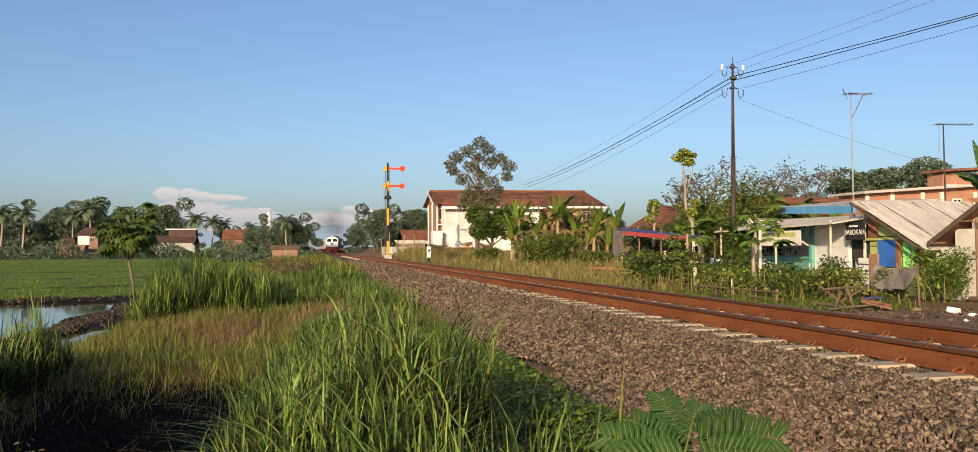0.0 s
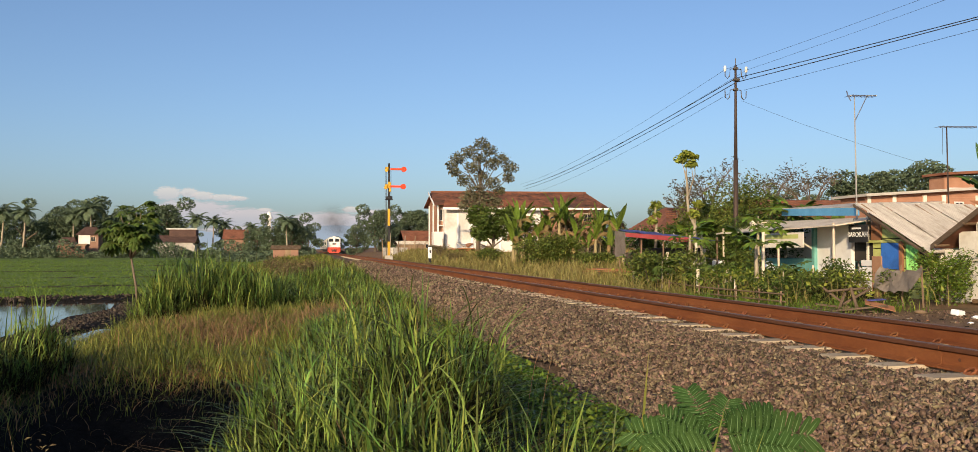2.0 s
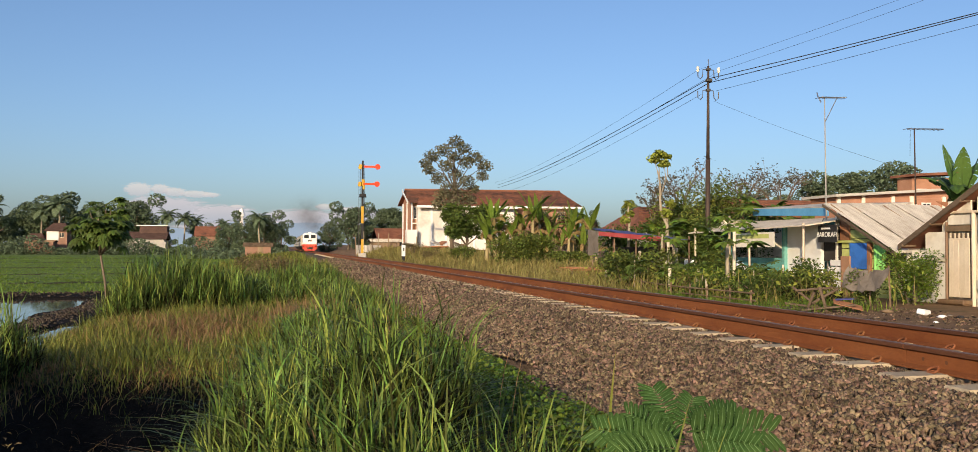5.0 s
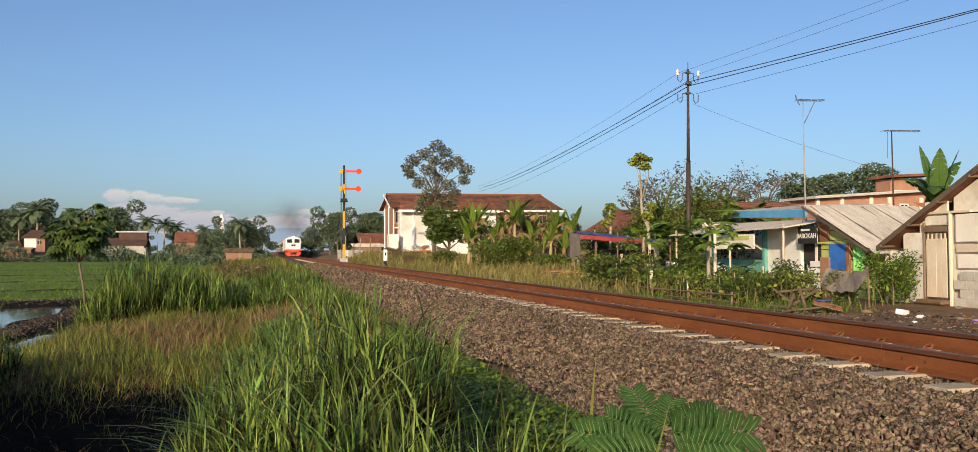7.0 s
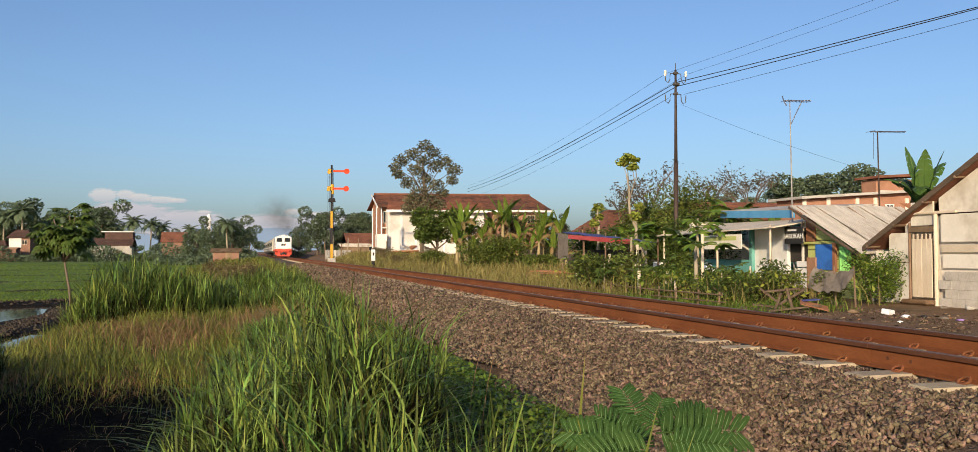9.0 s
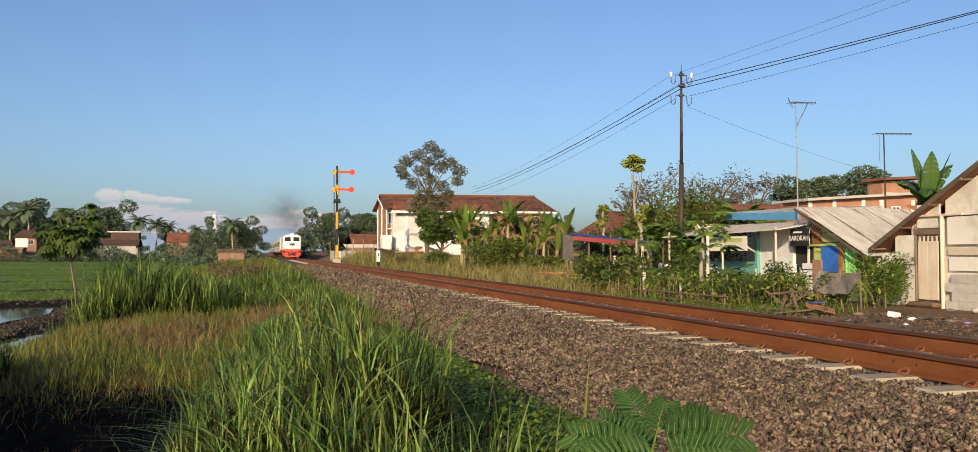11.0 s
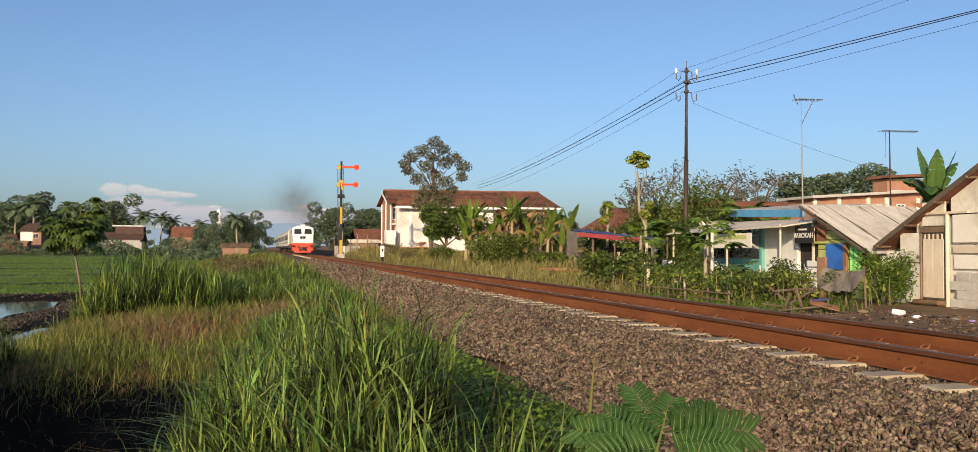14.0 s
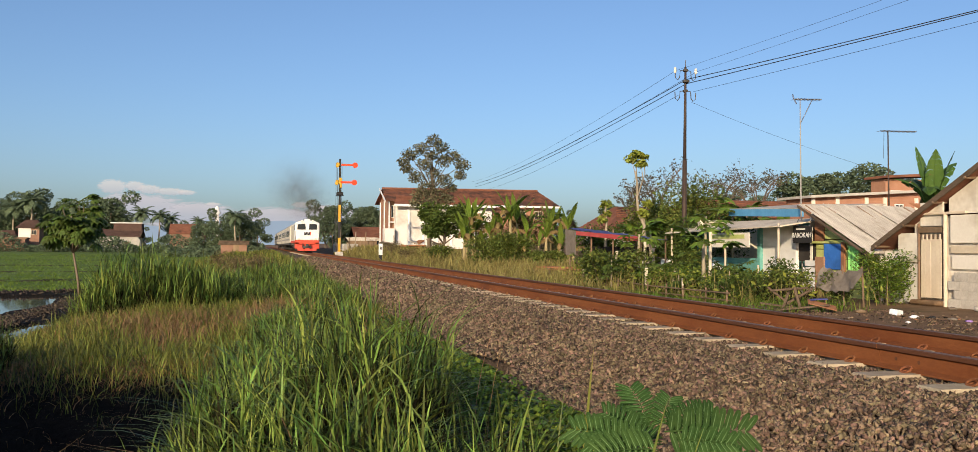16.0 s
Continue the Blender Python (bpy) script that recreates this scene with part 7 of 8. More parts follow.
# the cream hut with the gable
def hut():
    s = thing("wooden_hut", "hut of cream boards and plywood with a wooden door", "hut")
    X, ap, aw, ev = 15.5, (15.0, 3.56), (20.3, 0.84), (9.7, 0.84)

    def roof_z(y):
        return ap[1] - abs(y - ap[0]) * (ap[1] - aw[1]) / (aw[0] - ap[0])
    # panels of the front, column by column: y from, y to, z from, z to, material, proud, label
    cols = [(17.86, 18.62, 1.42, 2.0, "creamw", 0.0, "cream plywood panel"), (18.66, 19.4, 0.55, 1.28, "creamw", 0.0, "cream plywood panel"), (18.66, 19.2, -0.42, 0.54, "plaster", 0.01, "white panel"),
            (15.2, 17.62, 1.02, 1.68, "creamw", 0.02, "cream plywood panel"), (15.2, 17.62, 0.78, 0.98, "woodl", 0.01, "worn plank"), (15.2, 17.60, 0.42, 0.76, "creamw", 0.0, "cream plywood panel"),
            (12.5, 15.16, -0.46, 1.66, "creamw", 0.0, "cream plywood panel"), (10.2, 12.46, -0.46, 1.15, "creamw", 0.0, "cream plywood panel")]
    for y0, y1, z0, z1, m, pr, lb in cols:
        part("panel", MB().box((X - pr, (y0 + y1) / 2, (z0 + z1) / 2), (0.05, y1 - y0 - 0.02, z1 - z0 - 0.02), 0.006), M[m], s, lb)
    g = MB()
    g.add([(X, 17.7, 1.70), (X, 12.3, 1.70), (X, ap[0], roof_z(ap[0]) - 0.12), (X, 17.7, roof_z(17.7) - 0.12), (X, 12.3, roof_z(12.3) - 0.12)], [(0, 1, 4, 2, 3)])
    g.add([(X + 0.05, 17.7, 1.70), (X + 0.05, 12.3, 1.70), (X + 0.05, ap[0], roof_z(ap[0]) - 0.12), (X + 0.05, 17.7, roof_z(17.7) - 0.12), (X + 0.05, 12.3, roof_z(12.3) - 0.12)], [(3, 2, 4, 1, 0)])
    part("gable_panel", g, M["creamw"], s, "cream gable panel")
    door = part("door", MB().box((X - 0.005, 18.24, 0.48), (0.03, 0.70, 1.52), 0.006), M["oldwood"], s, "pale worn plank door")
    for k in range(4):
        part("plank", MB().box((X - 0.032 + 0.004 * (k % 2), 17.985 + 0.17 * k, 0.40), (0.022, 0.163, 1.34), 0.005), M["woodl"], door)
    for k in range(5):
        part("slat", MB().box((X - 0.030, 17.96 + 0.14 * k, 1.17), (0.022, 0.05, 0.13), 0.004), M["woodl"], door)
    part("crossbar", MB().box((X - 0.030, 18.24, 1.09), (0.024, 0.68, 0.05), 0.005), M["woodl"], door)
    part("lintel", MB().box((X - 0.03, 18.24, 1.34), (0.07, 0.78, 0.14), 0.01), M["wood"], s)
    part("doorstep", MB().box((X - 0.1, 18.24, -0.38), (0.4, 0.9, 0.12), 0.04), M["soil"], s, "packed earth step")
    part("bamboo_post", MB().tube([(X - 0.06, 17.74, -0.48), (X - 0.06, 17.75, 1.72)], 0.05, 8), M["woodl"], s, "pale bamboo corner post")
    part("post", MB().tube([(X - 0.02, 18.66, -0.48), (X - 0.02, 18.66, 1.5)], 0.035, 6), M["wood"], s)
    part("rail", MB().box((X - 0.06, 17.9, 1.72), (0.07, 1.6, 0.06), 0.01), M["woodl"], s)
    for k in range(7):
        z = -0.40 + 0.19 * k
        part("slat", MB().box((X + 0.05 + 0.012 * (k % 2), 19.55, z), (0.03, 0.85, 0.17), 0.006, Matrix.Rotation(random.uniform(-0.03, 0.03), 3, "X")), M["creamw"], s, "pale weathered slat")
    part("inner_lining", MB().box((X + 0.07, 14.6, 0.6), (0.03, 8.6, 2.1), 0.005), M["creamw"], s)
    for r in range(4):
        for k in range(7):
            y = 17.45 - 0.40 * k - 0.2 * (r % 2)
            part("block", MB().box((X - 0.03 + random.uniform(-0.003, 0.003), y, -0.36 + 0.205 * r), (0.12, 0.396, 0.203), 0.005), M["grime"], s, "grimy limewashed concrete block")
    part("back_wall", MB().box((20.0, 15.0, 0.6), (0.1, 10.4, 2.2), 0.01), M["creamw"], s)
    for y in (9.8, 20.2):
        part("side_wall", MB().box((17.8, y, 0.2), (4.4, 0.1, 1.4), 0.01), M["creamw"], s)
    for sd, e in ((1, (20.10, roof_z(20.10))), (-1, (9.9, roof_z(9.9)))):
        q = [(15.25, e[0], e[1]), (20.6, e[0], e[1]), (20.6, ap[0], ap[1]), (15.25, ap[0], ap[1])]
        if sd > 0:
            q = [q[1], q[0], q[3], q[2]]
        part("roof", tiled_slope(q, M["tile"], 16, 0.03), M["tile"], s, "brown tiled slope")
        q = [(15.23, e[0], e[1] - 0.12), (15.23, ap[0], ap[1] - 0.12), (15.23, ap[0], ap[1] + 0.02), (15.23, e[0], e[1] + 0.02)]
        part("bargeboard", MB().slab(q, 0.04), M["oldwood"], s, "weathered brown bargeboard")
    for k in range(4):
        part("rafter_end", MB().tube([(15.2, 16.9 + k, roof_z(16.9 + k) - 0.1), (15.6, 16.9 + k, roof_z(16.9 + k) - 0.1)], 0.03, 5), M["wood"], s)


hut()


# the stall under blue and red sheets
st = thing("market_stall", "roadside stall under blue and red plastic sheets", "stall")
vs, fs = [], []
for i in range(15):
    y = 35.9 - 7.6 * i / 14
    for j in range(4):
        vs.append((12.5 + 0.37 * j, y, 1.66 - 0.036 * i - 0.01 * j + 0.02 * math.sin(i * 1.7 + j)))
fs = [(i * 4 + j, i * 4 + j + 1, i * 4 + j + 5, i * 4 + j + 4) for i in range(14) for j in range(3)]
part("roof_sheet", MB().add(vs, fs).add([(x, y, z - 0.02) for x, y, z in vs], [f[::-1] for f in fs]), M["tarpb"], st, "dark blue plastic sheet")
part("valance", MB().slab([(12.46, 34.6, 1.36), (12.46, 28.4, 1.08), (12.46, 28.4, 1.24), (12.46, 34.6, 1.52)], 0.02), M["tarpr"], st, "faded red edge sheet")
part("side_sheet", MB().slab([(12.48, 35.9, 0.55), (12.48, 34.7, 0.55), (12.46, 34.7, 1.52), (12.46, 35.9, 1.62)], 0.02), M["tarpg"], st, "grey side sheet")
for y in (28.5, 31, 33.2, 35.7):
    for x in (12.6, 13.5):
        part("post", MB().tube([(x, y, -0.4), (x, y, 1.66 - 0.0674 * (35.9 - y) + 0.1 * (x > 13))], 0.03, 6), M["wood"], st)
part("counter", MB().box((13.0, 31.0, 0.36), (0.6, 3.2, 0.08), 0.02), M["creamw"], st, "pale counter top")
for y in (29.6, 32.4):
    part("trestle", MB().box((13.0, y, -0.05), (0.6, 0.08, 0.75), 0.01), M["wood"], st)
part("back_sheet", MB().box((13.56, 32.8, 0.25), (0.04, 5.6, 1.3), 0.01), M["dark"], st)


# a parked motorcycle behind the stall
def motorcycle(x, y, turn_):
    m = thing("motorcycle", "parked black motorcycle beside the stall", "motorcycle", pose(x, y, ground_z(x, y), 0, 0, turn_))
    for u in (-0.62, 0.62):
        pts = [(u + 0.27 * math.cos(a), 0, 0.28 + 0.27 * math.sin(a)) for a in [2 * math.pi * k / 16 for k in range(17)]]
        wl_ = part("wheel", MB().tube(pts, 0.045, 6, False), M["black"], m, round_=True)
        part("rim", MB().tube([(u, -0.03, 0.28), (u, 0.03, 0.28)], 0.12, 10), M["alu"], wl_)
    part("body", MB().box((0.0, 0, 0.55), (0.9, 0.22, 0.3), 0.08), M["black"], m)
    part("seat", MB().box((-0.3, 0, 0.76), (0.7, 0.24, 0.10), 0.04), M["black"], m)
    part("fork", MB().tube([(0.62, 0, 0.28), (0.42, 0, 0.95)], 0.04, 6), M["steel"], m)
    part("handlebar", MB().tube([(0.38, -0.32, 0.98), (0.44, 0, 0.92), (0.38, 0.32, 0.98)], 0.018, 6), M["steel"], m)
    part("front_shield", MB().box((0.46, 0, 0.72), (0.12, 0.34, 0.42), 0.05), M["white"], m, "white front shield")


motorcycle(13.6, 28.6, 70)


# ---------------------------------------------------------------- pole, wires, aerials
def utility_pole():
    p = thing("utility_pole", "tall dark steel utility pole with insulators on curved arms", "utility pole", pose(15.72, 31.6, ground_z(15.7, 31.6), 0.0, 0.35, 0))
    h = 8.0 - ground_z(15.7, 31.6)
    part("lower_shaft", MB().tube([(0, 0, -0.1), (0, 0, h * 0.55)], [0.095, 0.085], 12), M["polebrown"], p, round_=True)
    part("upper_shaft", MB().tube([(0, 0, h * 0.55), (0, 0, h - 0.22)], [0.065, 0.04], 12), M["polebrown"], p, round_=True)
    part("spike", MB().tube([(0, 0, h - 0.23), (0, 0, h + 0.04)], 0.014, 6), M["steel"], p)
    for z, ins in ((h - 0.35, True), (h - 1.14, False)):
        arm = MB()
        for sd in (-1, 1):
            arm.tube([(0, 0, z), (sd * 0.22, 0, z - 0.02), (sd * 0.24, 0, z - 0.28), (sd * 0.32, 0, z - 0.38), (sd * 0.42, 0, z - 0.30), (sd * 0.43, 0, z - 0.05)], 0.018, 6)
        arm.box((0, 0, z), (0.16, 0.16, 0.10), 0.02)
        a = part("curved_arm", arm, M["steel"], p, "double curved steel arm")
        if ins:
            for sd in (-1, 1):
                part("insulator", MB().tube([(sd * 0.43, 0, z - 0.12), (sd * 0.43, 0, z - 0.05), (sd * 0.43, 0, z - 0.03), (sd * 0.43, 0, z + 0.06), (sd * 0.43, 0, z + 0.10)], [0.035, 0.062, 0.045, 0.055, 0.02], 10), M["ceramic"], a, "white ceramic insulator")
    part("cable_clamp", MB().box((0, -0.05, h - 0.78), (0.22, 0.2, 0.1), 0.02), M["steel"], p)


utility_pole()


def wire(a, b, sag, r, label="single black overhead wire above the houses"):
    a, b = Vector(a), Vector(b)
    pts = [a.lerp(b, k / 16) - Vector((0, 0, sag * 4 * (k / 16) * (1 - k / 16))) for k in range(17)]
    tagged(part("overhead_wire", MB().tube(pts, r, 5), M["cable"], None, round_=True), label, "overhead wire", "overhead wires")


P0 = (15.8, 31.6)
E1 = (15.8 + 4.2 * 2.6, 31.6 - 9.8 * 2.6)
for dx in (-0.43, 0.43):
    wire((P0[0] + dx, P0[1], 7.62), (E1[0] + dx * 0.6, E1[1], 11.6), 0.25, 0.005, "thin overhead power wire")
    wire((P0[0] + dx, P0[1], 7.62), (23 + dx, 96, 7.9), 0.55, 0.006, "thin overhead power wire")
for dz, r, ze in ((7.30, 0.015, 8.85), (7.14, 0.015, 8.98)):
    wire((P0[0], P0[1], dz), (E1[0], E1[1], ze), 0.12, r, "thick black overhead cable on the pole")
    wire((P0[0], P0[1], dz), (23, 96, 7.70 + (dz - 7.3) * 2.0), 0.45, r, "thick black overhead cable on the pole")
wire((P0[0] + 0.3, P0[1], 6.85), (E1[0], E1[1], 8.78), 0.1, 0.007)
wire((P0[0] - 0.3, P0[1], 6.70), (23.6, 96, 6.9), 0.45, 0.007)
wire((P0[0] + 0.2, P0[1], 6.45), (26.0, 29.5, 3.15), 0.22, 0.005, "thin service wire to the houses")


def aerial(x, y, z0, z1, span_, label, brace):
    a = thing("television_aerial", label, "aerial", pose(x, y, z0))
    h = z1 - z0
    part("mast", MB().tube([(0.10, 0, -0.1), (0.03, 0, h * 0.5), (0, 0, h)], [0.03, 0.024, 0.014] if brace else [0.03, 0.026, 0.02], 7), M["greyc" if brace else "polebrown"], a, round_=True)
    L = span_
    part("boom", MB().tube([(-L * 0.22, 0, h), (L * 0.78, -0.1, h + 0.02)], 0.018, 6), M["alu"], a)
    for k in range(9):
        u = -L * 0.20 + L * 0.96 * k / 8
        part("element", MB().tube([(u, -0.22 + 0.01 * k, h), (u, 0.22 - 0.01 * k, h)], 0.008, 4), M["alu"], a)
    if brace:
        part("brace", MB().tube([(0, 0, h - 0.75), (L * 0.45, -0.05, h)], 0.014, 5), M["alu"], a)
        part("reflector", MB().tube([(-L * 0.22, -0.1, h - 0.16), (-L * 0.25, 0, h), (-L * 0.22, 0.1, h + 0.16)], 0.02, 5), M["alu"], a)
    else:
        part("hanging_lead", MB().tube([(-0.15, 0, h - 0.03), (-0.17, 0, h - 0.9)], 0.008, 4), M["cable"], a)


aerial(15.80, 24.1, ground_z(15.80, 24.1), 5.37, 0.85, "tall pole with a television aerial before the shop", True)
aerial(20.05, 25.6, 0.4, 4.76, 1.3, "thin pole with a flat television aerial behind the huts", False)


# ---------------------------------------------------------------- by the track: posts, stakes, planks, litter
def stake(x, y, h, r=0.035, m="woodl", tilt=0.0, label="bare pale wooden stake"):
    b = MB().tube([(0, 0, -0.1), (tilt * h * 0.5, 0.01, h * 0.5), (tilt * h, 0, h)], [r * 1.15, r, r * 0.9], 7)
    ob = part("wooden_stake", b, M[m], None, round_=True)
    ob.matrix_basis = pose(x, y, ground_z(x, y))
    tagged(ob, label, "stake", "wooden stakes")


for x, y, h, r, tl in ((11.72, 22.0, 1.75, 0.045, 0.0), (11.6, 26.0, 1.5, 0.045, 0.02), (10.6, 23.6, 0.75, 0.05, 0.0), (10.2, 27.6, 0.6, 0.035, 0.0), (11.2, 27.2, 1.2, 0.05, -0.01), (11.05, 22.9, 0.75, 0.04, 0.12), (12.35, 20.7, 0.9, 0.025, 0.02), (10.4, 20.9, 0.55, 0.03, -0.06), (14.2, 31.0, 1.3, 0.05, 0.0), (13.2, 30.0, 1.4, 0.03, 0.02)):
    stake(x, y, h, r, "woodl", tl)
kp = thing("kilometre_post", "white and black distance post beside the track", "post", pose(7.95, 60, ground_z(7.95, 60)))
part("post", MB().box((0, 0, 0.3), (0.18, 0.16, 0.75), 0.02), M["black"], kp)
part("plate", MB().box((0, -0.02, 1.0), (0.25, 0.20, 0.75), 0.03), M["white"], kp, "white plate")
part("plate_writing", MB().box((0, -0.126, 1.08), (0.09, 0.01, 0.2)), M["black"], kp)


def planks(x, y, rows, name, label, turn_, size=1.0):
    t = thing(name, label, "wood pile", pose(x, y, ground_z(x, y), 0, 0, turn_))
    t.scale = (size, size, size)
    for (c, s, r, m) in rows:
        part("plank", MB().box(c, s, 0.008, Euler([radians(a) for a in r]).to_matrix()), M[m], t)


q = random.Random(3)
planks(12.3, 36.0, [((q.uniform(-0.5, 0.5), q.uniform(-1.5, 1.5), 0.06 + 0.05 * k), (q.uniform(0.12, 0.3), q.uniform(1.2, 2.4), 0.04), (q.uniform(-3, 3), q.uniform(-6, 6), q.uniform(-40, 40)), q.choice(("wood", "tarpg", "rust"))) for k in range(8)], "plank_pile", "low heap of old planks and sheets beside the track", 10)
planks(10.9, 17.0, [((0.0, 0.0, 0.12), (1.7, 0.10, 0.06), (0, 6, 0), "oldwood"), ((0.1, 0.3, 0.35), (1.2, 0.09, 0.07), (0, -32, 10), "oldwood"), ((-0.3, 0.2, 0.40), (0.9, 0.08, 0.06), (0, 38, 0), "oldwood"), ((-0.1, -0.2, 0.28), (0.08, 0.08, 0.62), (10, 20, 0), "oldwood"), ((0.25, -0.2, 0.36), (0.08, 0.08, 0.75), (-5, -16, 0), "oldwood"),
                    ((0.0, 0.1, 0.64), (1.0, 0.09, 0.06), (0, -6, 0), "oldwood"), ((0.9, -0.1, 0.22), (0.8, 0.6, 0.02), (10, 14, 10), "rust"), ((0.75, 0.2, 0.36), (0.5, 0.4, 0.03), (0, -4, 20), "tarpb"), ((0.4, -0.4, 0.14), (1.5, 0.09, 0.05), (0, -7, 14), "oldwood"), ((-0.6, -0.1, 0.08), (1.2, 0.25, 0.03), (4, 3, -10), "oldwood")],
       "broken_chairs", "heap of broken wooden frames and rusty sheet beside the track", -40, 0.72)
planks(12.4, 23.4, [((0, k * 0.12 - 0.3, 0.62 + 0.03 * (k % 2)), (0.14, 3.0, 0.03), (0, 2 * k - 4, 6 * (k % 3) - 6), q.choice(("wood", "tarpg", "wood"))) for k in range(5)] + [((0.0, -1.2, 0.3), (0.06, 0.06, 0.62), (0, 0, 0), "wood"), ((0.0, 1.2, 0.3), (0.06, 0.06, 0.62), (0, 0, 0), "wood"), ((0.2, 0.2, 0.45), (0.5, 1.0, 0.02), (0, 12, 0), "rust")],
       "rack", "low rack of boards with a rusty sheet among the bushes", 0)
bk = thing("basket", "white woven sack lying on the rack", "sack", pose(12.6, 23.4, ground_z(12.4, 23.4) + 0.66))
part("bag", MB().tube([(0, -0.02, 0), (0, 0, 0.08), (0, 0, 0.2), (0, 0.02, 0.30)], [0.22, 0.25, 0.16, 0.03], 9), M["plastic"], bk, round_=True)


def litter(name, label, x, y, m, verts_seed, s, sz=0.36):
    q2 = np.random.default_rng(verts_seed)
    v = ICO * q2.uniform(0.6, 1.2, ICO.shape) * np.array([s, s * 0.7, s * sz])
    ob = new(name, tri_mesh(name, v, ICOF, M[m]))
    ob.matrix_basis = pose(x, y, ground_z(x, y) + s * sz * 0.55, 0, 0, verts_seed * 37)
    tagged(ob, label, "litter", "litter")


fb = part("foam_box", MB().box((0, 0, 0.06), (0.26, 0.17, 0.11), 0.02, Euler((0.15, 0.1, 0.4)).to_matrix()), M["plastic"], None)
fb.matrix_basis = pose(12.4, 15.6, ground_z(12.4, 15.6))
tagged(fb, "white foam packaging block on bare earth", "litter", "litter")
for i, (nm, lb, x, y, m, s) in enumerate((("plastic_bag", "crumpled white plastic bag on bare earth", 12.25, 14.9, "plastic", 0.13), ("plastic_bag", "black plastic bag on bare earth", 12.5, 14.7, "black", 0.12), ("plastic_bag", "purple plastic bag on bare earth", 12.6, 13.9, "purple", 0.08),
                                         ("rag", "pale crumpled rag on bare earth", 12.6, 14.3, "tarpg", 0.10), ("stone_block", "pale concrete block by the hut", 14.9, 16.9, "tarpg", 0.12), ("stone_block", "pale concrete block by the hut", 15.1, 16.4, "concr", 0.2), ("rag", "dirty grey rag among weeds", 11.2, 25.2, "plastic", 0.16), ("plastic_bag", "small white plastic scrap", 11.3, 13.9, "plastic", 0.07),
                                         ("rag", "brown sack on bare earth", 12.1, 16.3, "wood", 0.15), ("stone_block", "dark stone on the bank", 9.6, 46.0, "steel", 0.22), ("stone_block", "brown stone on the bank", 8.9, 55.0, "rust", 0.2))):
    litter(nm, lb, x, y, m, i + 1, s)
for i in range(110):
    litter("rubble", "small rubbish and clods on bare earth", q.uniform(10.6, 13.8), q.uniform(12.4, 16.8), q.choice(("wood", "mud", "soil", "rust", "wood", "tarpg", "oldwood", "soil")), 100 + i, q.uniform(0.02, 0.06), 0.3)

n = 5200
x, y = 8.6 + 4.6 * rng.uniform(0, 1, n) ** 1.4, 9.5 + 8.0 * rng.uniform(0, 1, n)
cv, cf = stones(np.stack([x, y, height(x, y) - 0.006], -1), rng.uniform(0.008, 0.036, n) * (0.6 + 0.8 * (np.sin(x * 3 + y) * np.sin(y * 2.2) > 0)), False)
M["rubble"] = mat("earth_rubble", (0.06, 0.040, 0.027), (0.19, 0.130, 0.085), 3.0, 0.95, 0.5, 20, island=0.6, sheen=0.1)
tagged(new("earth_rubble", tri_mesh("earth_rubble", cv, cf, M["rubble"])), "brown clods, chips and broken bits on the bare earth", "rubble", kind="stuff")

# a low bamboo fence along the far side of the track
bf = thing("bamboo_fence", "low fence of thin bamboo rails on short stakes", "fence", pose(0, 0, 0))
for k in range(9):
    y = 17.6 + 1.15 * k
    x = 9.75 + 0.06 * k + 0.05 * (k % 2)
    part("stake", MB().tube([(x, y, ground_z(x, y) - 0.1), (x + 0.02, y, ground_z(x, y) + 0.42)], 0.02, 5), M["wood"], bf)
for z, o in ((0.36, 0.0), (0.20, 0.04)):
    part("rail", MB().tube([(9.72 + o, 17.4, ground_z(9.7, 17.4) + z), (10.0 + o, 22.0, ground_z(10, 22) + z - 0.04), (10.3 + o, 27.0, ground_z(10.3, 27) + z)], 0.018, 5), M["wood"], bf)

# sheds and fences in the gap between the signal and the white house
plain_house("shed", "lean-to of old boards and sheets near the signal", 9.9, 12.8, 100, 104, 0.4, 1.5, 1.8, "wood", "zinc", "x", 0.3)
for i, (x, y, h) in enumerate(((8.9, 92, 1.2), (9.3, 95, 1.6), (10.1, 97, 2.0), (8.4, 104, 2.2), (9.6, 108, 2.6), (11.3, 98, 1.9), (13.6, 92, 1.5))):
    stake(x, y, h, 0.06, "wood" if i % 2 else "barkp", 0.05 * (i % 3 - 1), "weathered post near the signal")
planks(9.2, 99, [((k * 0.45 - 1.2, 0.0, 0.5), (0.40, 0.05, 1.0), (0, 0, 0), q.choice(("wood", "concr", "bluep", "creamw"))) for k in range(7)], "board_fence", "patchwork fence of boards near the signal", 25)
planks(14.4, 83, [((q.uniform(-2.5, 2.5), q.uniform(-0.6, 0.6), 0.25 + 0.15 * (k % 4)), (q.uniform(0.5, 1.4), 0.5, 0.1), (q.uniform(-20, 20), q.uniform(-20, 20), q.uniform(0, 90)), q.choice(("wood", "tarpg", "concr", "rust", "creamw"))) for k in range(12)], "scrap_heap", "heap of scrap boards and sheets before the white house", 0, 1.25)


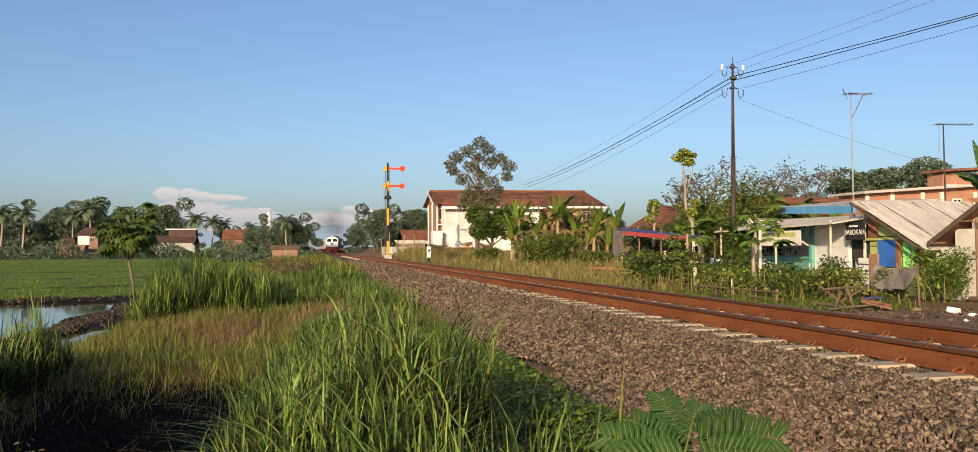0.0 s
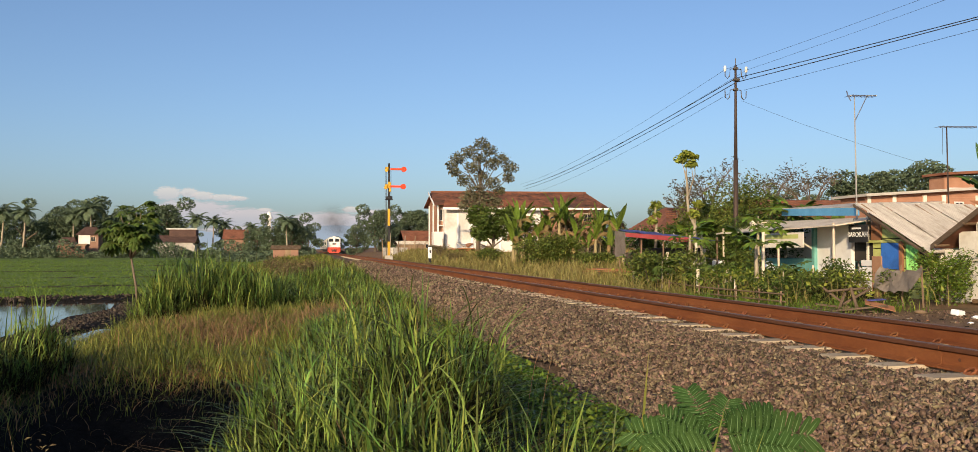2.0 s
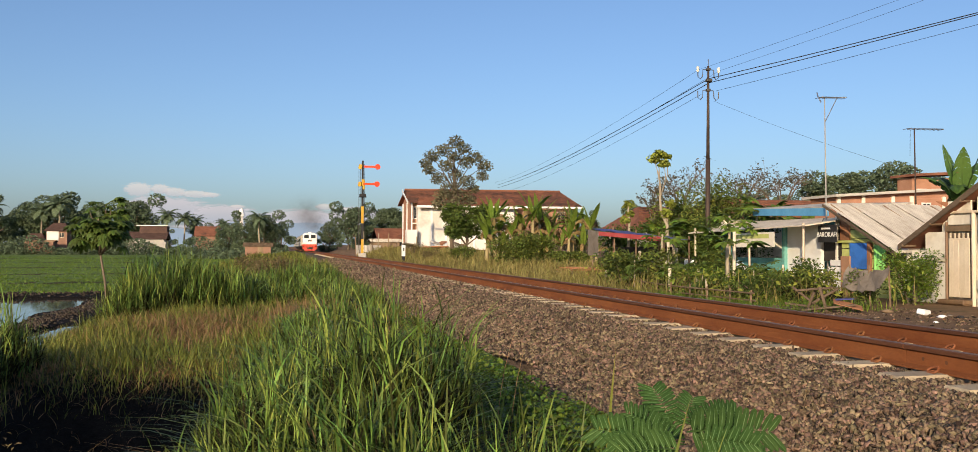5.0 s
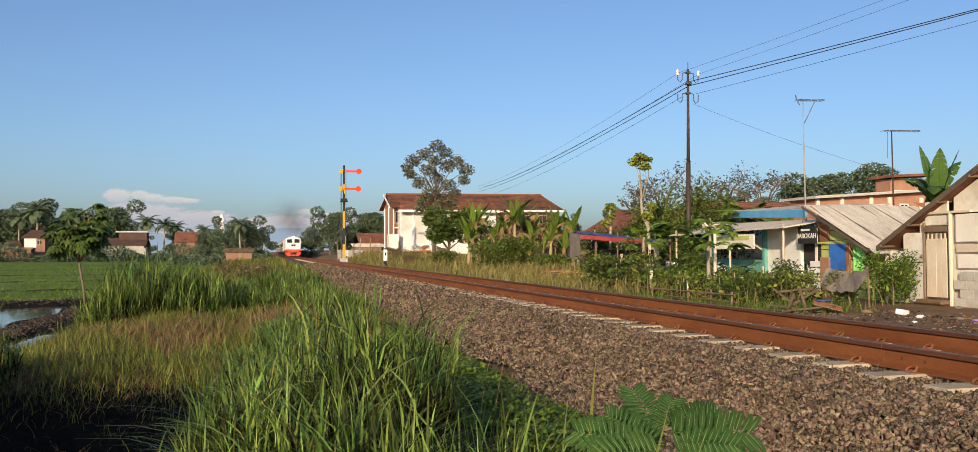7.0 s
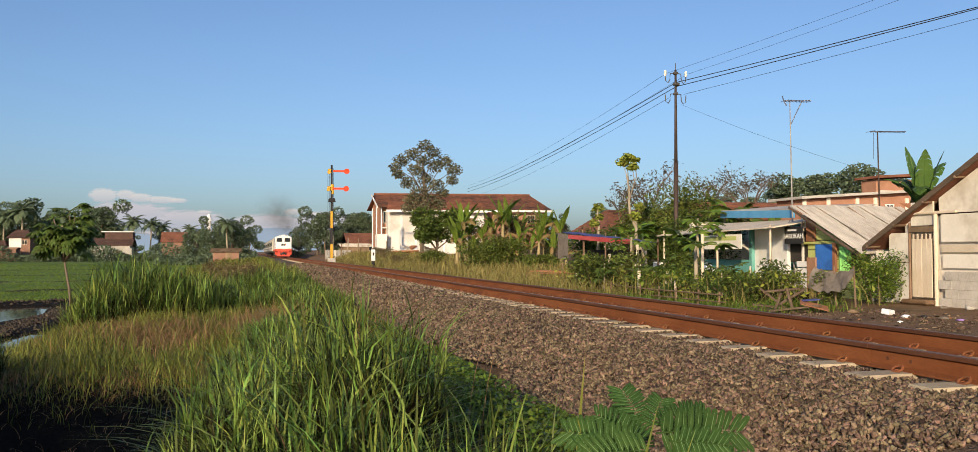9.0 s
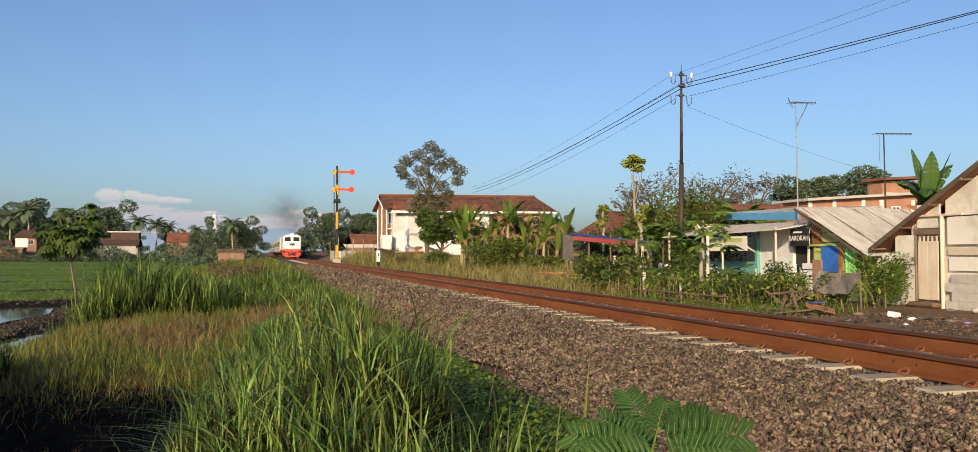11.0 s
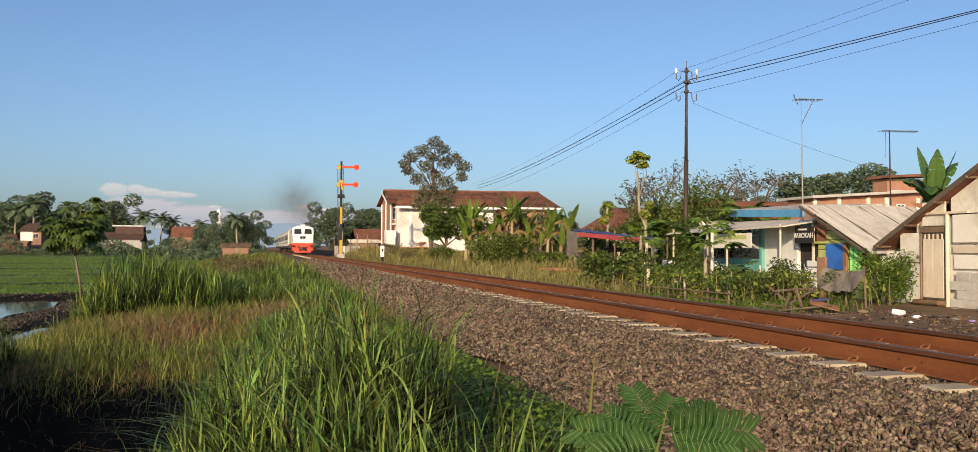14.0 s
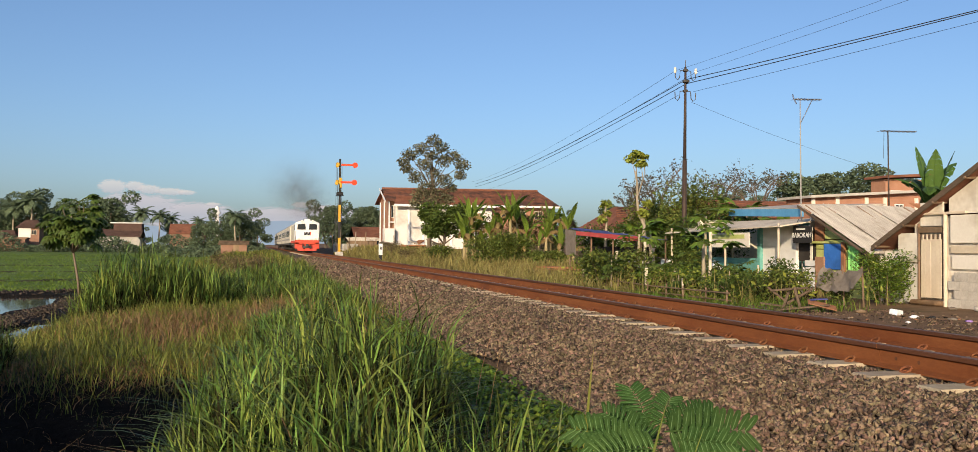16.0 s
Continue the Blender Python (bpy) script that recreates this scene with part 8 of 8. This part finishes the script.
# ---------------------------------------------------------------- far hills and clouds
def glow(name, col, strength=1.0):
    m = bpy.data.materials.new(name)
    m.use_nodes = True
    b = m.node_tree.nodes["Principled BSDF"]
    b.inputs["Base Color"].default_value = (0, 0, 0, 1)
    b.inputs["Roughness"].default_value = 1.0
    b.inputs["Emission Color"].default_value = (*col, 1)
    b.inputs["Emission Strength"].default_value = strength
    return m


# distance haze is put into the hills as a pale blue glowing colour
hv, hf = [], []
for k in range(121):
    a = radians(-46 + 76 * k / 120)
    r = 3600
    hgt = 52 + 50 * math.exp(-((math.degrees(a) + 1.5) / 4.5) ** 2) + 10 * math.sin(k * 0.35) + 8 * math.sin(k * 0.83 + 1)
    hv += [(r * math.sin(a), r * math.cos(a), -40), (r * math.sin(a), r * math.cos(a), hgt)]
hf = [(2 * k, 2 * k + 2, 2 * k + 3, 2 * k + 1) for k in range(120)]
backdrop = tagged(part("backdrop", MB().add(hv, hf), glow("hills_haze_glow", (0.30, 0.40, 0.52), 0.95)), "blue hills on the horizon with haze put into their glow", "hills", kind="structure")


def cloud_mat(name, low, high, cover):
    m = bpy.data.materials.new(name)
    m.use_nodes = True
    n, l = m.node_tree.nodes, m.node_tree.links
    n.remove(n["Principled BSDF"])
    tc, sep = n.new("ShaderNodeTexCoord"), n.new("ShaderNodeSeparateXYZ")
    l.new(tc.outputs["Object"], sep.inputs[0])
    nz = n.new("ShaderNodeTexNoise")
    nz.inputs["Scale"].default_value, nz.inputs["Detail"].default_value, nz.inputs["Roughness"].default_value = 4.2, 8, 0.62
    mp = n.new("ShaderNodeMapping")
    mp.inputs["Scale"].default_value = (1.0, 1.0, 1.7)
    l.new(tc.outputs["Object"], mp.inputs[0])
    l.new(mp.outputs[0], nz.inputs["Vector"])
    gr = n.new("ShaderNodeTexGradient")
    gr.gradient_type = "SPHERICAL"
    gm = n.new("ShaderNodeMapping")
    gm.inputs["Scale"].default_value = (0.95, 1, 1.0)
    l.new(tc.outputs["Object"], gm.inputs[0])
    l.new(gm.outputs[0], gr.inputs[0])
    ad = n.new("ShaderNodeMath")
    ad.operation = "MULTIPLY_ADD"
    l.new(gr.outputs["Fac"], ad.inputs[0])
    ad.inputs[1].default_value = 1.1
    l.new(nz.outputs["Fac"], ad.inputs[2])
    mr = n.new("ShaderNodeMapRange")
    mr.inputs[1].default_value, mr.inputs[2].default_value, mr.inputs[4].default_value = 0.78, 1.04, cover
    l.new(ad.outputs[0], mr.inputs[0])
    em, tr, mx = n.new("ShaderNodeEmission"), n.new("ShaderNodeBsdfTransparent"), n.new("ShaderNodeMixShader")
    cr = n.new("ShaderNodeMix")
    cr.data_type = "RGBA"
    zr = n.new("ShaderNodeMapRange")
    zr.inputs[1].default_value, zr.inputs[2].default_value = -0.5, 0.35
    l.new(sep.outputs[2], zr.inputs[0])
    l.new(zr.outputs[0], cr.inputs[0])
    cr.inputs[6].default_value, cr.inputs[7].default_value = (*low, 1), (*high, 1)
    l.new(cr.outputs[2], em.inputs[0])
    l.new(mr.outputs[0], mx.inputs[0])
    l.new(tr.outputs[0], mx.inputs[1])
    l.new(em.outputs[0], mx.inputs[2])
    l.new(mx.outputs[0], n["Material Output"].inputs[0])
    return m


# clouds glow: sunlit tops and dimmer hazy bodies are put into these colours
cloud_body = cloud_mat("cloud_body", (0.43, 0.47, 0.56), (0.56, 0.54, 0.59), 0.8)
cloud_top = cloud_mat("cloud_top", (0.56, 0.54, 0.58), (0.72, 0.67, 0.64), 0.62)
for az, z, w, h, mt in ((-6.8, 155, 250, 75, 0), (-3.4, 135, 190, 60, 0), (1.2, 120, 260, 60, 0), (4.6, 130, 190, 62, 0), (8.6, 110, 220, 50, 0), (-1.0, 80, 520, 50, 0),
                        (-8.2, 228, 78, 42, 1), (-7.0, 232, 52, 30, 1), (-6.2, 221, 66, 27, 1), (-5.0, 214, 84, 22, 1), (-4.1, 212, 50, 15, 1), (-2.6, 166, 45, 12, 1), (2.7, 170, 60, 20, 1), (3.9, 158, 50, 16, 1)):
    a = radians(az)
    b = MB().add([(-1, 0, -1), (1, 0, -1), (1, 0, 1), (-1, 0, 1)], [(0, 1, 2, 3)])
    ob = part("cloud", b, cloud_top if mt else cloud_body, backdrop, "pale cumulus lit at its top" if mt else "hazy lavender cloud bank")
    r = 3880 if mt else 3920
    ob.matrix_basis = Matrix.Translation((r * math.sin(a), r * math.cos(a), z)) @ Matrix.Rotation(-a, 4, "Z") @ Matrix.Diagonal((w, 1, h, 1))


# ---------------------------------------------------------------- single ballast stones
for i in near_i:
    v, f = stones(np.zeros((1, 3)), np.array([ss[i]]))
    ob = new("stone", tri_mesh("stone", v, f, M["stone"]))
    ob.parent = bpy.data.objects["ballast_bed"]
    ob.location = tuple(float(a) for a in sp[i])


# ---------------------------------------------------------------- what moves
def motions():
    walk(locomotive, [(t, pose(TRACK, y, RAILTOP - 0.0012 * (y - 96))) for t, y in RUN])
    for carriage, back in carriages:
        walk(carriage, [(t, pose(TRACK, y + back, RAILTOP - 0.0012 * (y - 96))) for t, y in RUN])
    for puff, dx, dz in puffs:
        walk(puff, [(t, pose(TRACK + 1.4 + dx - 0.15 * t * 0.3, y + 6 + 0.12 * t, RAILTOP + dz + 0.02 * t)) for t, y in RUN])


motions()
